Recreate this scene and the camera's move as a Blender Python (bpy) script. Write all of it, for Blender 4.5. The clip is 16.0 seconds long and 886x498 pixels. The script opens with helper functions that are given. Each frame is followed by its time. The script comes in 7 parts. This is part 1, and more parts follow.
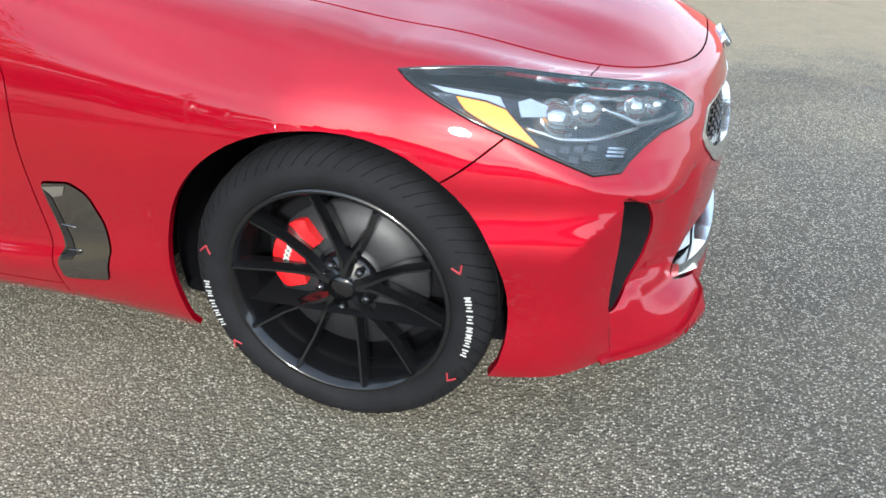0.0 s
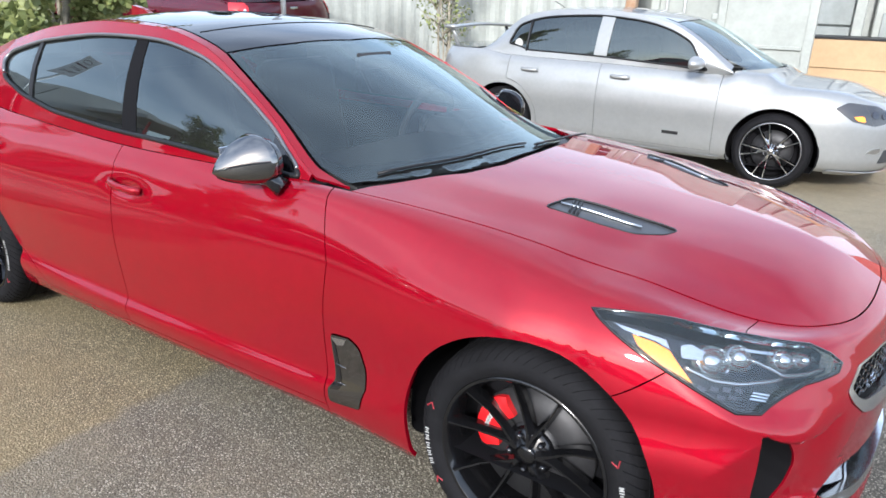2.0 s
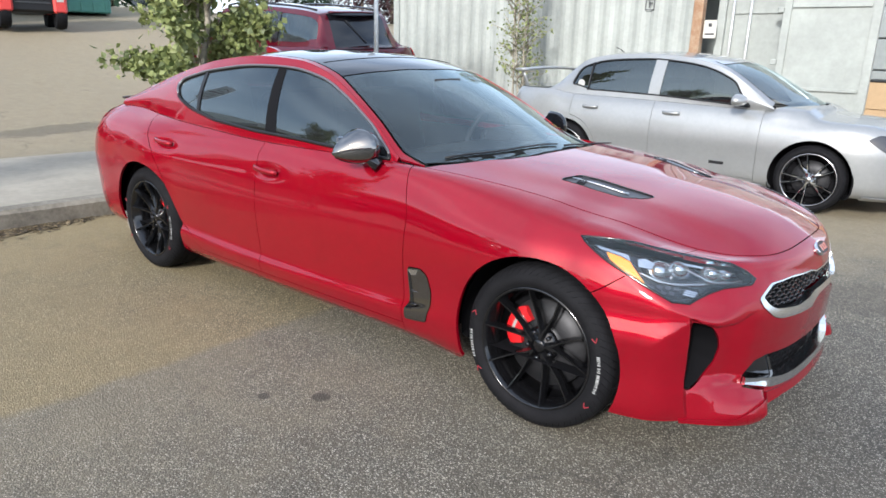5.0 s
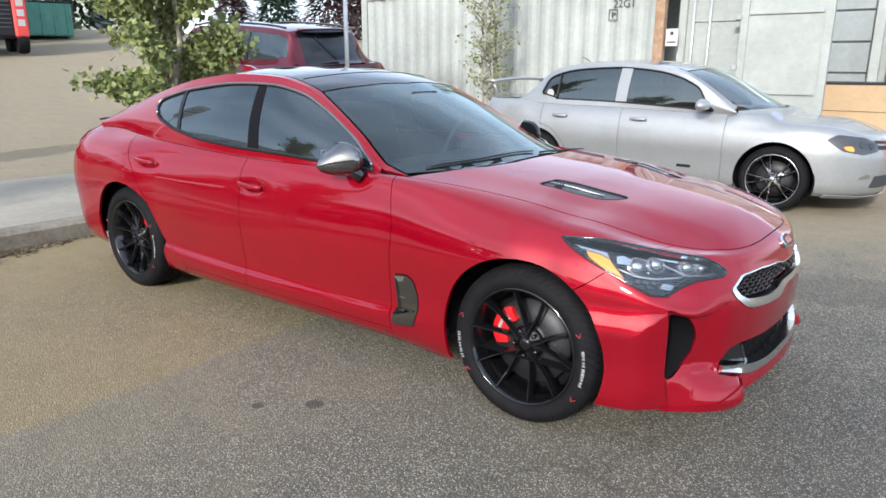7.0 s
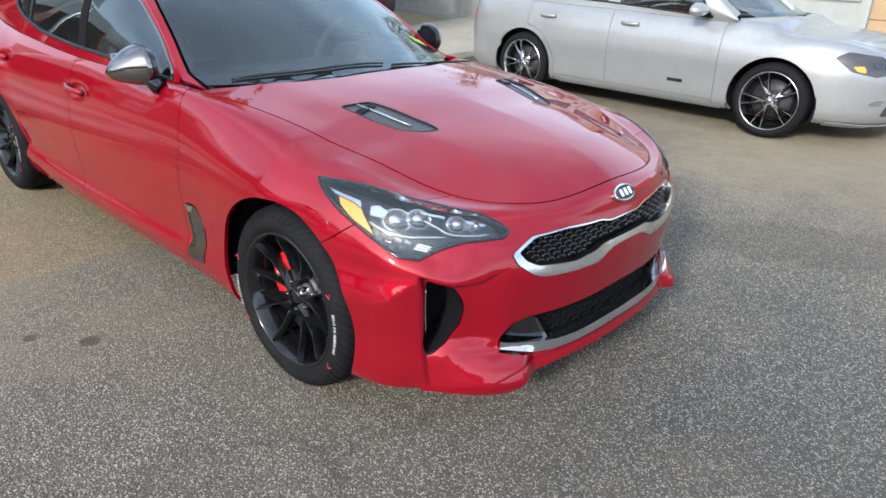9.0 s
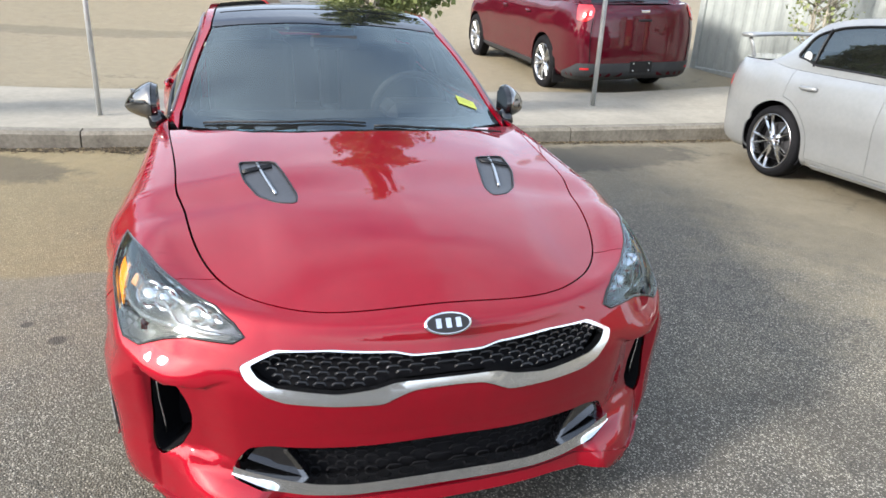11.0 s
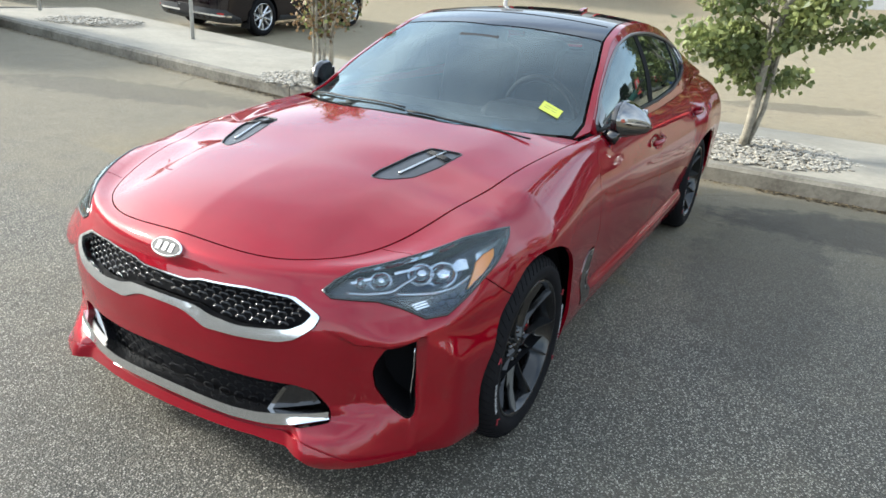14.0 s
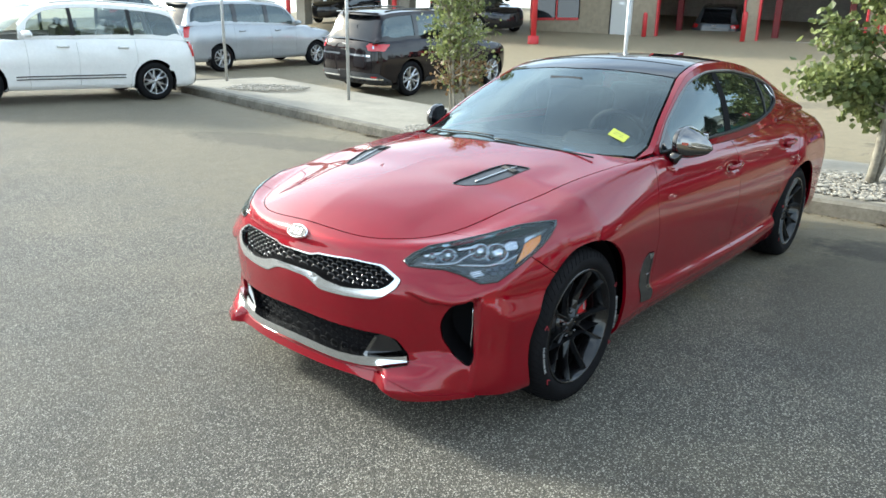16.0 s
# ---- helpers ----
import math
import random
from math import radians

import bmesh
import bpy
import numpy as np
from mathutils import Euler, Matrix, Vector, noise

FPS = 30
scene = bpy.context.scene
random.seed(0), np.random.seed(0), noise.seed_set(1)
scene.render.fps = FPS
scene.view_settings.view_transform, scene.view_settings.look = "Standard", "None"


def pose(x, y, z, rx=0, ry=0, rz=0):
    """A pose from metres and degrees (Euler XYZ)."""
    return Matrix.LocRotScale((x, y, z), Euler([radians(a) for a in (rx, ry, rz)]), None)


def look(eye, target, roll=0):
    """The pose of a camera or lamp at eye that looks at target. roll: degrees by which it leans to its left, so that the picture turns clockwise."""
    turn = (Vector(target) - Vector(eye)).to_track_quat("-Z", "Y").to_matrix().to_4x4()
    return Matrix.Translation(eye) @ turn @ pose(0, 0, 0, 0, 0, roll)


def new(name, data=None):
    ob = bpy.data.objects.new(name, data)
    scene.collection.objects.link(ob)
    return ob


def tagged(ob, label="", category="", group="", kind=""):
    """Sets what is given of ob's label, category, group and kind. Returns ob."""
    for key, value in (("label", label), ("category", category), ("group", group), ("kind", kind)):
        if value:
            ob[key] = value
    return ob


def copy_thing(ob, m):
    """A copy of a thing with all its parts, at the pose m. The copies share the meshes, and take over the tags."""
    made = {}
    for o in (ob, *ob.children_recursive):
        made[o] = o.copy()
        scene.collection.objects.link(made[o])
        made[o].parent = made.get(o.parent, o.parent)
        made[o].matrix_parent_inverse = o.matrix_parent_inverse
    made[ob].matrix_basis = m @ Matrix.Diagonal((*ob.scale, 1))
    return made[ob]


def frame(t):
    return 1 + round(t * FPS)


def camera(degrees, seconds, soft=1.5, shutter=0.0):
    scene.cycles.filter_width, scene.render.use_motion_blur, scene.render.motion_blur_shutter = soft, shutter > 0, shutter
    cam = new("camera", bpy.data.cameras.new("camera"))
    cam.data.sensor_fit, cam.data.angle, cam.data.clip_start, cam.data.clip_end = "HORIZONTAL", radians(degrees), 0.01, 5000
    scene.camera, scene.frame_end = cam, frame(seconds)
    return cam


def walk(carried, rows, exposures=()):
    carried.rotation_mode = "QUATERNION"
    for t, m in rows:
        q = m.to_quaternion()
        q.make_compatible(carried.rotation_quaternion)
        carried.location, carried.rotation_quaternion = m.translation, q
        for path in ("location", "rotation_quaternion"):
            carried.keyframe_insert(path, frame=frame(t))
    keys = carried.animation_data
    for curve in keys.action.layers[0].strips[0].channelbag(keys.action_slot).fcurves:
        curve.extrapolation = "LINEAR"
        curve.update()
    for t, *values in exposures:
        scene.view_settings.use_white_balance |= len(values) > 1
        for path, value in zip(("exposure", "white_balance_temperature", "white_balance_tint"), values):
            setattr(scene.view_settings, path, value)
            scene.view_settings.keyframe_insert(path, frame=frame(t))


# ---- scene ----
cam = camera(65.60, 16.0, soft=1.6)
PATH = [
    (0, (0.497, -1.938, 1.124), (0.058, -0.266, 0.118), 0.29),
    (0.5, (0.457, -1.951, 1.227), (-0.130, -0.357, 0.170), 2.73),
    (1, (0.440, -2.013, 1.370), (-0.276, -0.414, 0.405), 1.29),
    (1.5, (0.465, -2.103, 1.467), (-0.462, -0.483, 0.749), 1.79),
    (2, (0.636, -2.260, 1.472), (-0.391, -0.684, 0.793), 1.73),
    (2.5, (0.766, -2.399, 1.468), (-0.358, -0.890, 0.787), 2.00),
    (3, (0.883, -2.594, 1.448), (-0.234, -1.029, 0.899), 1.23),
    (3.5, (1.022, -2.754, 1.444), (-0.081, -1.168, 0.926), 1.48),
    (4, (1.206, -2.819, 1.424), (-0.019, -1.326, 0.905), 3.28),
    (4.2, (1.267, -2.855, 1.422), (0.025, -1.385, 0.877), 3.36),
    (6.3, (1.270, -3.053, 1.415), (0.063, -1.555, 0.869), -1.04),
    (6.5, (1.281, -3.072, 1.416), (0.067, -1.575, 0.881), -0.50),
    (7, (1.295, -3.060, 1.415), (0.116, -1.531, 0.895), 0.14),
    (7.5, (1.405, -2.940, 1.401), (0.296, -1.373, 0.842), -0.30),
    (8, (1.601, -2.697, 1.405), (0.548, -1.133, 0.737), 1.71),
    (8.5, (1.718, -2.449, 1.411), (0.661, -0.901, 0.712), 1.31),
    (9, (1.797, -2.031, 1.450), (0.550, -0.688, 0.649), 1.77),
    (9.2, (1.835, -1.873, 1.450), (0.458, -0.572, 0.807), 0.94),
    (11.3, (2.223, -0.225, 1.506), (0.399, 0.180, 0.793), 2.89),
    (11.5, (2.207, -0.050, 1.488), (0.356, 0.245, 0.792), 2.88),
    (12, (2.154, 0.270, 1.521), (0.320, 0.371, 0.731), 3.47),
    (12.5, (2.107, 0.688, 1.558), (0.288, 0.413, 0.773), 3.56),
    (13, (2.049, 0.970, 1.504), (0.174, 0.653, 0.885), 2.44),
    (13.5, (1.974, 1.249, 1.504), (0.190, 0.742, 0.753), 2.49),
    (14, (1.995, 1.571, 1.468), (0.342, 0.696, 0.759), 4.02),
    (14.5, (2.135, 1.760, 1.460), (0.473, 0.864, 0.800), 3.38),
    (15, (2.297, 1.921, 1.468), (0.609, 0.960, 0.993), 3.50),
    (15.5, (2.355, 2.088, 1.449), (0.767, 0.957, 1.005), 4.06),
    (16, (2.340, 2.159, 1.432), (0.893, 0.901, 0.861), 0.99),
]
walk(cam, [(t, look(eye, target, roll)) for t, eye, target, roll in PATH],
     [(0, 1.54, 5900, 4), (0.6, 1.68, 5830, 8), (1.1, 1.74, 5800, 10), (1.6, 1.45, 5830, 10), (4, 1.12, 5970, 10), (8.6, 1.10, 5920, 10), (9.2, 1.24, 5900, 10), (11.3, 1.48, 6230, 10), (13, 1.54, 6220, 8), (14.5, 1.54, 6150, 2), (16, 1.54, 6120, 0)])
scene.view_settings.exposure = 0.0
# ---- daylight: low hazy sun, bright sky ----
SUN = Vector((.55, -2.05, 1.0)).normalized()
world = bpy.data.worlds.new("sky")
scene.world = world
world.use_nodes = True
sky = world.node_tree.nodes.new("ShaderNodeTexSky")
sky.sky_type, sky.sun_disc = "NISHITA", False
sky.sun_elevation = math.asin(SUN.z)
sky.sun_rotation = math.atan2(SUN.x, SUN.y)
sky.air_density, sky.dust_density, sky.ozone_density = 1.0, 3.0, 1.0
back = world.node_tree.nodes["Background"]
# thin broken cloud over the sky
wn = world.node_tree.nodes
wl = world.node_tree.links
wtc = wn.new("ShaderNodeTexCoord")
wmap = wn.new("ShaderNodeMapping")
wmap.inputs["Scale"].default_value = (1.0, 1.0, 2.6)
wnoise = wn.new("ShaderNodeTexNoise")
wnoise.inputs["Scale"].default_value, wnoise.inputs["Detail"].default_value, wnoise.inputs["Roughness"].default_value = 1.5, 4, 0.55
wramp = wn.new("ShaderNodeValToRGB")
wramp.color_ramp.elements[0].position, wramp.color_ramp.elements[1].position = 0.28, 0.68
wmix = wn.new("ShaderNodeMix")
wmix.data_type = "RGBA"
wmix.inputs["B"].default_value = (6.3, 6.75, 7.35, 1)
wl.new(wtc.outputs["Generated"], wmap.inputs["Vector"])
wl.new(wmap.outputs["Vector"], wnoise.inputs["Vector"])
wl.new(wnoise.outputs["Fac"], wramp.inputs["Fac"])
wsep = wn.new("ShaderNodeSeparateXYZ")
wthin = wn.new("ShaderNodeMapRange")
wthin.inputs["From Min"].default_value, wthin.inputs["From Max"].default_value = 0.15, 0.85
wthin.inputs["To Min"].default_value, wthin.inputs["To Max"].default_value = 1.0, 0.50
wmul = wn.new("ShaderNodeMath")
wmul.operation = "MULTIPLY"
wl.new(wtc.outputs["Generated"], wsep.inputs["Vector"])
wl.new(wsep.outputs["Z"], wthin.inputs["Value"])
wl.new(wramp.outputs["Color"], wmul.inputs[0])
wl.new(wthin.outputs["Result"], wmul.inputs[1])
wl.new(wmul.outputs[0], wmix.inputs["Factor"])
wl.new(sky.outputs["Color"], wmix.inputs["A"])
wl.new(wmix.outputs["Result"], back.inputs["Color"])
back.inputs["Strength"].default_value = 0.148
sun_data = bpy.data.lights.new("sun", "SUN")
sun_data.energy, sun_data.angle, sun_data.color = 2.7, radians(7), (1.0, 0.94, 0.86)
sun = new("sun", sun_data)
sun.matrix_world = look(SUN * 40, (0, 0, 0))
# ---- materials ----
def material(name, color, rough=0.5, metal=0.0, coat=0.0, spec=0.5, vary=0.0, scale=8.0, bump=0.0, bump_scale=60.0, second=None, piece=0.0, emit=0.0):
    """A Principled surface: its colour wanders by vary at two scales, or towards a second colour; bump is fine relief in metres."""
    m = bpy.data.materials.new(name)
    m.use_nodes = True
    nt = m.node_tree
    nd, ln = nt.nodes, nt.links
    b = nd["Principled BSDF"]
    b.inputs["Base Color"].default_value = (*color, 1)
    b.inputs["Roughness"].default_value, b.inputs["Metallic"].default_value = rough, metal
    b.inputs["Coat Weight"].default_value, b.inputs["Coat Roughness"].default_value = coat, 0.03
    b.inputs["Specular IOR Level"].default_value = spec
    if emit:
        b.inputs["Emission Color"].default_value, b.inputs["Emission Strength"].default_value = (*color, 1), emit
    tc = nd.new("ShaderNodeTexCoord")
    if vary or second:
        big, fine = nd.new("ShaderNodeTexNoise"), nd.new("ShaderNodeTexNoise")
        for n, s in ((big, scale), (fine, scale * 9)):
            n.inputs["Scale"].default_value, n.inputs["Detail"].default_value, n.inputs["Roughness"].default_value = s, 5, 0.6
            ln.new(tc.outputs["Object"], n.inputs["Vector"])
        add = nd.new("ShaderNodeMath")
        add.operation = "MULTIPLY_ADD"
        add.inputs[1].default_value = 0.4
        ln.new(fine.outputs["Fac"], add.inputs[0])
        half = nd.new("ShaderNodeMath")
        half.operation, half.inputs[1].default_value = "MULTIPLY", 0.6
        ln.new(big.outputs["Fac"], half.inputs[0])
        ln.new(half.outputs[0], add.inputs[2])
        ramp = nd.new("ShaderNodeValToRGB")
        e = ramp.color_ramp.elements
        e[0].position, e[1].position = 0.36, 0.64
        lo = second or tuple(max(0, c * (1 - vary)) for c in color)
        hi = color if second else tuple(min(1, c * (1 + vary)) for c in color)
        e[0].color, e[1].color = (*lo, 1), (*hi, 1)
        ln.new(add.outputs[0], ramp.inputs["Fac"])
        out = ramp.outputs["Color"]
        if piece:
            info, hsv = nd.new("ShaderNodeObjectInfo"), nd.new("ShaderNodeHueSaturation")
            rng = nd.new("ShaderNodeMapRange")
            rng.inputs["To Min"].default_value, rng.inputs["To Max"].default_value = 1 - piece, 1 + piece
            ln.new(info.outputs["Random"], rng.inputs["Value"])
            ln.new(rng.outputs["Result"], hsv.inputs["Value"])
            ln.new(out, hsv.inputs["Color"])
            out = hsv.outputs["Color"]
        ln.new(out, b.inputs["Base Color"])
    if bump:
        n, bp = nd.new("ShaderNodeTexNoise"), nd.new("ShaderNodeBump")
        n.inputs["Scale"].default_value, n.inputs["Detail"].default_value = bump_scale, 4
        bp.inputs["Distance"].default_value, bp.inputs["Strength"].default_value = bump, 0.8
        ln.new(tc.outputs["Object"], n.inputs["Vector"])
        ln.new(n.outputs["Fac"], bp.inputs["Height"])
        ln.new(bp.outputs["Normal"], b.inputs["Normal"])
    return m


def glass(name, tint, gloss=0.03, ior=1.5, dust=0.0):
    """A thin pane: tinted see-through with a mirror's gloss by Fresnel, under a film of dust."""
    m = bpy.data.materials.new(name)
    m.use_nodes = True
    nd, ln = m.node_tree.nodes, m.node_tree.links
    nd.remove(nd["Principled BSDF"])
    clear, shine, mix, fr = nd.new("ShaderNodeBsdfTransparent"), nd.new("ShaderNodeBsdfGlossy"), nd.new("ShaderNodeMixShader"), nd.new("ShaderNodeFresnel")
    clear.inputs["Color"].default_value = (*tint, 1)
    shine.inputs["Roughness"].default_value = gloss
    shine.inputs["Color"].default_value = (.84, .97, .99, 1)
    fr.inputs["IOR"].default_value = ior
    ln.new(fr.outputs["Fac"], mix.inputs["Fac"])
    ln.new(clear.outputs[0], mix.inputs[1])
    ln.new(shine.outputs[0], mix.inputs[2])
    out = mix.outputs[0]
    if dust:
        film, veil, tc, n, rng = nd.new("ShaderNodeBsdfDiffuse"), nd.new("ShaderNodeMixShader"), nd.new("ShaderNodeTexCoord"), nd.new("ShaderNodeTexNoise"), nd.new("ShaderNodeMapRange")
        film.inputs["Color"].default_value = (.62, .62, .58, 1)
        n.inputs["Scale"].default_value, n.inputs["Detail"].default_value = 3.0, 5
        rng.inputs["From Min"].default_value, rng.inputs["From Max"].default_value = 0.3, 0.7
        rng.inputs["To Min"].default_value, rng.inputs["To Max"].default_value = dust * .6, dust * 1.4
        ln.new(tc.outputs["Object"], n.inputs["Vector"])
        ln.new(n.outputs["Fac"], rng.inputs["Value"])
        ln.new(rng.outputs["Result"], veil.inputs["Fac"])
        ln.new(out, veil.inputs[1])
        ln.new(film.outputs[0], veil.inputs[2])
        out = veil.outputs[0]
    ln.new(out, nd["Material Output"].inputs["Surface"])
    return m


def paint(name, color, metal=0.25, rough=0.35):
    """Car paint: coloured flake under clear coat, with a little dust."""
    m = material(name, color, rough=rough, metal=metal, coat=1.0, spec=0.0, vary=0.06, scale=3.0)
    nd, ln = m.node_tree.nodes, m.node_tree.links
    tc, fl, bp = nd.new("ShaderNodeTexCoord"), nd.new("ShaderNodeTexVoronoi"), nd.new("ShaderNodeBump")
    fl.inputs["Scale"].default_value = 900
    bp.inputs["Distance"].default_value, bp.inputs["Strength"].default_value = 0.0004, 0.25
    ln.new(tc.outputs["Object"], fl.inputs["Vector"])
    ln.new(fl.outputs["Color"], bp.inputs["Height"])
    ln.new(bp.outputs["Normal"], nd["Principled BSDF"].inputs["Normal"])
    dust, rr = nd.new("ShaderNodeTexNoise"), nd.new("ShaderNodeMapRange")
    dust.inputs["Scale"].default_value, dust.inputs["Detail"].default_value = 14, 6
    rr.inputs["To Min"].default_value, rr.inputs["To Max"].default_value = 0.008, 0.045
    nd["Principled BSDF"].inputs["Coat IOR"].default_value = 1.52
    ln.new(tc.outputs["Object"], dust.inputs["Vector"])
    ln.new(dust.outputs["Fac"], rr.inputs["Value"])
    ln.new(rr.outputs["Result"], nd["Principled BSDF"].inputs["Coat Roughness"])
    return m


def asphalt():
    """Worn chip-seal asphalt: pale and dark stone chips in grey binder, dust, damp stains and some painted shade over
    metres.
    """
    m = bpy.data.materials.new("asphalt")
    m.use_nodes = True
    nd, ln = m.node_tree.nodes, m.node_tree.links
    b = nd["Principled BSDF"]
    tc = nd.new("ShaderNodeTexCoord")

    def noise_node(scale, detail=5, rough=0.6):
        n = nd.new("ShaderNodeTexNoise")
        n.inputs["Scale"].default_value, n.inputs["Detail"].default_value, n.inputs["Roughness"].default_value = scale, detail, rough
        ln.new(tc.outputs["Object"], n.inputs["Vector"])
        return n

    def ramp(src, stops):
        r = nd.new("ShaderNodeValToRGB")
        while len(r.color_ramp.elements) < len(stops):
            r.color_ramp.elements.new(0.5)
        for e, (p, c) in zip(r.color_ramp.elements, stops):
            e.position, e.color = p, (*c, 1)
        ln.new(src, r.inputs["Fac"])
        return r.outputs["Color"]

    def mix(a, c, fac, kind="MIX"):
        x = nd.new("ShaderNodeMix")
        x.data_type, x.blend_type = "RGBA", kind
        for sock, val in (("A", a), ("B", c), ("Factor", fac)):
            if isinstance(val, (int, float)):
                x.inputs[sock].default_value = val
            elif isinstance(val, tuple):
                x.inputs[sock].default_value = (*val, 1)
            else:
                ln.new(val, x.inputs[sock])
        return x.outputs["Result"]

    chips = nd.new("ShaderNodeTexVoronoi")
    chips.inputs["Scale"].default_value = 160
    ln.new(tc.outputs["Object"], chips.inputs["Vector"])
    sep = nd.new("ShaderNodeSeparateColor")
    ln.new(chips.outputs["Color"], sep.inputs["Color"])
    stone = ramp(sep.outputs["Red"], [(0.0, (.015, .014, .0115)), (0.32, (.075, .069, .056)), (0.66, (.168, .157, .128)), (0.87, (.31, .29, .245)), (1.0, (.42, .395, .345))])
    joint = ramp(chips.outputs["Distance"], [(0.38, (0, 0, 0)), (0.62, (1, 1, 1))])
    base = mix(stone, (.052, .048, .039), joint)
    big = noise_node(0.55, 6, 0.65)
    dusty = ramp(big.outputs["Fac"], [(0.44, (0, 0, 0)), (0.62, (1, 1, 1))])
    base = mix(base, (.215, .180, .118), mix((0, 0, 0), dusty, 0.16))
    mid = noise_node(2.3, 6, 0.7)
    tone = ramp(mid.outputs["Fac"], [(0.3, (.88, .88, .88)), (0.7, (1.10, 1.09, 1.07))])
    base = mix(base, tone, 1.0, "MULTIPLY")
    damp = noise_node(0.33, 4, 0.55)
    wet = ramp(damp.outputs["Fac"], [(0.62, (1, 1, 1)), (0.72, (.78, .76, .73))])
    base = mix(base, wet, 1.0, "MULTIPLY")
    pos = nd.new("ShaderNodeSeparateXYZ")
    ln.new(tc.outputs["Object"], pos.inputs["Vector"])

    def calc(kind, p, q=None):
        n = nd.new("ShaderNodeMath")
        n.operation = kind
        for i, val in enumerate((p, q)):
            if val is None:
                continue
            if isinstance(val, (int, float)):
                n.inputs[i].default_value = val
            else:
                ln.new(val, n.inputs[i])
        return n.outputs[0]

    def soft(src, lo, hi):
        n = nd.new("ShaderNodeMapRange")
        n.interpolation_type = "SMOOTHSTEP"
        n.inputs["From Min"].default_value, n.inputs["From Max"].default_value = lo, hi
        ln.new(src, n.inputs["Value"])
        return n.outputs["Result"]

    wave = calc("MULTIPLY", calc("SUBTRACT", mid.outputs["Fac"], 0.5), 3.0)
    edge = noise_node(5.5, 5, 0.7)
    rag = calc("MULTIPLY", calc("SUBTRACT", edge.outputs["Fac"], 0.5), 1.1)

    # tan dust over the drive behind the island and along the kerb's foot
    far = soft(calc("ADD", pos.outputs["X"], wave), -.9, -4.6)
    right = calc("MULTIPLY", soft(calc("ADD", pos.outputs["X"], wave), .4, -1.8), soft(calc("ADD", pos.outputs["Y"], wave), .2, -1.8))
    veil = calc("MAXIMUM", calc("MULTIPLY", far, .82), calc("MULTIPLY", right, .55))
    veil = calc("MAXIMUM", veil, calc("MULTIPLY", soft(calc("ADD", pos.outputs["Y"], wave), 1.9, 3.6), .75))
    grit = ramp(edge.outputs["Fac"], [(0.3, (.155, .130, .085)), (0.7, (.20, .170, .114))])
    base = mix(base, grit, veil)
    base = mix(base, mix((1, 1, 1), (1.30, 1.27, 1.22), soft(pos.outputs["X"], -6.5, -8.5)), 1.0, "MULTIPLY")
    # an older sandy patch beside the car with a ragged edge, and a paler tone along the bays
    patch_edge = calc("ADD", pos.outputs["X"], calc("MULTIPLY", rag, .16))
    sandy = calc("MULTIPLY", soft(patch_edge, -1.49, -1.57), soft(calc("ADD", pos.outputs["Y"], wave), .8, .2))
    sandy = calc("MULTIPLY", sandy, calc("MULTIPLY", soft(pos.outputs["X"], -4.6, -4.4), soft(calc("ADD", pos.outputs["Y"], calc("MULTIPLY", wave, .6)), -4.2, -2.6)))
    base = mix(base, mix((1, 1, 1), (1.20, 1.11, .86), sandy), 1.0, "MULTIPLY")
    worn = soft(calc("ADD", pos.outputs["X"], wave), 1.2, .1)
    base = mix(base, mix((1, 1, 1), (1.09, 1.08, 1.05), worn), 1.0, "MULTIPLY")
    # darker ground before the car, paler ground along its other side
    front_mask = calc("MULTIPLY", soft(calc("ADD", pos.outputs["X"], rag), .3, 1.2), soft(calc("ADD", pos.outputs["Y"], rag), .8, -.2))
    base = mix(base, mix((1, 1, 1), (.77, .78, .80), front_mask), 1.0, "MULTIPLY")
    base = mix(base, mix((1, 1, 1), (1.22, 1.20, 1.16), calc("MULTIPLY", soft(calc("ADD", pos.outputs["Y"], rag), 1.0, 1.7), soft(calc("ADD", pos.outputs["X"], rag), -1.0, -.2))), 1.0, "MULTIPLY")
    # damp and oily stains; the first and last also paint shade beside the car
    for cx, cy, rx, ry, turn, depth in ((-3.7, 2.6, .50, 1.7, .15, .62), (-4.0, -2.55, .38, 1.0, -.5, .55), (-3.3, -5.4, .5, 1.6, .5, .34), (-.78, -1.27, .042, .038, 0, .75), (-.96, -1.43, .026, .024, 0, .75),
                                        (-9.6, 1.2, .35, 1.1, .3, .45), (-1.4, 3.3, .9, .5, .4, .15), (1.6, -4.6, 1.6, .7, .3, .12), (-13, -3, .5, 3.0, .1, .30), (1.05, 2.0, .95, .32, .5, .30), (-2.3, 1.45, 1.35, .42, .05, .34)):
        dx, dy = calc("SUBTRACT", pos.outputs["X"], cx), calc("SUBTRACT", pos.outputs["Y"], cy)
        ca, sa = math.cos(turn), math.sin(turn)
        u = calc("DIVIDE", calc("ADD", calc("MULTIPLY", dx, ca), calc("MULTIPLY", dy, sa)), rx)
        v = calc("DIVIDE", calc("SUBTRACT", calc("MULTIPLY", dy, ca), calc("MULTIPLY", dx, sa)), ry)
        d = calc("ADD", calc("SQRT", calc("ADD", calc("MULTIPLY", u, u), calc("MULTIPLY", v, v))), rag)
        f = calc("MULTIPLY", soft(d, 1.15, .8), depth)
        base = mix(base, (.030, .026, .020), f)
    # fine wandering cracks
    vor = nd.new("ShaderNodeTexVoronoi")
    vor.feature = "DISTANCE_TO_EDGE"
    vor.inputs["Scale"].default_value = 0.33
    bend = nd.new("ShaderNodeVectorMath")
    bend.operation = "MULTIPLY_ADD"
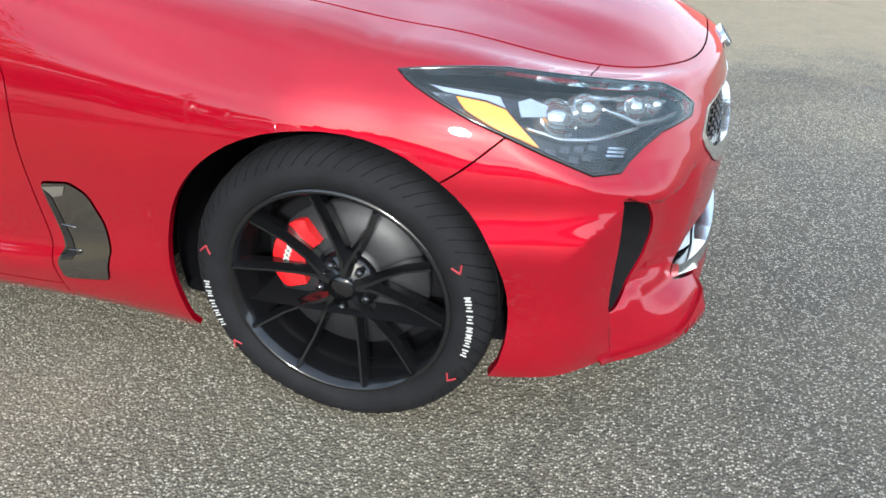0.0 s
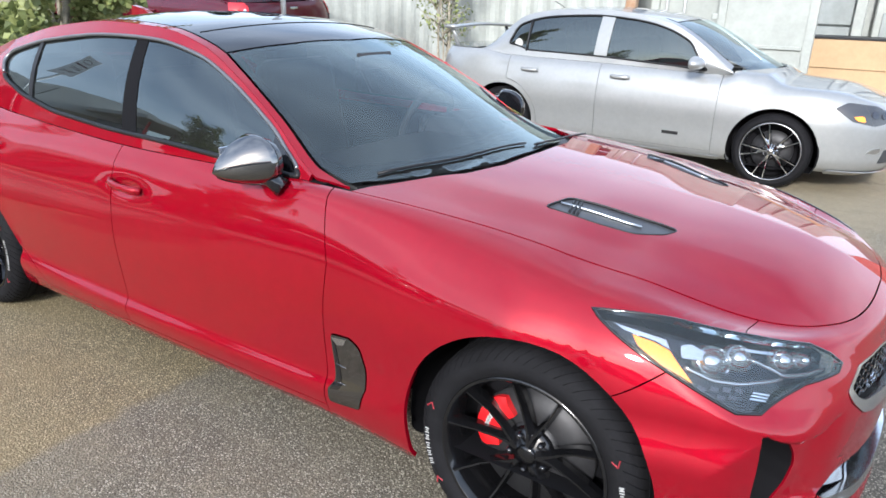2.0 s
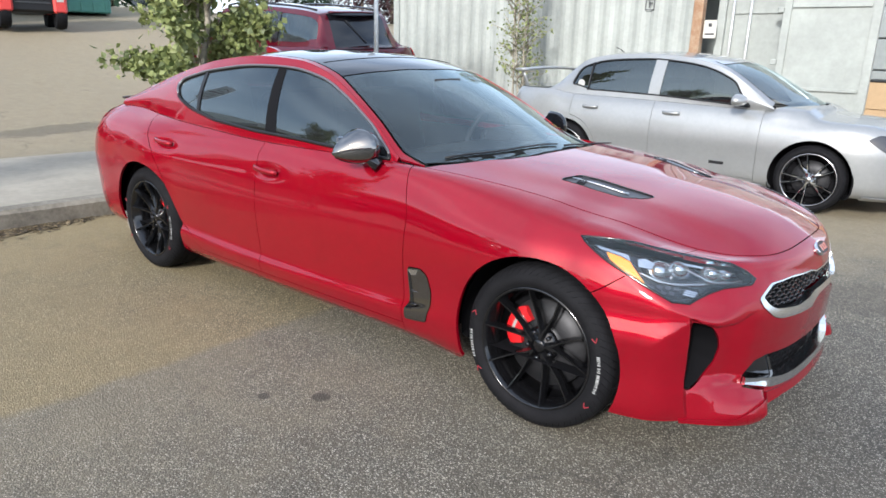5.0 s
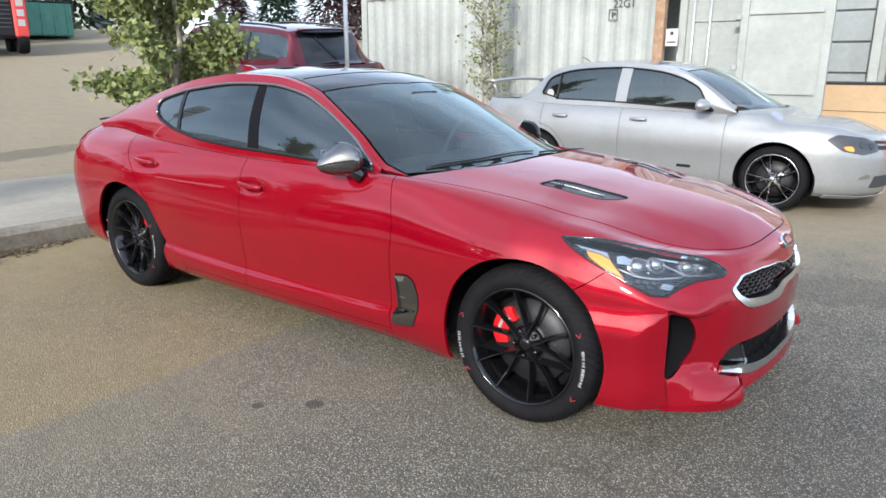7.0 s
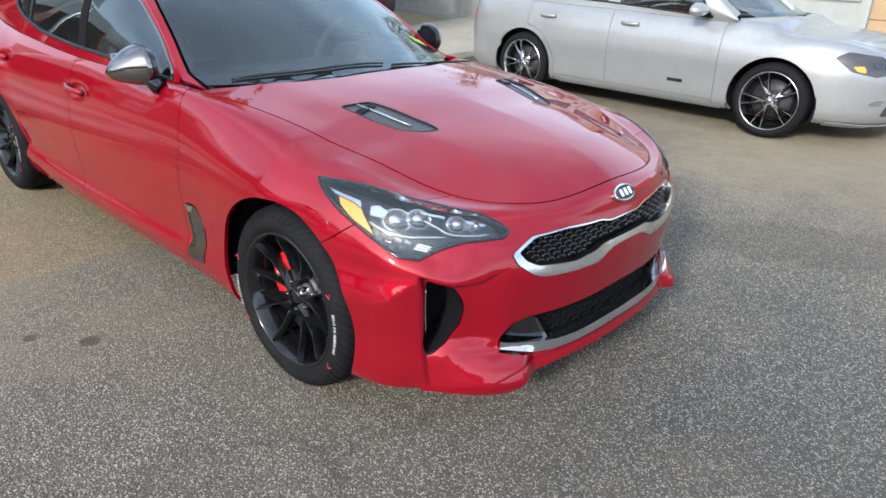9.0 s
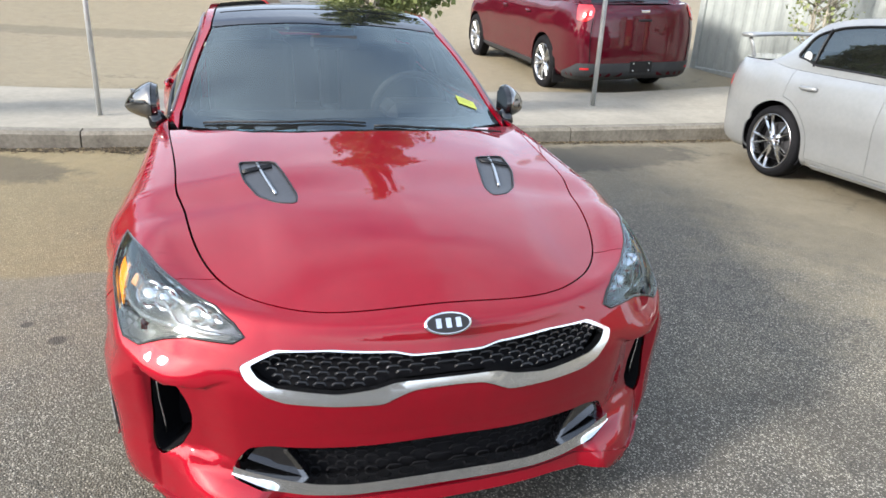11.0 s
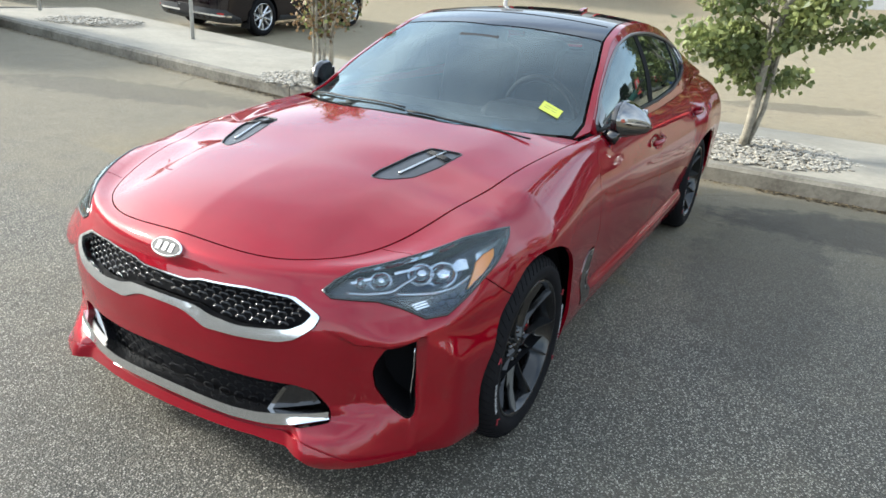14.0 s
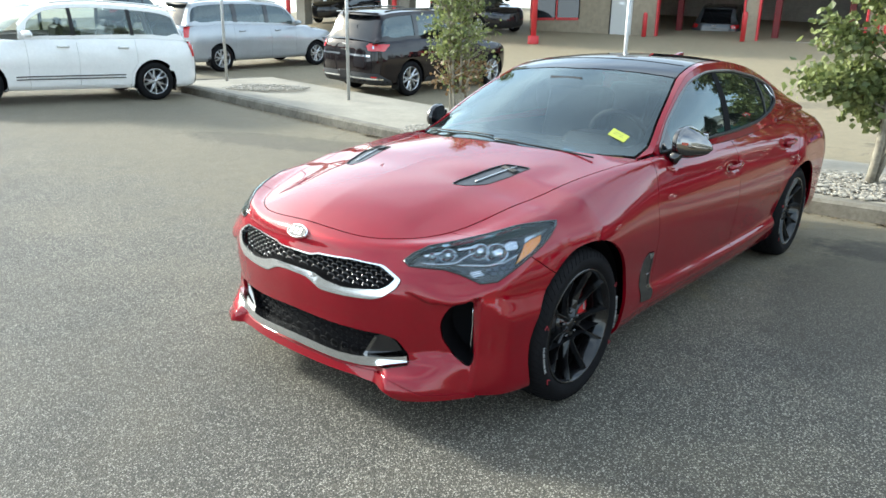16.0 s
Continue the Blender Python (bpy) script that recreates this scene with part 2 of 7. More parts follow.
    bend.inputs[1].default_value = (.5, .5, .5)
    ln.new(mid.outputs["Color"], bend.inputs[0])
    ln.new(tc.outputs["Object"], bend.inputs[2])
    ln.new(bend.outputs["Vector"], vor.inputs["Vector"])
    crack = calc("MULTIPLY", soft(vor.outputs["Distance"], .006, .0), soft(big.outputs["Fac"], .48, .60))
    base = mix(base, (.022, .020, .017), calc("MULTIPLY", crack, .4))
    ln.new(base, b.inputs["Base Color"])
    b.inputs["Roughness"].default_value = 0.82
    bp = nd.new("ShaderNodeBump")
    bp.inputs["Distance"].default_value, bp.inputs["Strength"].default_value = 0.004, 0.9
    inv = nd.new("ShaderNodeMath")
    inv.operation, inv.inputs[0].default_value = "SUBTRACT", 1.0
    ln.new(chips.outputs["Distance"], inv.inputs[1])
    ln.new(inv.outputs[0], bp.inputs["Height"])
    ln.new(bp.outputs["Normal"], b.inputs["Normal"])
    return m


M_RED = paint("red car paint", (.215, .0008, .0085), 0.35, 0.40)
M_SILVER = paint("silver car paint", (.28, .288, .288), 0.55, 0.38)
M_MAROON = paint("dark red car paint", (.075, .003, .010), 0.4)
M_PLUM = paint("dark brown car paint", (.010, .006, .007), 0.3)
M_WHITE = paint("white car paint", (.72, .715, .69), 0.0, 0.4)
M_VAN = paint("pale silver car paint", (.38, .40, .42), 0.4)
M_BLACKCAR = paint("black car paint", (.012, .012, .014), 0.1)
M_GLOSS = material("gloss black plastic", (.005, .005, .006), 0.10, coat=0.6)
M_BLACK = material("black plastic", (.009, .009, .010), 0.45, spec=0.3, vary=0.3, scale=20)
M_DARK = material("dark void plastic", (.004, .004, .005), 0.8, spec=0.12)
M_RUBBER = material("tyre rubber", (.007, .007, .008), 0.75, spec=0.12, vary=0.3, scale=14, bump=0.0006, bump_scale=220)
M_RIM = material("satin black alloy", (.004, .004, .0045), 0.14, spec=0.4, coat=0.4)
M_CHROME = material("chrome", (.78, .79, .80), 0.10, metal=1.0)
M_SATIN = material("satin chrome", (.55, .56, .57), 0.28, metal=1.0)
M_BRIGHT = material("polished trim", (.72, .73, .74), 0.18, metal=1.0)
M_LOUVRE = material("grey louvre plastic", (.035, .036, .040), 0.4, vary=0.2, scale=60)
M_CLAD = material("dark grey cladding plastic", (.028, .030, .033), 0.6, vary=0.2, scale=15)
M_SMOKELAMP = material("smoked headlight lens", (.03, .03, .033), 0.06, coat=0.8)
M_STEELRIM = material("polished wheel lip", (.42, .42, .43), 0.22, metal=1.0)
M_MESH = material("black grille mesh", (.006, .006, .007), 0.22, spec=0.5)
M_SMOKE = material("dark chrome", (.24, .235, .23), 0.07, metal=1.0)
M_STEEL = material("brake steel", (.022, .022, .024), 0.5, metal=0.4, vary=0.2, scale=40)
M_CALIPER = material("red caliper paint", (.50, .007, .010), 0.3, coat=0.5)
M_WHITEINK = material("white lettering", (.34, .34, .33), 0.6)
M_REDINK = material("red lettering", (.22, .012, .02), 0.7)
M_SCREEN = glass("windscreen glass", (.50, .56, .57), 0.006, 1.82, dust=.010)
M_TINT = glass("tinted side glass", (.10, .12, .135), 0.006, 2.0, dust=.01)
# dust, and a paler glossier film that puts reflected sky into the glass
M_PALESCREEN = glass("pale windscreen with dust and sky glare", (.40, .50, .55), 0.04, 2.6, dust=.07)
M_LENS = glass("headlight lens", (.88, .90, .93), 0.012, 1.55, dust=.010)
M_ROOFGLASS = material("black glass roof", (.006, .007, .009), 0.03, spec=0.6)
M_AMBER = material("amber reflector", (.85, .28, .015), 0.15, coat=0.8)
M_REDLENS = material("red tail lamp lens", (.50, .012, .016), 0.1, coat=1.0)
M_LAMPGREY = material("headlight housing", (.07, .075, .09), 0.25, metal=0.6)
M_LAMPCHROME = material("smoked headlight bowl", (.038, .041, .052), 0.22, metal=0.7)
M_CLEARBULB = material("pale lamp reflector", (.58, .61, .64), 0.1, metal=0.9)
M_SEAT = material("black leather seat", (.026, .026, .027), 0.55, spec=0.25, bump=0.0008, bump_scale=300)
M_GREYTRIM = material("grey window trim", (.20, .20, .205), 0.3, metal=0.8)
M_YELLOW = material("yellow paper sticker", (.46, .50, .07), 0.7)
M_SLIPINK = material("pale print on the slip", (.24, .24, .06), 0.7)
M_BADGE = material("dark badge enamel", (.02, .02, .022), 0.5, spec=0.25)
M_PAPER = material("white paper", (.78, .78, .75), 0.8)
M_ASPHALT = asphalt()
M_CONCRETE = material("pale concrete", (.275, .25, .20), 0.85, vary=0.16, scale=1.6, bump=0.002, bump_scale=90)
M_KERB = material("worn kerb concrete", (.225, .205, .165), 0.9, second=(.10, .088, .068), scale=3.0, bump=0.004, bump_scale=60)
M_STONE = material("river stone", (.58, .53, .46), 0.75, second=(.30, .27, .23), scale=30)
M_BARK = material("pale poplar bark", (.36, .33, .255), 0.85, second=(.13, .11, .085), scale=16, bump=0.006, bump_scale=40)
M_GALV = material("galvanised steel", (.50, .51, .51), 0.45, metal=0.7, vary=0.15, scale=10)
M_SIGN = material("sign face", (.80, .80, .78), 0.5)
M_INK = material("black sign ink", (.03, .03, .035), 0.6)
M_SIGNINK = material("faded dark red sign ink", (.11, .05, .05), 0.6)
# ---- ground: level round the car, rising towards the service building ----
def ground_z(x, y):
    x, y = np.asarray(x, float), np.asarray(y, float)
    p = np.maximum(0, -x - 4)
    q = np.minimum(p, 10)
    away = 0.0045 * q**2 + 0.11 * np.clip(p - 10, 0, 18) + 0.01 * np.maximum(0, p - 28)
    r = np.clip(-y - 2, 0, 22)
    side = 0.057 * (r - 1.2 * (1 - np.exp(-r / 1.2)))
    return away + side + 0.06 * np.clip(y - 5, 0, 8)


gx = np.unique(np.r_[np.linspace(-900, -80, 12), np.arange(-80, -30, 4.0), np.arange(-30, 14, 1.0), np.linspace(14, 60, 10), np.linspace(60, 900, 10)])
gy = np.unique(np.r_[np.linspace(-900, -60, 12), np.arange(-60, -30, 4.0), np.arange(-30, 20, 1.0), np.linspace(20, 80, 12), np.linspace(80, 900, 10)])
GX, GY = np.meshgrid(gx, gy)
GV = np.stack([GX, GY, ground_z(GX, GY)], -1).reshape(-1, 3)
nx = len(gx)
GF = [(j * nx + i, j * nx + i + 1, (j + 1) * nx + i + 1, (j + 1) * nx + i) for j in range(len(gy) - 1) for i in range(nx - 1)]
# ---- curved body surfaces ----
def spline(xs, ys, flat=False):
    """A smooth curve through the given stations that never overshoots."""
    xs, ys = np.array(xs, float), np.array(ys, float)
    if xs[0] > xs[-1]:
        xs, ys = xs[::-1], ys[::-1]
    ys2 = ys.reshape(len(xs), -1)
    h = np.diff(xs)[:, None]
    d = np.diff(ys2, axis=0) / h
    m = np.zeros_like(ys2)
    if len(xs) > 2:
        w1, w2 = 2 * h[1:] + h[:-1], h[1:] + 2 * h[:-1]
        ok = d[1:] * d[:-1] > 0
        with np.errstate(divide="ignore", invalid="ignore"):
            m[1:-1] = np.where(ok, (w1 + w2) / (w1 / d[:-1] + w2 / d[1:]), 0)
    if not flat:
        m[0], m[-1] = d[0], d[-1]

    def curve(x):
        x = np.asarray(x, float)
        flatx = np.clip(x.ravel(), xs[0], xs[-1])
        i = np.clip(np.searchsorted(xs, flatx) - 1, 0, len(xs) - 2)
        t = ((flatx - xs[i]) / h[i, 0])[:, None]
        a, b, ma, mb, hh = ys2[i], ys2[i + 1], m[i], m[i + 1], h[i]
        out = (2 * t**3 - 3 * t**2 + 1) * a + (t**3 - 2 * t**2 + t) * hh * ma + (3 * t**2 - 2 * t**3) * b + (t**3 - t**2) * hh * mb
        return out.reshape(x.shape + ys.shape[1:])

    return curve


def step(a, b, x):
    t = np.clip((np.asarray(x, float) - a) / (b - a), 0, 1)
    return t * t * (3 - 2 * t)


class Surface:
    """A surface over a flat domain (u, v), roughly in metres. place(u, v) gives points; side -1 mirrors it to the right."""

    def __init__(self, place, box):
        self.raw, self.box, self.grid = place, box, None

    def at(self, u, v):
        return self.raw(np.asarray(u, float), np.asarray(v, float))

    def normal(self, u, v):
        u, v = np.asarray(u, float), np.asarray(v, float)
        e = 2e-3
        du = self.at(u + e, v) - self.at(u - e, v)
        dv = self.at(u, v + e) - self.at(u, v - e)
        n = np.cross(du, dv)
        return n / np.maximum(np.linalg.norm(n, axis=-1, keepdims=True), 1e-12)

    def find(self, points, weight=(1, 1, 1)):
        """The domain places of points, by the nearest place on the surface; a weight of 0 leaves that axis out."""
        if self.grid is None:
            u0, u1, v0, v1 = self.box
            self.grid = np.stack(np.meshgrid(np.linspace(u0, u1, 220), np.linspace(v0, v1, 90)), -1).reshape(-1, 2)
            self.seen = self.at(self.grid[:, 0], self.grid[:, 1])
        out, w = [], np.array(weight, float)
        for p in np.atleast_2d(np.array(points, float)):
            uv = self.grid[np.argmin((((self.seen - p) * w) ** 2).sum(1))].copy()
            for _ in range(12):
                e = 1e-4
                r = (self.at(*uv) - p) * w
                j = np.stack([((self.at(uv[0] + e, uv[1]) - p) * w - r) / e, ((self.at(uv[0], uv[1] + e) - p) * w - r) / e], 1)
                s = np.linalg.lstsq(j.T @ j + 1e-9 * np.eye(2), -j.T @ r, rcond=None)[0]
                uv = uv + np.clip(s, -0.05, 0.05)
                uv = np.clip(uv, (self.box[0], self.box[2]), (self.box[1], self.box[3]))
            out.append(uv)
        return np.array(out)


def body_shell(stations, ys, zs, nose, tail, crown=None, span=1.2, crown_x=(-0.83, -0.98), levels=None, taper=0.0):
    """The lower body as a stack of rows from sill to crest: planar sections between the axles, rounded in plan at nose and tail.
    nose and tail: (reach, height, exponent) for each row. Domain u: x between the stations, then span metres round each end."""
    order = np.argsort(stations)
    st, Y, Z = np.array(stations, float)[order], np.array(ys, float)[order], np.array(zs, float)[order]
    mid = len(stations) // 2
    seg = np.hypot(np.diff(Y[mid]), np.diff(Z[mid]))
    V = np.r_[0, np.cumsum(seg)] if levels is None else np.array(levels, float)
    fy, fz = spline(st, Y, flat=True), spline(st, Z, flat=True)
    (Lf, zf, nf), (Lr, zr, nr) = [np.array(a, float) for a in nose], [np.array(a, float) for a in tail]
    x0, x1 = st[-1], st[0]
    h = np.diff(V)

    def along(rows, v):
        """Each line of rows taken at its own v."""
        d = np.diff(rows, axis=1) / h
        m = np.zeros_like(rows)
        w1, w2 = 2 * h[1:] + h[:-1], h[1:] + 2 * h[:-1]
        with np.errstate(divide="ignore", invalid="ignore"):
            g = (w1 + w2) / (w1 / d[:, :-1] + w2 / d[:, 1:])
        m[:, 1:-1] = np.where(d[:, 1:] * d[:, :-1] > 0, g, 0)
        m[:, 0], m[:, -1] = d[:, 0], d[:, -1]
        v = np.clip(v, V[0], V[-1])
        i = np.clip(np.searchsorted(V, v) - 1, 0, len(V) - 2)
        r = np.arange(len(v))
        t, hh = (v - V[i]) / h[i], h[i]
        return (2 * t**3 - 3 * t**2 + 1) * rows[r, i] + (t**3 - 2 * t**2 + t) * hh * m[r, i] + (3 * t**2 - 2 * t**3) * rows[r, i + 1] + (t**3 - t**2) * hh * m[r, i + 1]

    def place(u, v):
        u, v = np.broadcast_arrays(u, v)
        shape, u, v = u.shape, u.ravel(), v.ravel()
        x = np.clip(u, x1, x0)
        yy, zz = fy(x), fz(x)
        front, back = np.clip((u - x0) / span, 0, 2), np.clip((x1 - u) / span, 0, 2)
        q = front + back
        nn = np.where((u > x0)[:, None], nf, nr)
        c, s = np.sin(np.pi / 2 * q)[:, None], np.cos(np.pi / 2 * q)[:, None]
        cx, sy = np.abs(c) ** (2 / nn), np.sign(s) * np.abs(s) ** (2 / nn)
        reach = np.where((u > x0)[:, None], Lf, -Lr)
        ze = np.where((u > x0)[:, None], zf, zr)
        X = x[:, None] + reach * cx
        Yr = yy * sy * (1 - np.where((u > x0)[:, None], taper, 0.0) * cx)
        Zr = zz + (ze - zz) * np.abs(c) ** 2
        p = np.stack([along(X, v), along(Yr, v), along(Zr, v)], -1)
        if crown is not None:
            w = step(V[-3], V[-1], v) * step(crown_x[1], crown_x[0], p[:, 0])
            p[:, 2] += w * (crown(p[:, 0], p[:, 1]) - p[:, 2])
        return p.reshape(shape + (3,))

    surf = Surface(place, (x1 - span, x0 + span, 0, V[-1]))
    surf.top, surf.x0, surf.x1, surf.span = V[-1], x0, x1, span
    surf.edge = lambda x: (fy(x)[..., -1], fz(x)[..., -1])
    return surf


def nose_view(shell):
    """The same shell seen from its front: domain a from the centre line, positive to the left."""
    end = shell.x0 + shell.span

    def place(a, v):
        p = shell.at(end - np.abs(a), v)
        p[..., 1] *= np.sign(a) + (np.asarray(a) == 0)
        return p

    return Surface(place, (-shell.span - 0.4, shell.span + 0.4, 0, shell.top))


def spread(line, d=0.02, closed=False):
    """The line with points no further apart than d."""
    line = [np.array(p, float) for p in line]
    out = []
    for a, b in zip(line, line[1:] + ([line[0]] if closed else [])):
        n = max(1, int(np.ceil(np.linalg.norm(b - a) / d)))
        out += [a + (b - a) * k / n for k in range(n)]
    return np.array(out if closed else out + [line[-1]])


def rounded(line, r, closed=True, n=5):
    """The polygon with its corners rounded off by about r metres."""
    line, out = [np.array(p, float) for p in line], []
    for k, p in enumerate(line):
        if not closed and k in (0, len(line) - 1):
            out.append(p)
            continue
        a, b = line[k - 1], line[(k + 1) % len(line)]
        la, lb = np.linalg.norm(a - p), np.linalg.norm(b - p)
        pa, pb = p + (a - p) / la * min(r, la * 0.45), p + (b - p) / lb * min(r, lb * 0.45)
        out += [(1 - t) ** 2 * pa + 2 * t * (1 - t) * p + t * t * pb for t in np.linspace(0, 1, n)]
    return np.array(out)


def shrink(poly, d):
    """The closed polygon drawn in by d (out, if negative)."""
    p = np.array(poly, float)
    if len(p) > 1 and np.linalg.norm(p[0] - p[-1]) < 1e-9:
        p = p[:-1]
    q = np.roll(p, -1, 0)
    area = (p[:, 0] * q[:, 1] - q[:, 0] * p[:, 1]).sum()
    t = (q - p) / np.maximum(np.linalg.norm(q - p, axis=1, keepdims=True), 1e-9)
    n = np.stack([-t[:, 1], t[:, 0]], 1) * np.sign(area)
    m = n + np.roll(n, 1, 0)
    m /= np.maximum((m * n).sum(1, keepdims=True), 0.35)
    return p + m * d
# ---- the red car's form ----
# Origin on the ground under its front axle, x ahead, y to its left.
ROWS_X = (0, -0.83, -1.7, -2.55, -2.905, -3.3)
ROWS_Y = ((.845, .875, .893, .908, .912, .895, .85, .775, .675),
          (.79, .840, .868, .850, .868, .855, .825, .79, .742),
          (.79, .842, .874, .850, .870, .858, .832, .805, .775),
          (.79, .845, .878, .858, .890, .885, .85, .81, .765),
          (.82, .87, .905, .922, .932, .92, .875, .81, .74),
          (.80, .87, .90, .91, .92, .905, .86, .79, .70))
ROWS_Z = ((.15, .22, .38, .52, .62, .72, .79, .84, .862),
          (.155, .20, .29, .35, .58, .72, .83, .89, .932),
          (.15, .195, .285, .34, .58, .72, .82, .88, .925),
          (.15, .20, .30, .37, .62, .74, .84, .905, .955),
          (.17, .24, .38, .52, .66, .78, .87, .93, .975),
          (.20, .27, .38, .52, .68, .80, .89, .95, 1.0))
NOSE = ((.775, .80, .812, .815, .805, .775, .75, .73, .69), (.135, .17, .28, .42, .53, .62, .675, .715, .755), (3.3, 3.0, 2.65, 2.65, 2.65, 2.5, 2.42, 2.6, 3.4))
TAIL = ((.52, .58, .60, .61, .615, .60, .58, .555, .50), (.22, .30, .40, .52, .66, .80, .90, .97, 1.0), (3, 3, 3, 3, 3, 3, 3, 3, 3))
hood_mid = spline((.74, .68, .60, .45, .25, 0, -.3, -.6, -.9), (.722, .757, .797, .838, .875, .908, .945, .972, .987))


DROP = .11


def hood_height(x, y):
    """The bonnet: a crowned sheet with a raised middle between two creases."""
    x, y = np.asarray(x, float), np.abs(np.asarray(y, float))
    crease = 0.395 + 0.13 * np.clip((0.5 - x) / 0.8, 0, 1)
    fade = step(.66, .45, x)
    return hood_mid(x) - (0.1 + DROP * step(.15, .60, x)) * y**2 + 0.0095 * fade * (1 - step(crease - .07, crease + 0.11, y))


red_shell = body_shell(ROWS_X, ROWS_Y, ROWS_Z, NOSE, TAIL, crown=hood_height, levels=(0, .0688, .1482, .2983, .4586, .5993, .7026, .7684, .8225), taper=np.array((0, 0, 0, 0, 0, 0, 0, .03, .11)))
plain_shell = red_shell.raw


def settled(p):
    """Draws the nose in: the corners round off, the bumper leans back below the grille."""
    x, y, z = p[..., 0].copy(), np.abs(p[..., 1]), p[..., 2].copy()
    w = step(-.10, .15, x) * np.maximum(step(.46, .60, z), step(.42, .58, x))
    c = np.clip(y / .45, 0, 1)
    lean = step(.50, .72, x) * np.interp(z, (.12, .18, .25, .35, .45, .55, .62, .70), (.002, .014, .036, .041, .036, .021, .008, 0))
    p[..., 0] -= w * (.002 + .017 * c) + lean
    p[..., 1] *= 1 - .030 * w
    p[..., 2] -= (w * (.003 + .011 * c) + .25 * lean) * step(.2, .5, z)
    return p


def folded(u, v):
    """The shell with its bumper corners: a brow under the lamp, a hollow round each intake behind a sharp upright edge, a chin fin below."""
    p = plain_shell(u, v)
    a = red_shell.x0 + red_shell.span - np.asarray(u, float)
    over = np.interp(a, (.40, .444, .50, .60, .66, .70, .76, .85, .92), (.53, .508, .462, .436, .440, .456, .470, .505, .53))
    under = np.interp(a, (.40, .57, .705, .80), (.175, .160, .128, .11))
    side = step(.700, .722, a)
    crest = step(over + .11, over + .004, v)
    outer = .020 * side * step(.97, .78, a) * step(.04, .12, v) * crest
    brow = .020 * step(.44, .62, a) * (1 - side) * step(over - .016, over + .006, v) * crest
    hollow = .020 * step(over + .004, over - .018, v) * step(under - .016, under + .016, v) * step(.40, .54, a) * (1 - side)
    chin = .046 * step(.285, .345, a) * step(.74, .40, a) * step(.150, .108, v) * (.6 + .4 * step(.05, .09, v))
    for hx, hz in ((-1.70, .792), (-2.69, .838)):
        p[..., 1] -= .017 * np.exp(-((p[..., 0] - hx) / .085) ** 2 - ((p[..., 2] - hz + .006) / .028) ** 2)
    d = p[..., :2] / np.maximum(np.linalg.norm(p[..., :2], axis=-1, keepdims=True), 1e-6)
    p[..., :2] += (outer + brow - hollow + chin)[..., None] * d
    return settled(p)


red_shell.raw = folded
red_nose = nose_view(red_shell)
roof_mid = spline((-.45, -.55, -.9, -1.2, -1.45, -1.75, -2.1, -2.5, -2.9, -3.3, -3.7, -3.9), (.965, .995, 1.145, 1.265, 1.345, 1.39, 1.40, 1.37, 1.295, 1.185, 1.065, 1.01))
roof_bow = spline((-.6, -.86, -1.05, -1.4, -1.9, -3.0), (.6, .58, .45, .28, 0, -.1))
roof_fall = spline((-.8, -1.5, -3), (.08, .13, .14))
rail_half = spline((-.83, -1.2, -1.5, -1.9, -2.4, -2.9, -3.3, -3.6), (.735, .645, .59, .568, .56, .57, .60, .62))


def roof_height(x, y):
    x, y = np.broadcast_arrays(np.asarray(x, float), np.asarray(y, float))
    return roof_mid(x + roof_bow(x) * y**2) - roof_fall(x) * y**2


def red_side(x, w):
    """The side of the cabin, from the belt (w 0) to the roof rail (w 0.42)."""
    x, w = np.broadcast_arrays(np.asarray(x, float), np.asarray(w, float))
    t = w / 0.42
    ye, ze = red_shell.edge(x)
    yr = rail_half(x)
    zr = roof_height(x, yr)
    y = ye + (yr - ye) * t + 0.03 * np.sin(np.pi * np.clip(t, 0, 1)) * step(-.83, -1.5, x)
    return np.stack([x, y, ze + (zr - ze) * t], -1)


red_cabin = Surface(red_side, (-3.6, -.84, 0, .42))
red_roof = Surface(lambda x, y: np.stack([*np.broadcast_arrays(x, y), roof_height(x, y)], -1), (-3.9, -.45, -.75, .75))
red_hood = Surface(lambda x, y: settled(np.stack([*np.broadcast_arrays(x, y), hood_height(x, y)], -1)), (-.9, .68, -.75, .75))
# ---- building helpers ----
def mesh_of(verts, faces, normals=None, smooth=True):
    me = bpy.data.meshes.new("mesh")
    me.from_pydata([tuple(map(float, v)) for v in verts], [], [tuple(int(i) for i in f) for f in faces])
    me.polygons.foreach_set("use_smooth", [smooth] * len(me.polygons))
    if normals is not None:
        me.normals_split_custom_set([tuple(map(float, n)) for n in normals])
    me.update()
    return me


class Round(tuple):
    """Vertices and faces of a form that is smooth all over."""


def part(name, data, mat, parent=None, label=""):
    """One mesh object under a thing or a part. data: a mesh, a bmesh, or (verts, faces[, normals])."""
    if isinstance(data, bmesh.types.BMesh):
        me = bpy.data.meshes.new(name)
        data.to_mesh(me)
        data.free()
    elif isinstance(data, tuple):
        me = mesh_of(*data)
        if len(data) == 2 and not isinstance(data, Round):
            me.set_sharp_from_angle(angle=radians(35))
    else:
        me = data
    if mat is not None and not me.materials:
        me.materials.append(mat)
    ob = new(name, me)
    if parent is not None:
        ob.parent = parent
    return tagged(ob, label) if label else ob


def thing(name, m=None, label="", category="", group="", kind=""):
    ob = new(name)
    if m is not None:
        ob.matrix_basis = m
    return tagged(ob, label, category, group, kind)


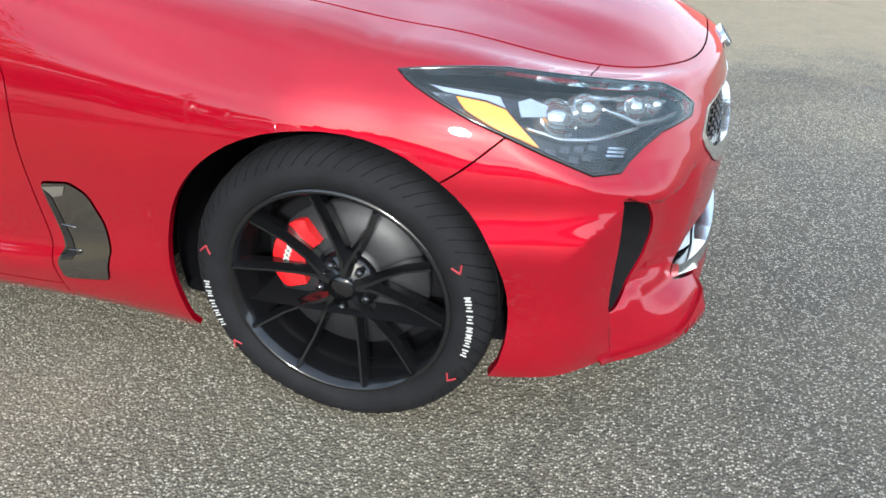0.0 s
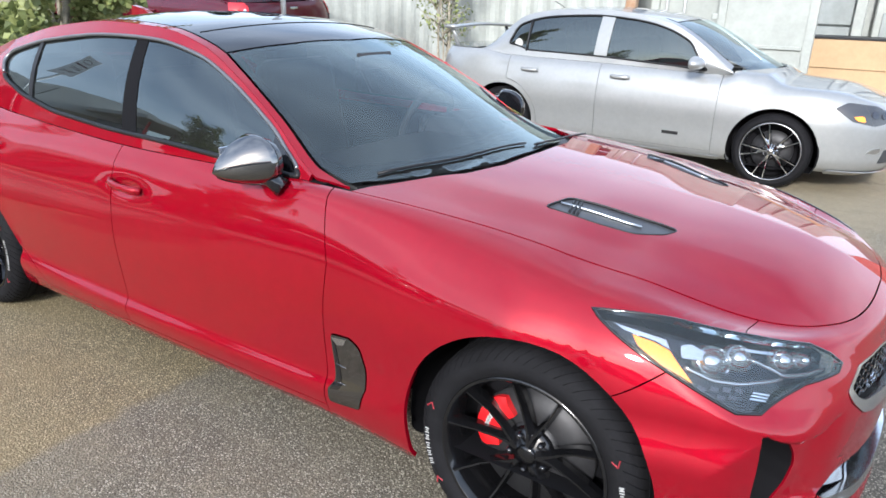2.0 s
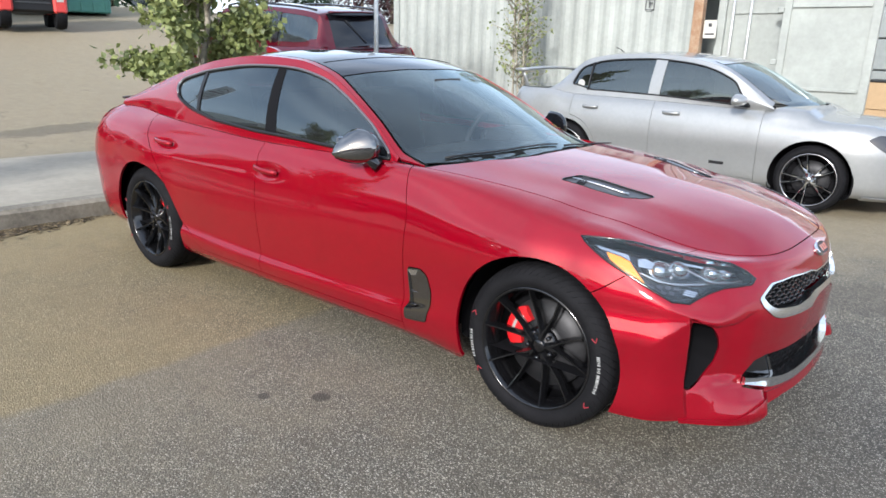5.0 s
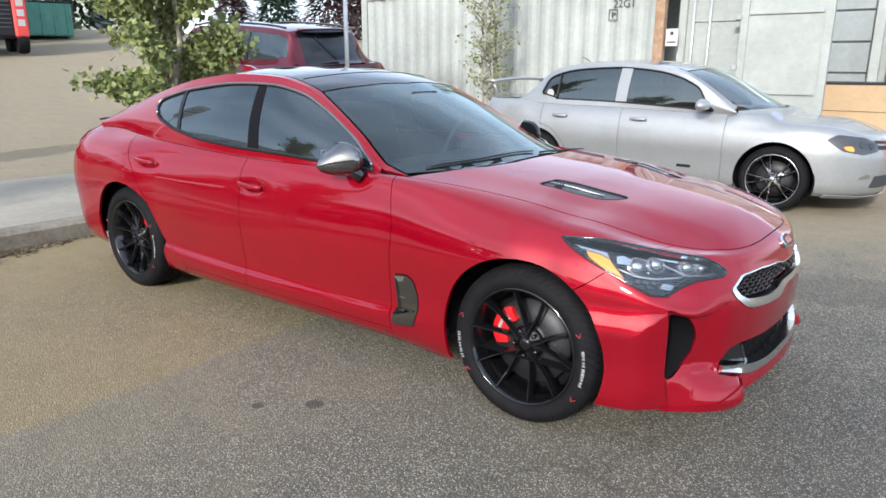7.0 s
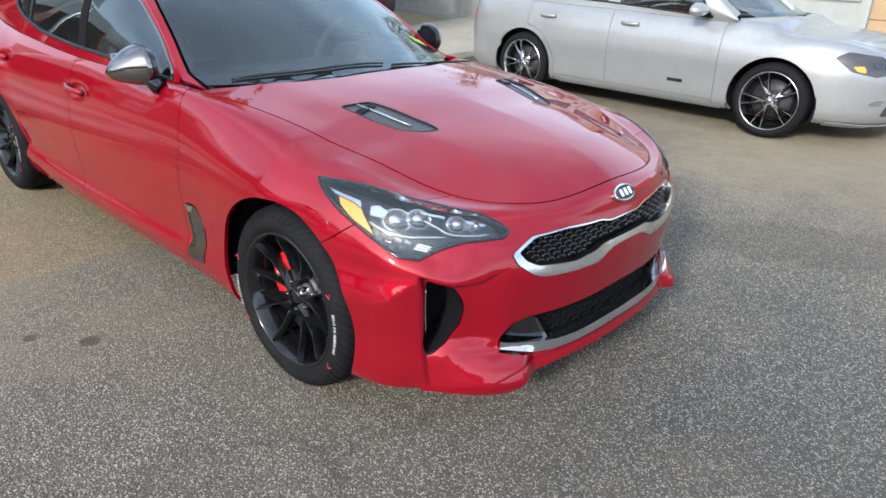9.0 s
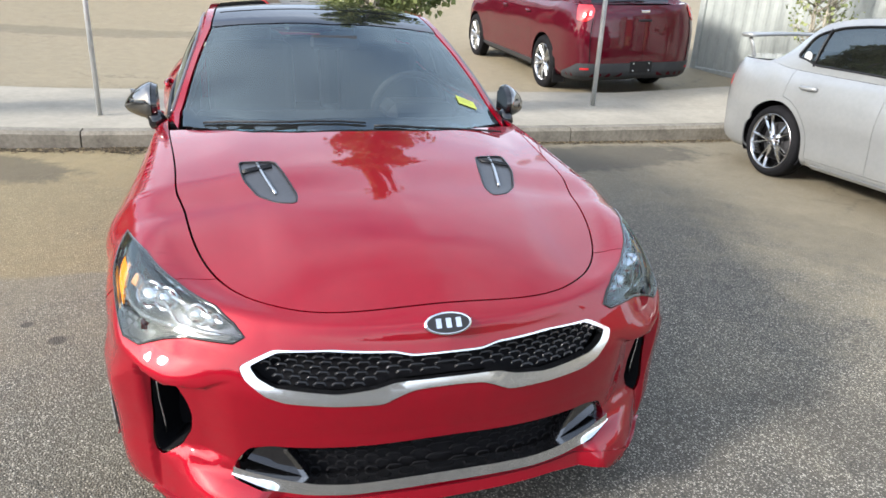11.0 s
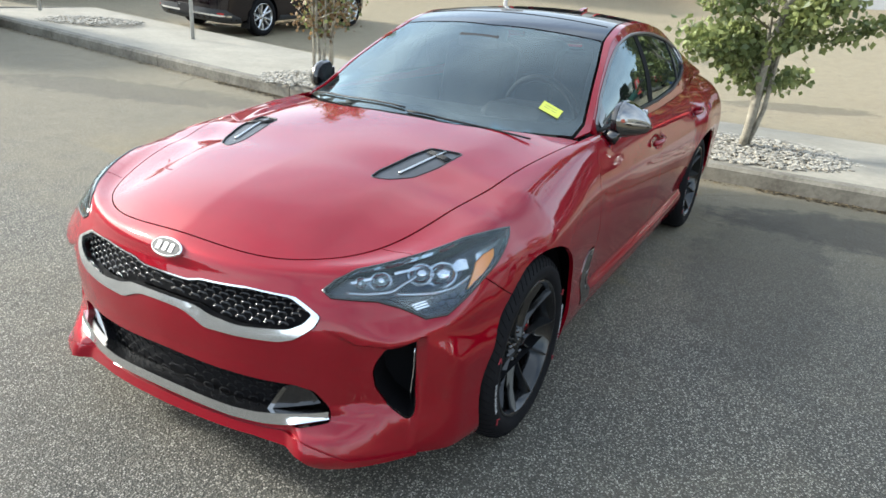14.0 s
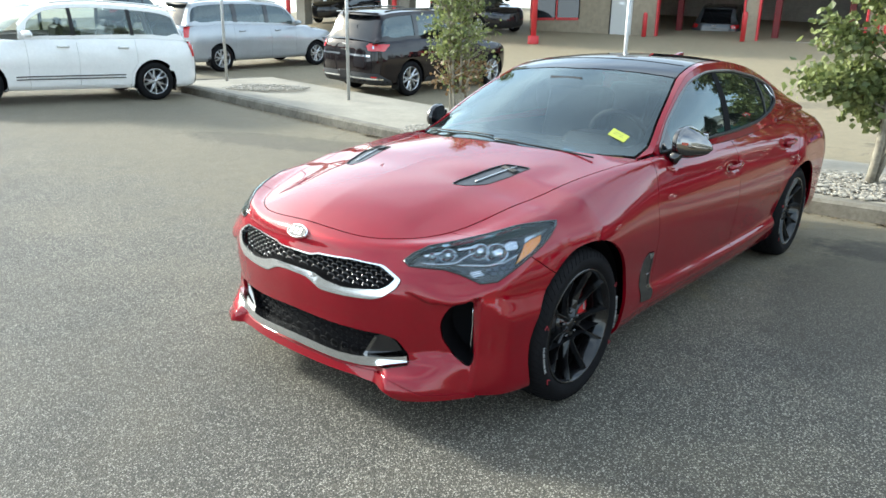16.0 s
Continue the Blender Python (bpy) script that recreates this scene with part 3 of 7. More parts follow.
def panel(surf, outer, holes=(), gap=0.002, cell=0.035, depth=0.014, lift=0.0, mirror=False, centre=(-1.4, 0, 0.55), fine=0.02):
    """A sheet of the surface within an outline of its domain, with openings, a turned-in rim and the surface's own normals."""
    rings = [shrink(spread(outer, fine, True), gap)] + [shrink(spread(h, fine * 0.75, True), -gap) for h in holes]
    bm = bmesh.new()
    edges = []
    for ring in rings:
        vs = [bm.verts.new((u, v, 0)) for u, v in ring]
        edges += [bm.edges.new((a, b)) for a, b in zip(vs, vs[1:] + vs[:1])]
    bmesh.ops.triangle_fill(bm, use_beauty=True, use_dissolve=False, edges=edges)
    lo, hi = np.min(rings[0], 0), np.max(rings[0], 0)
    for axis in (0, 1):
        no = (1, 0, 0) if axis == 0 else (0, 1, 0)
        for c in np.arange(lo[axis] + cell * 0.5, hi[axis], cell):
            co = (c, 0, 0) if axis == 0 else (0, c, 0)
            bmesh.ops.bisect_plane(bm, geom=bm.verts[:] + bm.edges[:] + bm.faces[:], plane_co=co, plane_no=no, dist=1e-5)
    bm.verts.index_update()
    uv = np.array([v.co[:2] for v in bm.verts])
    P, N = surf.at(uv[:, 0], uv[:, 1]), surf.normal(uv[:, 0], uv[:, 1])
    turn = np.sign(((P - np.array(centre)) * N).sum()) or 1
    N = N * turn
    P = P + N * lift
    faces, rim = [], []
    for f in bm.faces:
        ids = [v.index for v in f.verts]
        a = uv[ids]
        b = np.roll(a, -1, 0)
        if (a[:, 0] * b[:, 1] - b[:, 0] * a[:, 1]).sum() * turn < 0:
            ids = ids[::-1]
        faces.append(ids)
    near = {}
    for e in bm.edges:
        if len(e.link_faces) == 1:
            near[tuple(sorted(v.index for v in e.verts))] = 1
    bm.free()
    verts = P
    loops = [N[i] for f in faces for i in f]
    if depth:
        ends = sorted({i for e in near for i in e})
        at = {i: len(P) + k for k, i in enumerate(ends)}
        verts = np.concatenate([P, P[ends] - N[ends] * depth])
        for f in list(faces):
            for a, b in zip(f, f[1:] + f[:1]):
                if tuple(sorted((a, b))) in near:
                    q = [b, a, at[a], at[b]]
                    n = np.cross(verts[q[1]] - verts[q[0]], verts[q[2]] - verts[q[1]])
                    n = n / max(np.linalg.norm(n), 1e-9)
                    faces.append(q)
                    loops += [n] * 4
    loops = np.array(loops)
    if mirror:
        verts = verts * (1, -1, 1)
        flipped, k, out = [], 0, []
        for f in faces:
            out.append(loops[k:k + len(f)][::-1])
            flipped.append(f[::-1])
            k += len(f)
        faces, loops = flipped, np.concatenate(out) * (1, -1, 1)
    return verts, faces, loops


def tube(points, r, n=6, closed=False, mirror=False, flat=1.0):
    """A round bar along points; r may be one radius or one for each point."""
    p = np.array(points, float)
    rr = np.broadcast_to(np.asarray(r, float), (len(p),))
    t = np.roll(p, -1, 0) - np.roll(p, 1, 0) if closed else np.gradient(p, axis=0)
    t = t / np.maximum(np.linalg.norm(t, axis=1, keepdims=True), 1e-9)
    up = np.array([0, 0, 1.0]) if abs(t[:, 2]).mean() < 0.8 else np.array([0, 1.0, 0])
    s = np.cross(t, up)
    s /= np.maximum(np.linalg.norm(s, axis=1, keepdims=True), 1e-9)
    w = np.cross(s, t)
    a = np.linspace(0, 2 * np.pi, n, endpoint=False)
    v = (p[:, None] + rr[:, None, None] * (np.cos(a)[None, :, None] * s[:, None] + flat * np.sin(a)[None, :, None] * w[:, None])).reshape(-1, 3)
    f, m = [], len(p)
    for i in range(m if closed else m - 1):
        j = (i + 1) % m
        f += [(i * n + k, i * n + (k + 1) % n, j * n + (k + 1) % n, j * n + k) for k in range(n)]
    if not closed:
        f += [tuple(range(n))[::-1], tuple((m - 1) * n + k for k in range(n))]
    if mirror:
        v = v * (1, -1, 1)
        f = [q[::-1] for q in f]
    return Round((v, f))


def box(size, at=(0, 0, 0), bevel=0.004, turn=None, segments=1):
    """A bevelled block as a bmesh."""
    bm = bmesh.new()
    bmesh.ops.create_cube(bm, size=1)
    bmesh.ops.scale(bm, vec=size, verts=bm.verts)
    if bevel:
        bmesh.ops.bevel(bm, geom=bm.edges[:], offset=min(bevel, min(size) * 0.45), segments=segments, affect="EDGES", profile=0.5)
    if turn is not None:
        bmesh.ops.transform(bm, matrix=turn, verts=bm.verts)
    bmesh.ops.translate(bm, vec=at, verts=bm.verts)
    return bm


def join(*meshes):
    """Several (verts, faces) as one."""
    V, F, k = [], [], 0
    for m in meshes:
        v, f = m[0], m[1]
        V.append(np.array(v, float).reshape(-1, 3))
        F += [tuple(i + k for i in q) for q in f]
        k += len(V[-1])
    out = (np.concatenate(V), F)
    return Round(out) if all(isinstance(m, Round) for m in meshes) else out


def block(size, at=(0, 0, 0), rz=0.0, chamfer=0.0):
    """A block with chamfered upright and level edges as (verts, faces)."""
    bm = box(size, (0, 0, 0), chamfer, Matrix.Rotation(rz, 4, "Z") if rz else None)
    bm.verts.index_update()
    v = np.array([x.co[:] for x in bm.verts]) + np.array(at)
    f = [[x.index for x in q.verts] for q in bm.faces]
    bm.free()
    return v, f


def revolve(profile, n=48, axis="y", wobble=None):
    """The profile (radius, along) turned round the axis. wobble(ring, segment) may change a radius."""
    V, F, m = [], [], len(profile)
    for k in range(n):
        a = 2 * np.pi * k / n
        for j, (r, h) in enumerate(profile):
            r = r + (wobble(j, k) if wobble else 0)
            c, s = r * np.cos(a), r * np.sin(a)
            V.append((c, h, s) if axis == "y" else (c, s, h))
    for k in range(n):
        for j in range(m - 1):
            a, b = k * m + j, ((k + 1) % n) * m + j
            F.append((a, b, b + 1, a + 1) if axis == "y" else (a, a + 1, b + 1, b)[::-1])
    return np.array(V), F


def plate(outline, thick, frame_at, flat=True):
    """A flat outline (a, b) thickened, laid into the world by frame_at(a, b, c)."""
    n = len(outline)
    V = [frame_at(a, b, 0) for a, b in outline] + [frame_at(a, b, thick) for a, b in outline]
    F = [tuple(range(n))[::-1], tuple(range(n, 2 * n))] + [(i, (i + 1) % n, n + (i + 1) % n, n + i) for i in range(n)]
    return np.array(V, float), F
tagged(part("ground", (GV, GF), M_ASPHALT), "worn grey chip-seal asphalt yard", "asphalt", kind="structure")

# the planted island behind the parking bays: kerb, concrete top
KX = lambda y: -4.5 + 0.02 * (y - 0.9)
Y0, Y1 = -11.4, 10.2
ky = np.linspace(Y0, Y1, 46)
top = .15


def strip(x_of_a, x_of_b, z_a, z_b):
    V = [(x_of_a(y), y, float(ground_z(x_of_a(y), y)) + z_a) for y in ky] + [(x_of_b(y), y, float(ground_z(x_of_b(y), y)) + z_b) for y in ky]
    n = len(ky)
    return np.array(V), [(i, i + 1, n + i + 1, n + i) for i in range(n - 1)]


def kerb_piece(y0, y1):
    xs = ((0, -.05), (0.01, top - .03), (-.02, top), (-.17, top), (-.17, -.05))
    V = [(KX(y) + dx, y, float(ground_z(KX(y), y)) + dz) for y in (y0, y1) for dx, dz in xs]
    F = [(k, k + 1, k + 6, k + 5) for k in range(4)] + [(0, 5, 9, 4), (4, 3, 2, 1, 0), (5, 6, 7, 8, 9)]
    return np.array(V), F


island = thing("pavement", None, "pale concrete island strip with worn kerb", "pavement", kind="structure")
slab = strip(lambda y: KX(y) - .175, lambda y: KX(y) - 2.45, top - .002, top - .01)
end_w = strip(lambda y: KX(y) - 2.45, lambda y: KX(y) - 2.453, top - .01, -.02)
part("slab", join(slab, end_w), M_CONCRETE, island)
for i in range(9):
    a, b = Y0 + (Y1 - Y0) * i / 9, Y0 + (Y1 - Y0) * (i + 1) / 9
    part("kerb_stone", kerb_piece(a + .006, b - .006), M_KERB, island)
V = [(KX(Y0), Y0, float(ground_z(KX(Y0), Y0)) - .05)]
part("end_kerb", block((2.5, .16, .25), (KX(Y0) - 1.25, Y0 - .08, float(ground_z(KX(Y0) - 1.5, Y0)) + .035), chamfer=.03), M_KERB, island)


def litter(n, seed, spots):
    """Dry leaves, twigs and grit lying at the kerb's foot."""
    rng = np.random.default_rng(seed)
    V, F = [], []
    for i in range(n):
        y0, y1, wide = spots[rng.integers(0, len(spots))]
        y = rng.uniform(y0, y1)
        x = KX(y) + .012 + abs(rng.normal(0, wide))
        z = float(ground_z(x, y)) + .004
        a, s = rng.uniform(0, 6.283), rng.uniform(.008, .034)
        w = s * rng.uniform(.25, .7)
        ca, sa = math.cos(a), math.sin(a)
        k = len(V)
        for p, q, h in ((-s, 0, 0), (0, w, rng.uniform(.001, .010)), (s, 0, rng.uniform(0, .006)), (0, -w, rng.uniform(.001, .008))):
            V.append((x + p * ca - q * sa, y + p * sa + q * ca, z + h))
        F.append((k, k + 1, k + 2, k + 3))
    m = material("dry leaf litter", (.16, .11, .06), .9)
    nd, ln = m.node_tree.nodes, m.node_tree.links
    geo, rp = nd.new("ShaderNodeNewGeometry"), nd.new("ShaderNodeValToRGB")
    rp.color_ramp.elements[0].color, rp.color_ramp.elements[1].color = (.03, .022, .014, 1), (.30, .23, .13, 1)
    rp.color_ramp.elements.new(.75).color = (.10, .075, .04, 1)
    ln.new(geo.outputs["Random Per Island"], rp.inputs["Fac"])
    ln.new(rp.outputs["Color"], nd["Principled BSDF"].inputs["Base Color"])
    tagged(part("leaf_litter", (np.array(V), F, None, False), m), "dry brown leaves and grit along the kerb", "leaves", kind="stuff")


litter(5200, 41, ((-11, 9.5, .05), (-2.6, -.6, .07), (-1.6, -.9, .10), (1.2, 3.9, .05), (-5.4, -3.6, .06), (4.0, 7.0, .06)))
# ---- wheels ----
def bar(path, wide, thick, out=(0, 1, 0)):
    """A six-sided bar along a path, its flat face turned to out."""
    p, o = np.array(path, float), np.array(out, float)
    t = np.gradient(p, axis=0)
    t /= np.linalg.norm(t, axis=1, keepdims=True)
    s = np.cross(t, o)
    s /= np.linalg.norm(s, axis=1, keepdims=True)
    h = np.cross(s, t)
    wide, thick = np.broadcast_to(wide, (len(p),)), np.broadcast_to(thick, (len(p),))
    ring = ((-.5, -.25), (-.14, .34), (.14, .34), (.5, -.25), (.4, -.9), (-.4, -.9))
    V = np.array([[p[i] + s[i] * wide[i] * a + h[i] * thick[i] * b for a, b in ring] for i in range(len(p))]).reshape(-1, 3)
    F = [(i * 6 + k, i * 6 + (k + 1) % 6, i * 6 + 6 + (k + 1) % 6, i * 6 + 6 + k) for i in range(len(p) - 1) for k in range(6)]
    return V, F + [tuple(range(6))[::-1], tuple((len(p) - 1) * 6 + k for k in range(6))]


def arc_block(r0, r1, a0, a1, y0, y1, n=10):
    """A block bent round the y axis."""
    V, F = [], []
    for k in range(n + 1):
        a = radians(a0 + (a1 - a0) * k / n)
        pinch = 1 - 0.25 * abs(2 * k / n - 1) ** 3
        for r, y in ((r0, y0), (r0, y1), ((r0 + r1) / 2, y1 + 0.006), (r0 + (r1 - r0) * pinch, y1 - 0.004), (r0 + (r1 - r0) * pinch, y0)):
            V.append((r * math.cos(a), y, r * math.sin(a)))
    for k in range(n):
        F += [(k * 5 + j, k * 5 + (j + 1) % 5, k * 5 + 5 + (j + 1) % 5, k * 5 + 5 + j) for j in range(5)]
    return np.array(V), F + [tuple(range(5))[::-1], tuple(n * 5 + j for j in range(5))]


WHEEL_DATA = {}


def wheel(car, at, side, R=0.335, rim=0.250, width=0.235, spokes=5, split=15.0, mat=None, spoke_mat=None, dish=0.055, fat=1.0, caliper=None, marks=False, spin=0.0, tyre_n=96):
    """A wheel with tyre, spokes, nuts and brake; side +1 faces the car's left."""
    mat = mat or M_RIM
    spoke_mat = spoke_mat or mat
    key = (R, rim, width, spokes, split, mat.name, dish, fat, marks, spoke_mat.name)
    k = R / 0.335
    if key not in WHEEL_DATA:
        d = {}
        lip = rim
        tyre = [(lip - .002, -.014), (lip + .010, -.001), ((lip + R) / 2 - .005, .005), (R - .034, -.002), (R - .017, -.013), (R - .006, -.028), (R, -.052), (R + .001, -width / 2),
                (R, -width + .05), (R - .003, -width + .03), (R - .012, -width + .012), (R - .03, -width), ((lip + R) / 2, -width - .004), (lip, -width + .01)]
        d["tyre"] = mesh_of(*revolve(tyre, tyre_n, wobble=lambda j, q: -0.004 if j == 7 else 0))
        cuts = []
        for q in range(66 if marks else 44):
            a = 2 * math.pi * q / (66 if marks else 44)
            prof = tyre[3:7] if q % 2 else tyre[2:7]
            line = [((rr + .0004) * math.cos(a + .05 * i), hh + (.0004 if i < 2 else 0), (rr + .0004) * math.sin(a + .05 * i)) for i, (rr, hh) in enumerate(prof[1 if q % 2 == 0 else 0:])]
            cuts.append(tube(line, .0017 * k, 4, flat=.5))
        for off in (.075, .115):
            cuts.append(tube([((R + .0005) * math.cos(a), -off, (R + .0005) * math.sin(a)) for a in np.linspace(0, 6.2832, 64, endpoint=False)], .005, 4, closed=True, flat=.3))
        d["groove"] = mesh_of(*join(*cuts))
        d["rim"] = mesh_of(*revolve([(lip + .002, -.012), (lip - .003, -.004), (lip - .010, -.008), (lip - .014, -.035), (lip - .026, -.055), (lip - .030, -.15), (lip - .016, -width + .02), (lip - .002, -width + .008)], 64))
        s = []
        for sg in (-1, 1):
            a1 = radians(split)
            s.append(bar([(math.sin(sg * a1 * f) * r, -y, math.cos(sg * a1 * f) * r) for r, y, f in ((.030 * k, dish, .0), (.066 * k, dish + .004, .42), (.105 * k, dish + .002, .80), (.16 * k, dish - .008, .97), (rim - .012, .018, 1.0))],
                         np.array((.036, .031, .024, .019, .020)) * k * fat, (.034, .034, .034, .034, .034)))
        d["spoke"] = mesh_of(*join(*s), smooth=False)
        hub = [revolve([(0, -dish + .010), (.024 * k, -dish + .010), (.028 * k, -dish + .004), (.030 * k, -dish - .004), (.062 * k, -dish - .008), (.072 * k, -dish - .03)], 32)]
        d["hub"] = mesh_of(*join(*hub))
        d["nut"] = mesh_of(*revolve([(0, .012), (.008 * k, .011), (.010 * k, 0), (.011 * k, -.012)], 8))
        d["disc"] = mesh_of(*join(revolve([(.075 * k, -.098), (.178 * k, -.098), (.180 * k, -.112), (.178 * k, -.125), (.075 * k, -.125)], 48), revolve([(0, -.085), (.070 * k, -.085), (.080 * k, -.1)], 32)))
        d["cup"] = mesh_of(*revolve([(0, -.150), (.10, -.150), (rim - .022, -.152)], 32))
        for nm, mt in (("groove", M_DARK), ("tyre", M_RUBBER), ("rim", mat), ("spoke", spoke_mat), ("hub", mat), ("nut", M_GLOSS), ("disc", M_STEEL), ("cup", M_DARK)):
            d[nm].materials.append(mt)
        WHEEL_DATA[key] = d
    d = WHEEL_DATA[key]
    w = part("wheel", d["rim"], None, car)
    w.matrix_basis = pose(*at, 0, 0, 0 if side > 0 else 180) @ Matrix.Rotation(radians(spin), 4, "Y")
    ty = part("tyre", d["tyre"], None, w, "black tyre with grooved tread")
    part("tread_groove", d["groove"], None, w)
    part("hub_cap", d["hub"], None, w)
    part("rim_back", d["cup"], None, w)
    for i in range(spokes):
        part("spoke", d["spoke"], None, w).matrix_basis = Matrix.Rotation(2 * math.pi * i / spokes, 4, "Y")
        a = 2 * math.pi * (i + .5) / spokes
        part("wheel_nut", d["nut"], None, w).matrix_basis = Matrix.Translation((.055 * k * math.sin(a), -dish - .004, .055 * k * math.cos(a)))
    part("brake_disc", d["disc"], None, w, "grey steel brake disc")
    if caliper is not None:
        turn = Matrix.Rotation(radians(-spin), 4, "Y")
        c0 = caliper if side > 0 else 180 - caliper
        ob = part("brake_caliper", arc_block(.100, .176, c0 - 36, c0 + 34, -.145, -.078, 14), M_CALIPER, w, "glossy red brake caliper")
        ob.matrix_basis = turn
        bars = []
        for i in range(5):
            a = radians(c0 + (i - 2) * 5.0)
            bars.append(block((.010, .003, .016), (.140 * math.cos(a), -.0715, .140 * math.sin(a))))
        ob = part("caliper_lettering", join(*bars), M_WHITEINK, w, "white lettering bars")
        ob.matrix_basis = turn
    if marks:
        r = (rim + R) / 2
        for ink, a_start, sizes in ((M_WHITEINK, 78, (3, 5.5, 5.5, 3.4, 3, 5, 5.5)), (M_REDINK, 64, (3,)), (M_REDINK, 119, (3,)), (M_WHITEINK, 248, (5, 4.5, 5.5, 4.5, 5)), (M_REDINK, 236, (3,)), (M_REDINK, 285, (3,))):
            bars, a = [], a_start
            for sz in sizes:
                if ink is M_WHITEINK:
                    for frac, tall in ((0, 1), (.34, .62), (.68, 1)):
                        q = radians(90 + a + sz * .8 * frac)
                        vb, fb = block((.013 * tall, .002, .0026), (r, .0050, 0))
                        cq, sq = math.cos(q), math.sin(q)
                        bars.append((np.stack([vb[:, 0] * cq - vb[:, 2] * sq, vb[:, 1], vb[:, 0] * sq + vb[:, 2] * cq], 1), fb))
                    a += sz
                else:
                    for sg in (-1, 1):
                        q = radians(90 + a)
                        b0 = np.array([math.cos(q) * r, .0055, math.sin(q) * r])
                        tng = np.array([-math.sin(q), 0, math.cos(q)])
                        rad = np.array([math.cos(q), 0, math.sin(q)])
                        bars.append(bar([b0 + rad * .011 * sg, b0 + tng * .017], .004, .003))
            tl_ = part("tyre_lettering", join(*bars), ink, w, "white raised lettering bars" if ink is M_WHITEINK else "red chevron mark")
            tl_.matrix_basis = Matrix.Rotation(radians(-spin), 4, "Y")
    return w


# ---- the red car ----
red = thing("fastback_car", pose(0, 0, 0), "glossy red fastback car with black wheels and glass roof", "car")
TOP = red_shell.top
HL = [(.097, .722), (.27, .746), (.475, .751), (.65, .741), (.732, .712), (.777, .679), (.758, .649), (.630, .618), (.565, .582), (.485, .526), (.42, .523), (.33, .570), (.22, .634)]


def arch(cx, r, first, last, n=26, cz=0.335):
    """The wheel arch as domain points, by angle from the rear (180) to the front (0)."""
    a = np.radians(np.linspace(first, last, n))
    across = np.where(a > math.pi, -1 + .25 * (1 + np.cos(a)), np.cos(a))
    return red_shell.find(np.stack([cx + r * across, 0 * a, cz + r * np.sin(a)], 1), (1, 0, 1))


front_arch = arch(-.018, .360, 207, -27, 40)
rear_arch = arch(-2.915, .362, -27, 207, 40)
cut = int(np.argmin(np.hypot(front_arch[:, 0] - .13, front_arch[:, 1] - .48)))
END = red_shell.x0 + red_shell.span
half = [(END - u, v) for u, v in [(.42, TOP), (.45, .7507)] + HL[2:12] + [(.275, .602)]] + [(END - u, v) for u, v in front_arch[cut:]]
half = [(0, TOP)] + half + [(.75, .045), (.48, .05), (.40, .055), (.34, .083), (.2, .098), (0, .104)]
mirror_x = lambda pts: [(-a, v) for a, v in pts]
bumper_line = half + mirror_x(half[1:-1][::-1])
GRILLE = [(0, .655), (.05, .655), (.085, .675), (.21, .68), (.34, .655), (.405, .572), (.385, .535), (.325, .485), (.28, .468), (.17, .462), (.085, .463), (.06, .49), (.04, .51), (0, .515)]
GRILLE_IN = [(0, .645), (.05, .645), (.084, .665), (.22, .670), (.325, .647), (.380, .580), (.352, .545), (.31, .522), (.17, .508), (.10, .524), (.07, .545), (0, .547)]
LOWER = [(0, .292), (.08, .285), (.205, .276), (.32, .268), (.375, .245), (.424, .172), (.429, .139), (.31, .128), (.24, .126), (.15, .128), (.04, .136), (0, .139)]
LIP_TOP = [(.422, .172), (.31, .161), (.22, .154), (.15, .155), (.04, .166), (0, .169)]
INTAKE = [(.700, .425), (.655, .420), (.606, .412), (.572, .355), (.558, .300), (.573, .228), (.630, .152), (.680, .128), (.708, .124), (.712, .15), (.706, .242)]
whole = lambda pts: rounded(pts + mirror_x(pts[1:-1][::-1]), .012)
intake_l, intake_r = rounded(INTAKE, .02), rounded(mirror_x(INTAKE), .02)
part("front_bumper", panel(red_nose, bumper_line, [whole(GRILLE), whole(LOWER), intake_l, intake_r], depth=.02, cell=.014), M_RED, red)
sill_v = spline((0, .04, .085, .17, .28, .325, .385, .43), (.515, .51, .463, .462, .468, .485, .535, .56))


def leaned(low, slope, most):
    """The nose with a strip leaning back above the line low, so that it faces the sky."""
    def place(a, v):
        p = red_nose.at(a, v)
        p[..., 0] -= slope * np.clip(np.asarray(v) - low(np.abs(a)), 0, most)
        return p

    return Surface(place, red_nose.box)


frame_face = leaned(sill_v, .07, .045)
lip_face = leaned(spline((0, .04, .15, .24, .31, .43), (.139, .136, .128, .126, .128, .139)), .07, .05)
part("grille_frame", panel(frame_face, whole(GRILLE), [whole(GRILLE_IN)], gap=.001, cell=.02, depth=.03, lift=.004, fine=.01), M_BRIGHT, red, "satin chrome grille surround")
part("grille_backing", panel(red_nose, whole(GRILLE_IN), gap=-.008, cell=.05, depth=0, lift=-.045), M_DARK, red)
part("lower_grille_backing", panel(red_nose, whole(LOWER), gap=-.008, cell=.05, depth=0, lift=-.055), M_DARK, red)
lip_full = LOWER[6:]
lip_full = lip_full + mirror_x(lip_full[:-1][::-1]) + mirror_x(LIP_TOP[:-1]) + LIP_TOP[::-1]
part("front_lip", panel(lip_face, lip_full, gap=.001, cell=.02, depth=.05, lift=.018, fine=.01), M_BRIGHT, red, "satin chrome lower lip")
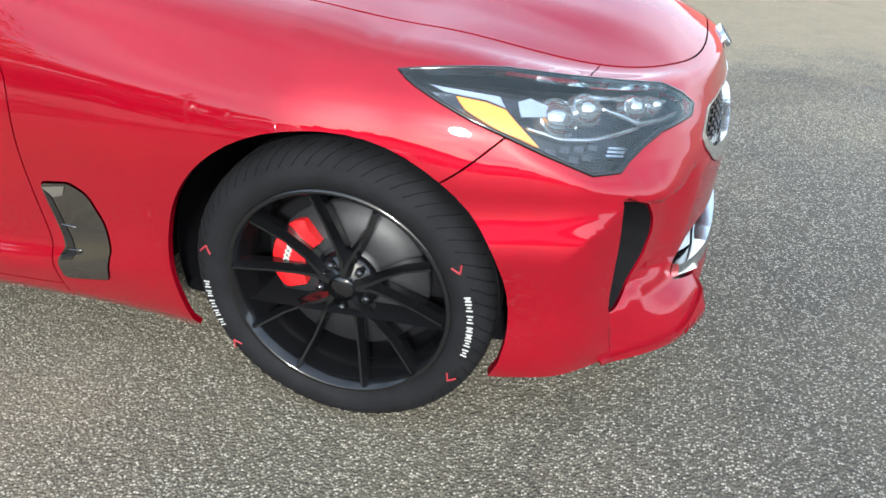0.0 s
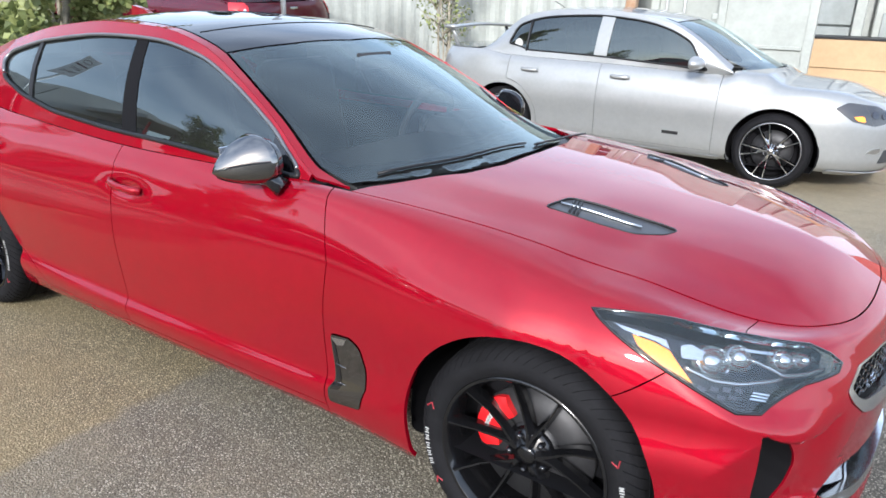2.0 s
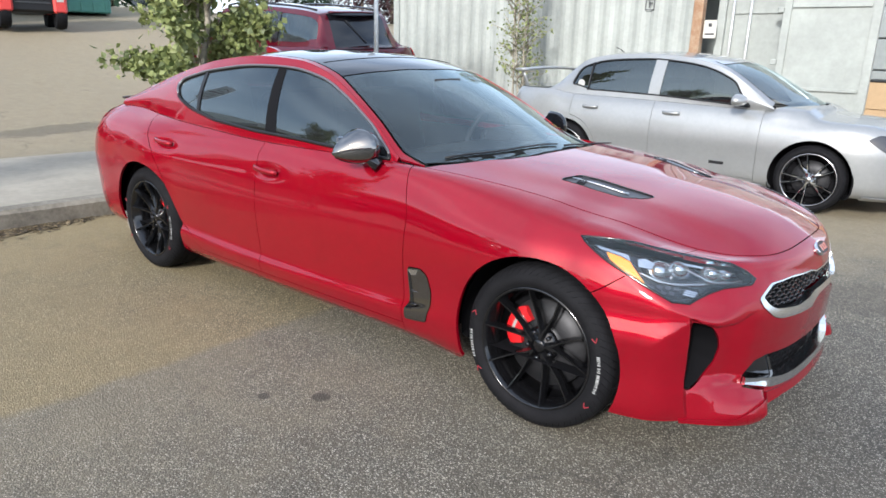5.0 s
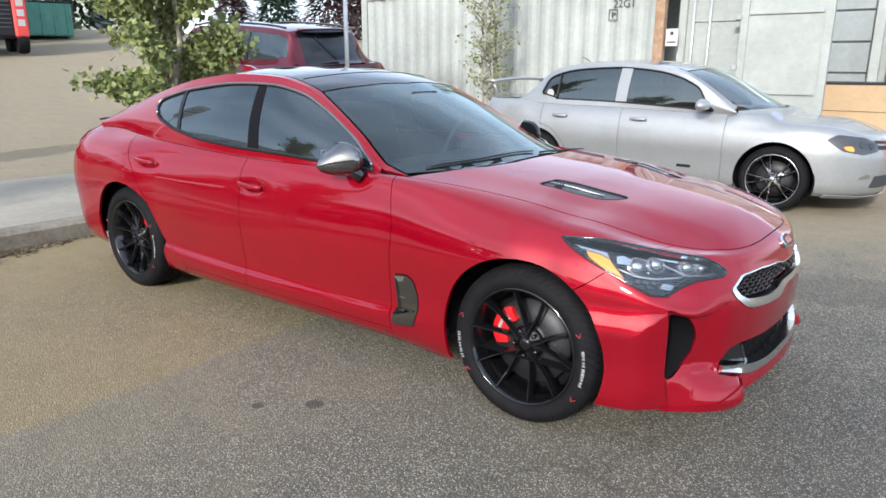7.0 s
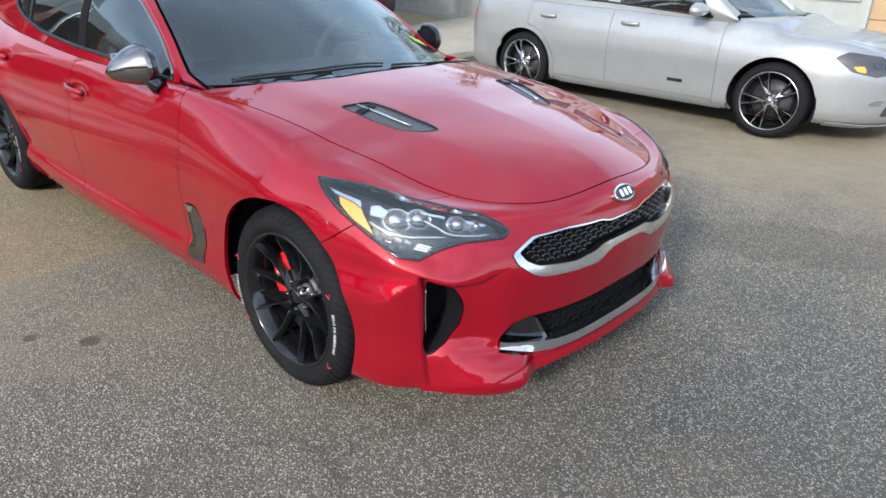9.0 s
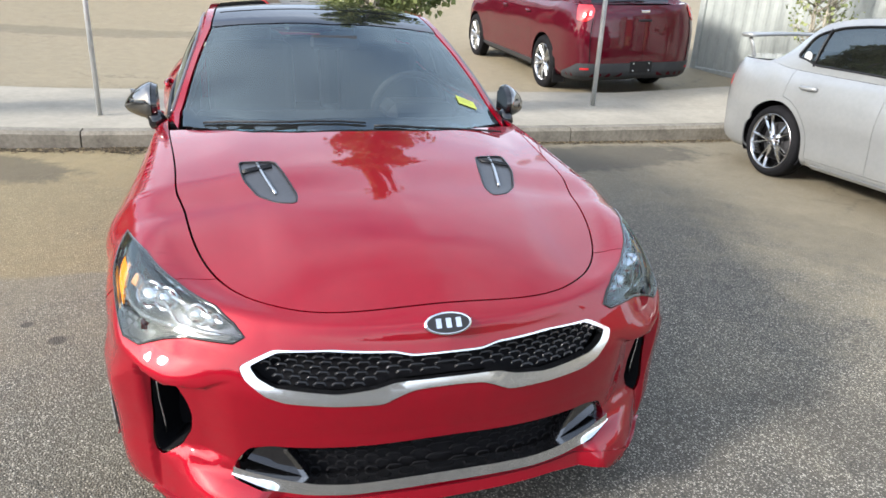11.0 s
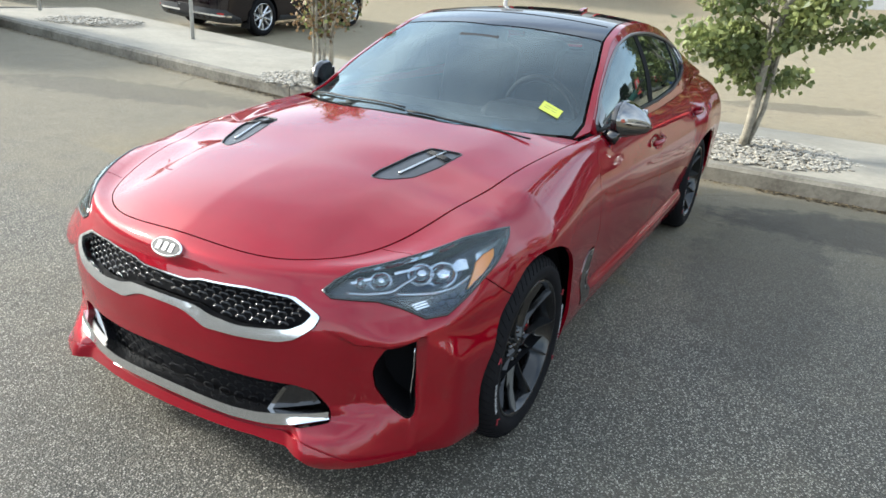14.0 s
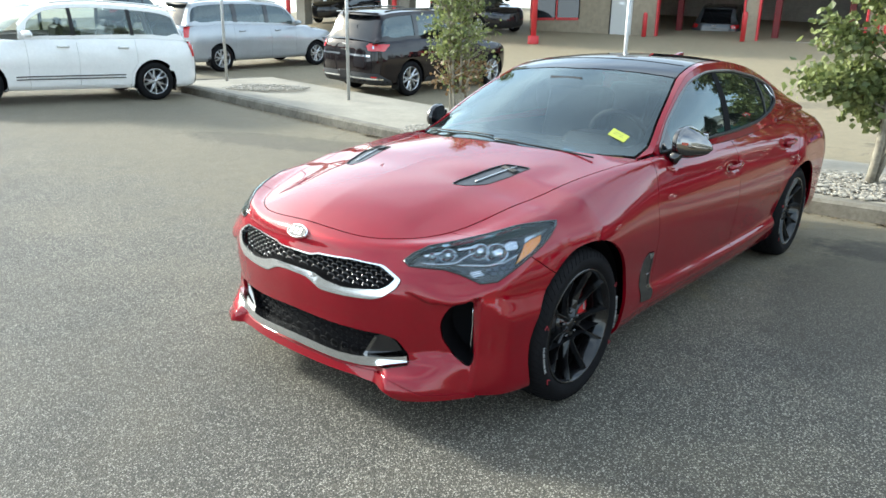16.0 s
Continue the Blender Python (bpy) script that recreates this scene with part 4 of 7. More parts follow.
for sg in (1, -1):
    pts = [(.398 * sg, .184), (.368 * sg, .234), (.322 * sg, .268), (.283 * sg, .250), (.235 * sg, .150), (.295 * sg, .163)]
    part("corner_fin", panel(red_nose, pts, gap=.002, cell=.03, depth=.03, lift=-.012), M_GLOSS, red, "gloss black corner fin")
    part("fin_facet", panel(red_nose, [(.285 * sg, .247), (.295 * sg, .241), (.255 * sg, .155), (.239 * sg, .152)], gap=.0, cell=.03, depth=.004, lift=-.009), M_SMOKE, red, "bright facet of the corner fin")
    hole = intake_l if sg > 0 else intake_r
    ho = spread(hole, .02, True)
    rim0 = red_nose.at(ho[:, 0], ho[:, 1]) - (.004, 0, 0)
    rim1 = rim0 + ((rim0.mean(0) - rim0) * (.3, .12, .12)) - (.10, .05 * sg, 0)
    nh = len(ho)
    part("intake_duct", (np.concatenate([rim0, rim1]), [(i, (i + 1) % nh, nh + (i + 1) % nh, nh + i) for i in range(nh)] + [tuple(nh + i for i in range(nh))]), M_DARK, red, "black intake duct")
    bl = red_nose.at(np.linspace(.694, .688, 8) * sg, np.linspace(.155, .375, 8))
    part("intake_blade", tube(bl - (.02, 0, 0), .003), M_BRIGHT, red, "thin bright air slot edge")


def honeycomb(lines, a0, a1, v0, v1, pitch, inside, lift, r):
    """Flat hexagon cells of a grille, as bars on the surface."""
    segs, row, v = [], 0, v0
    h = pitch * .52
    while v < v1:
        a = a0 + (pitch / 2 if row % 2 else 0)
        while a < a1:
            pts = [(a - pitch * .33, v), (a - pitch * .2, v + h * .5), (a + pitch * .2, v + h * .5), (a + pitch * .33, v)]
            if all(inside(*q) for q in pts):
                uv = np.array(pts)
                segs.append(tube(lines.at(uv[:, 0], uv[:, 1]) + np.array((lift, 0, 0)), r, 4, flat=2.2))
            a += pitch
        v += h
        row += 1
    return join(*segs)


def in_poly(poly):
    poly = np.array(poly)

    def test(a, v):
        x, y = poly[:, 0], poly[:, 1]
        x2, y2 = np.roll(x, -1), np.roll(y, -1)
        c = (y > v) != (y2 > v)
        return bool((c & (a < (x2 - x) * (v - y) / np.where(y2 == y, 1e-9, y2 - y) + x)).sum() % 2)

    return test


part("grille_mesh", honeycomb(red_nose, -.38, .38, .505, .66, .038, in_poly(whole(GRILLE_IN)), -.020, .0022), M_MESH, red, "gloss black honeycomb grille mesh")
part("lower_grille_mesh", honeycomb(red_nose, -.40, .40, .135, .30, .040, in_poly(whole(LOWER)), -.040, .0018), M_DARK, red)
# red ledge along the foot of the bumper
foot_line = [(.745, .0455), (.48, .05), (.40, .055), (.34, .083), (.2, .098), (0, .104)]
ledge = foot_line + mirror_x(foot_line[:-1][::-1]) + mirror_x([(.745, .058), (.48, .080), (.41, .096), (.34, .112), (.2, .116)]) + [(0, .124), (.2, .116), (.34, .112), (.41, .096), (.48, .080), (.745, .058)]
part("front_splitter", panel(red_nose, ledge, gap=.0, cell=.03, depth=.035, lift=.009), M_RED, red, "red lower bumper ledge")
# badge: a plain oval
eu = red_nose.find([(.735, 0, .712)])[0]
ec, en = red_nose.at(0, eu[1]), np.array((math.sin(radians(50)), 0, math.cos(radians(50))))
side_v, up_v = np.array((0, 1.0, 0)), np.cross(np.array((0, 1.0, 0)), en) * -1
oval = lambda a, b, d, n=28: np.array([ec + en * d + side_v * a * math.cos(t) + up_v * b * math.sin(t) for t in np.linspace(0, 2 * math.pi, n, endpoint=False)])


def disc_plate(rings):
    V = np.concatenate(rings)
    n = len(rings[0])
    F = [(k * n + i, k * n + (i + 1) % n, k * n + n + (i + 1) % n, k * n + n + i) for k in range(len(rings) - 1) for i in range(n)]
    return V, F + [tuple((len(rings) - 1) * n + i for i in range(n))]


badge = part("badge", disc_plate([oval(.062, .030, -.004), oval(.062, .030, .006), oval(.058, .027, .009)]), M_CHROME, red, "oval chrome badge")
part("badge_field", disc_plate([oval(.0565, .0255, .008), oval(.0555, .025, .0105)]), M_BADGE, badge)
mark = join(*[block((.007, .014, .003), (0, y, 0)) for y in (-.026, 0, .026)])
turn_b = Matrix(((*[up_v[0]], side_v[0], en[0]), (up_v[1], side_v[1], en[1]), (up_v[2], side_v[2], en[2])))
mv = np.array([tuple(turn_b @ Vector(p)) for p in (mark[0] * (3.6, 1, 1))]) + ec + en * .011
part("badge_mark", (mv, mark[1]), M_CHROME, badge, "three plain pale strokes")

FENDER_VENT = rounded([(-.672, .405), (-.59, .405), (-.552, .385), (-.532, .33), (-.532, .22), (-.555, .122), (-.685, .118), (-.688, .17), (-.664, .25), (-.664, .33)], .015)
DOOR_A = [(-.76, TOP), (-.74, .76), (-.69, .61), (-.70, .39), (-.705, .10)]
DOOR_B = [(-1.79, TOP), (-1.80, .75), (-1.785, .6), (-1.77, .3), (-1.755, .10)]
DOOR_C = [(-2.96, TOP), (-2.94, .78), (-2.77, .62), (-2.67, .45), (-2.57, .31), (-2.44, .19), (-2.35, .10)]
fender_line = [(u, TOP) for u in np.linspace(-.76, .42, 30)] + [(.45, .7507)] + [HL[1], HL[0], HL[12], (.275, .602)] + [tuple(p) for p in front_arch[:cut + 1][::-1]] + [(-.40, 0), (-.705, 0)] + DOOR_A[:0:-1]
rear_pts = [tuple(p) for p in rear_arch]
quarter_line = DOOR_C + [(-2.46, .0)] + rear_pts + [(-3.4, 0), (red_shell.x1 - red_shell.span, 0), (red_shell.x1 - red_shell.span, TOP)]
# the rear arch runs from front foot over to the rear foot
if rear_pts[0][0] < rear_pts[-1][0]:
    quarter_line = DOOR_C + [(-2.46, .0)] + rear_pts[::-1] + [(-3.4, 0), (red_shell.x1 - red_shell.span, 0), (red_shell.x1 - red_shell.span, TOP)]
hood_edge = plain_shell(np.linspace(-.70, END, 70), np.full(70, TOP))[:, :2]
hood_line = [tuple(p) for p in hood_edge[:-1]] + [(hood_edge[-1][0], 0)] + [(x, -y) for x, y in hood_edge[:-1][::-1]] + [(-.672, -.672), (-.56, -.52), (-.485, -.42), (-.435, -.25), (-.425, 0), (-.435, .25), (-.485, .42), (-.56, .52), (-.672, .672)]
HOOD_VENT = rounded([(-.175, .478), (-.145, .362), (-.04, .340), (.13, .320), (.190, .328), (.168, .388), (.10, .440), (-.02, .468)], .02)
DLO = [(-.90, .03), (-1.14, .04), (-1.55, .045), (-1.9, .045), (-2.3, .055), (-2.56, .095), (-2.75, .165), (-2.84, .27), (-2.82, .33), (-2.59, .35), (-2.2, .365), (-1.9, .375), (-1.6, .38), (-1.44, .385), (-1.25, .385), (-1.04, .37), (-.93, .28)]
dlo = rounded(DLO, .05, n=6)
upper_edge = [(x, float(rail_half(x))) for x in np.linspace(-.84, -3.45, 50)]
inner_edge = [(-.73, .70), (-.86, .697), (-1.04, .655), (-1.23, .612), (-1.42, .564), (-1.6, .548), (-1.87, .53), (-2.19, .515), (-2.6, .505), (-2.9, .50), (-3.45, .50)]
for sg, mir in ((1, False), (-1, True)):
    part("front_fender", panel(red_shell, fender_line, [FENDER_VENT], mirror=mir), M_RED, red)
    fd = part("front_door", panel(red_shell, DOOR_A + DOOR_B[::-1], mirror=mir, cell=.018), M_RED, red)
    rd = part("rear_door", panel(red_shell, DOOR_B + DOOR_C[::-1], mirror=mir, cell=.018), M_RED, red)
    part("sill", panel(red_shell, [(-.705, .10), (-2.35, .10), (-2.46, 0), (-.705, 0)], mirror=mir, gap=.001), M_RED, red)
    part("rear_quarter", panel(red_shell, quarter_line, mirror=mir), M_RED, red)
    cab = part("cabin_side", panel(red_cabin, [(x, 0) for x in np.linspace(-.86, -3.5, 40)] + [(x, .42) for x in np.linspace(-3.5, -.86, 40)], [dlo], gap=.001, mirror=mir), M_RED, red)
    part("side_glass", panel(red_cabin, dlo, gap=-.004, cell=.08, depth=0, lift=-.006, mirror=mir), M_TINT, red, "dark tinted side glass")
    loop = spread(dlo, .03, True)
    p3, n3 = red_cabin.at(loop[:, 0], loop[:, 1]), red_cabin.normal(loop[:, 0], loop[:, 1])
    n3 = n3 * np.sign(n3[:, 1:2])
    up = loop[:, 1] > .2
    k0 = int(np.argmax(up & ~np.roll(up, 1)))
    order = np.roll(np.arange(len(loop)), -k0)
    upper = [i for i in order if up[i]]
    lower = [i for i in order if not up[i]]
    part("window_trim", tube(p3[upper] + n3[upper] * .002, .0075, mirror=mir), M_GREYTRIM, red, "satin grey window surround")
    part("window_trim", tube(p3[lower] + n3[lower] * .002, .009, mirror=mir), M_BLACK, red, "black window seal")
    part("centre_pillar", panel(red_cabin, [(-1.725, .05), (-1.815, .05), (-1.885, .372), (-1.815, .374)], gap=0, lift=-.004, depth=.004, mirror=mir), M_DARK, red, "gloss black pillar cover")
    part("quarter_bar", panel(red_cabin, [(-2.48, .084), (-2.51, .090), (-2.585, .346), (-2.555, .349)], gap=0, lift=-.001, depth=.004, mirror=mir), M_BLACK, red)
    part("mirror_corner", panel(red_cabin, [(-.91, .04), (-1.04, .045), (-1.05, .36), (-.95, .27)], gap=.004, lift=.001, depth=.004, mirror=mir), M_GLOSS, red, "gloss black mirror triangle")
    rail = [(x, y) for x, y in upper_edge] + inner_edge[::-1]
    part("roof_rail", panel(red_roof, rail, gap=.001, cell=.05, depth=.01, mirror=mir), M_RED, red)
    # fender vent: dark chrome insert with steps
    part("fender_vent", panel(red_shell, FENDER_VENT, gap=.001, cell=.02, depth=.012, lift=.003, mirror=mir), M_SMOKE, red, "dark chrome fender vent insert")
    ridge = [(-.668, .40), (-.648, .385), (-.635, .30), (-.628, .22), (-.640, .180), (-.683, .172), (-.66, .25), (-.662, .33)]
    part("vent_slot", panel(red_shell, ridge, gap=.003, cell=.03, depth=.0, lift=.0042, mirror=mir), M_GLOSS, red, "black vent recess")
    part("vent_cap", panel(red_shell, [(-.668, .400), (-.60, .402), (-.615, .385), (-.645, .382)], gap=.001, cell=.03, depth=.002, lift=.005, mirror=mir), M_BRIGHT, red, "bright upper vent corner")
    for vv in (.325, .235):
        q = red_shell.at(np.linspace(-.655, -.615, 5), np.linspace(vv + .010, vv, 5)) + np.array((0, .003, 0))
        part("vent_rib", tube(q, .0028, mirror=mir, flat=.6), M_SMOKE, red)
    part("door_handle", tube([(xh, .850 + .024 * math.sin(math.pi * t) ** .6, .803 - .012 * t) for t, xh in zip(np.linspace(0, 1, 9), np.linspace(-1.79, -1.60, 9))], .012, 8, mirror=mir, flat=1.2), M_RED, fd)
    part("door_handle", tube([(xh, .866 + .024 * math.sin(math.pi * t) ** .6, .849 - .012 * t) for t, xh in zip(np.linspace(0, 1, 9), np.linspace(-2.78, -2.59, 9))], .012, 8, mirror=mir, flat=1.2), M_RED, rd)
    # headlight
    lamp = part("headlight", panel(red_shell, HL, gap=.002, cell=.03, depth=.02, lift=.003, mirror=mir), M_LENS, red, "clear swept-back headlight with amber marker")
    lamp.visible_shadow = False
    part("lamp_housing", panel(red_shell, shrink(spread(HL, .02, True), .004), gap=0, cell=.05, depth=0, lift=-.05, mirror=mir), M_LAMPCHROME, lamp)
    rim_l = spread(HL, .02, True)
    part("lamp_seal", tube(red_shell.at(rim_l[:, 0], rim_l[:, 1]), .0045, closed=True, mirror=mir), M_GLOSS, lamp)
    part("amber_marker", panel(red_shell, [(.195, .690), (.25, .682), (.287, .668), (.335, .582), (.265, .617), (.212, .660)], gap=.001, cell=.03, depth=.006, lift=-.010, mirror=mir), M_AMBER, lamp, "amber side reflector")
    part("light_strip", panel(red_shell, [(.148, .708), (.275, .695), (.287, .670), (.25, .684), (.175, .694)], gap=.001, cell=.03, depth=.006, lift=-.008, mirror=mir), M_CLEARBULB, lamp)
    part("dark_floor", panel(red_shell, [(.315, .636), (.385, .597), (.57, .632), (.60, .628), (.55, .585), (.48, .532), (.42, .529), (.335, .577)], gap=.002, cell=.04, depth=0, lift=-.020, mirror=mir), M_GLOSS, lamp, "black lamp floor")
    part("dark_band", panel(red_shell, [(.40, .640), (.46, .628), (.60, .650), (.74, .672), (.735, .650), (.62, .628), (.46, .612), (.40, .622)], gap=.001, cell=.04, depth=0, lift=-.018, mirror=mir), M_GLOSS, lamp)
    for cu, cv, rr, wd in ((.405, .668, .033, 1.25), (.475, .688, .028, 1.2), (.605, .694, .024, 1.2), (.665, .696, .018, 1.0)):
        nrm = red_shell.normal(cu, cv)
        nrm = nrm * np.sign(nrm[1])
        c = red_shell.at(cu, cv) - nrm * .030
        v, f = revolve([(0, .020), (rr * .35, .0185), (rr * .7, .012), (rr * .92, .003), (rr, -.006), (rr * 1.12, -.004), (rr * 1.2, -.02)], 24)
        rotm = Vector((0, 1, 0)).rotation_difference(Vector(nrm) + Vector((.35, 0, 0))).to_matrix()
        v = np.array([tuple(rotm @ Vector(q)) for q in v * (wd, 1, 1)]) + c
        part("projector", (v * (1, -1, 1), [q[::-1] for q in f]) if mir else (v, f), M_CLEARBULB, lamp, "bright projector lens")
    for pts in ([(.31, .690), (.335, .700), (.395, .678), (.392, .662), (.315, .655)], [(.46, .715), (.555, .715), (.556, .702), (.48, .703)], [(.62, .712), (.70, .704), (.69, .694), (.63, .700)]):
        part("reflector", panel(red_shell, pts, gap=.001, cell=.03, depth=.006, lift=-.016, mirror=mir), M_CLEARBULB, lamp)
    for us, vs in (((.318, .355, .39, .44, .50, .575), (.628, .612, .601, .602, .615, .633)), ((.49, .545, .59, .65, .715), (.684, .664, .645, .650, .664))):
        q, w = spline(range(len(us)), us)(np.linspace(0, len(us) - 1, 22)), spline(range(len(us)), vs)(np.linspace(0, len(us) - 1, 22))
        nr = red_shell.normal(q, w)
        nr = nr * np.sign(nr[:, 1:2])
        part("light_guide", tube(red_shell.at(q, w) - nr * .012, .0048, 6, mirror=mir), M_CLEARBULB, lamp, "pale light guide strip")
    for cu, cv in ((.355, .575), (.387, .580), (.418, .581), (.45, .583), (.372, .557), (.40, .560), (.43, .563), (.388, .545)):
        part("lamp_cell", panel(red_shell, [(cu - .013, cv - .004), (cu - .008, cv + .008), (cu + .012, cv + .004), (cu + .006, cv - .008)], gap=0, cell=.1, depth=.008, lift=-.012, mirror=mir, fine=.05), M_LAMPGREY, lamp)
    for i in range(3):
        cu, cv = .475 + .006 * i, .562 + .009 * i
        part("lamp_chip", panel(red_shell, [(cu - .006, cv), (cu + .038, cv - .004), (cu + .040, cv + .001), (cu - .004, cv + .005)], gap=0, cell=.1, depth=.004, lift=-.006, mirror=mir, fine=.05), M_BRIGHT, lamp)
    # hood vent
    hv = panel(red_hood, HOOD_VENT, gap=.0, cell=.03, depth=.0, lift=-.005, mirror=mir)
    vent = part("hood_vent", hv, M_LOUVRE, red, "black bonnet vent with silver blade")
    ring = spread(HOOD_VENT, .012, True)
    part("vent_rim", tube(red_hood.at(ring[:, 0], ring[:, 1]) - (0, 0, .0015), .0036, closed=True, mirror=mir), M_BLACK, vent)
    for f in (.25, .5, .75):
        q = red_hood.at(np.linspace(-.14, -.115, 5) + .02 * f, np.linspace(.372, .468, 5)) - (0, 0, .003)
        part("vent_slat", tube(q + (.03 * f, 0, 0), .004, 5, mirror=mir), M_BLACK, vent)
    q = red_hood.at(np.linspace(-.15, .10, 8), np.linspace(.418, .384, 8)) - (0, 0, .001)
    part("vent_blade", tube(q, .005, 8, mirror=mir, flat=.6), M_SATIN, vent, "silver vent blade")
    # door mirror: a pod with a flat inner side, bright cap over a black foot
    pod = []
    for i in range(15):
        s = i / 14
        rr = max(.05, (1 - s**1.7) ** .68) * (0.84 + .16 * min(1, s * 5))
        for j in range(24):
            t = 2 * math.pi * j / 24
            cx, cz = math.cos(t), math.sin(t)
            sx, sz = math.copysign(abs(cx) ** .85, cx), math.copysign(abs(cz) ** .85, cz)
            pod.append((-1.025 + sx * rr * (.125 if cx > 0 else .035) - .05 * s, (.790 + .142 * s), 0.980 - .022 * s * s + sz * rr * (.094 if cz > 0 else .072)))
    pod = np.array(pod)
    pf = [(i * 24 + j, i * 24 + (j + 1) % 24, i * 24 + 24 + (j + 1) % 24, i * 24 + 24 + j) for i in range(14) for j in range(24)] + [tuple(range(24))[::-1], tuple(14 * 24 + j for j in range(24))]
    top_f = lambda f: np.mean([pod[k][2] for k in f]) > .922 - .028 * ((np.mean([pod[k][1] for k in f]) - .782) / .148) ** 2 and np.mean([pod[k][1] for k in f]) > .812
    flip = lambda fs: [q[::-1] for q in fs] if mir else fs
    pods = pod * (1, sg, 1)
    mr = part("door_mirror", (pods, flip([f for f in pf if not top_f(f)])), M_GLOSS, red, "gloss black door mirror with dark chrome cap")
    part("mirror_cap", (pods + (.0, .003 * sg, .001), flip([f for f in pf if top_f(f)])), M_SMOKE, mr, "dark chrome mirror cap")
    band = [min((q for q in pod[i * 24:i * 24 + 24] if q[0] > -1.03 - .05 * i / 14), key=lambda q: abs(q[2] - .922 + .028 * (i / 14) ** 2)) for i in range(3, 14)]
    part("mirror_strip", tube(np.array(band) + (.001, 0, 0), .004, 5, mirror=mir), M_GLOSS, mr, "thin black line under the cap")
    part("mirror_arm", tube([(-.985, .83, .965), (-.97, .805, .935), (-.93, .785, .905)], (.034, .036, .045), 8, mirror=mir, flat=.7), M_GLOSS, mr)
    bm = box((.004, .11, .095), (-1.075, .850 * sg, .984), .03)
    part("mirror_glass", bm, M_CHROME, mr)
    # tail lamp and wheel wells
    part("tail_lamp", panel(red_shell, rounded([(-3.55, .745), (-3.75, .77), (-4.45, .765), (-4.45, .70), (-3.8, .69), (-3.62, .70)], .02), gap=0, cell=.05, depth=.0, lift=.004, mirror=mir), M_REDLENS, red, "slim red tail lamp")
    part("side_marker", panel(red_shell, [(-3.52, .66), (-3.70, .655), (-3.69, .635), (-3.53, .64)], gap=0, depth=.0, lift=.003, mirror=mir), M_REDLENS, red)
    for cx, cy in ((-.018, .86), (-2.915, .87)):
        v, f = revolve([(.05, -.33), (.376, -.33), (.376, -.03), (.366, -.02)], 40)
        v = v * (1, sg, 1) + (cx, cy * sg, .335)
        v[:, 2] = np.maximum(v[:, 2], .27)
        part("wheel_well", (v, f if sg < 0 else [q[::-1] for q in f]), M_DARK, red, "black wheel well liner")
part("hood", panel(red_hood, hood_line, [HOOD_VENT, mirror_x([(0, 0)]) and [(x, -y) for x, y in HOOD_VENT]], gap=.0025), M_RED, red, "red bonnet with two vents")
screen_line = [(-.455, 0), (-.475, .27), (-.55, .45), (-.685, .62), (-.745, .686), (-.86, .688), (-1.04, .646), (-1.23, .603), (-1.42, .555), (-1.36, .30), (-1.32, 0)]
full = lambda pts: [(x, y) for x, y in pts] + [(x, -y) for x, y in pts[1:-1][::-1]]
screen = part("windscreen", panel(red_roof, full(screen_line), gap=.002, cell=.06, depth=0, lift=-.002), M_SCREEN, red, "large raked windscreen")
screen.visible_shadow = False
band_in = [(-.56, 0), (-.585, .27), (-.66, .43), (-.80, .625), (-.88, .652), (-1.05, .612), (-1.24, .570), (-1.38, .525), (-1.33, .30), (-1.29, 0)]
part("windscreen_band", panel(red_roof, full(screen_line), [full(band_in)], gap=.003, cell=.06, depth=0, lift=-.006), M_DARK, red, "black printed glass edge")
roof_line = [(-1.325, 0), (-1.365, .30), (-1.425, .558), (-1.6, .542), (-1.87, .524), (-2.19, .512), (-2.6, .502), (-2.78, .498), (-2.84, .25), (-2.86, 0)]
part("glass_roof", panel(red_roof, full(roof_line), gap=.002, cell=.06, depth=.006), M_ROOFGLASS, red, "black panoramic glass roof")
for xx in (-1.62,):
    q = red_roof.at(xx + .05 * np.cos(np.linspace(-1.5, 1.5, 25)), np.linspace(-.515, .515, 25))
    part("roof_seam", tube(q + (0, 0, .0005), .002, 4), M_DARK, red)
rear_line = [(-2.865, 0), (-2.845, .25), (-2.785, .49), (-3.1, .49), (-3.42, .49), (-3.48, .25), (-3.5, 0)]
part("rear_window", panel(red_roof, full(rear_line), gap=.002, cell=.06, depth=.0), M_ROOFGLASS, red, "dark sloping rear window")
tail_line = [(-3.505, 0), (-3.485, .25), (-3.425, .50), (-3.45, .60), (-3.55, .62), (-3.72, .55), (-3.85, .3), (-3.87, 0)]
part("tailgate", panel(red_roof, full(tail_line), gap=.001, cell=.05, depth=.02), M_RED, red)
sp = np.array([(-3.735 - .05 * math.cos(y * 2.2), y, 1.045 - .06 * y * y) for y in np.linspace(-.58, .58, 21)])
part("tail_spoiler", tube(sp, .016, 8, flat=.5), M_GLOSS, red, "thin black tail spoiler")
part("roof_antenna", plate([(-2.60, 1.352), (-2.72, 1.395), (-2.79, 1.405), (-2.81, 1.325)], .03, lambda a, b, c: (a, c - .015, b)), M_RED, red, "red shark fin antenna")
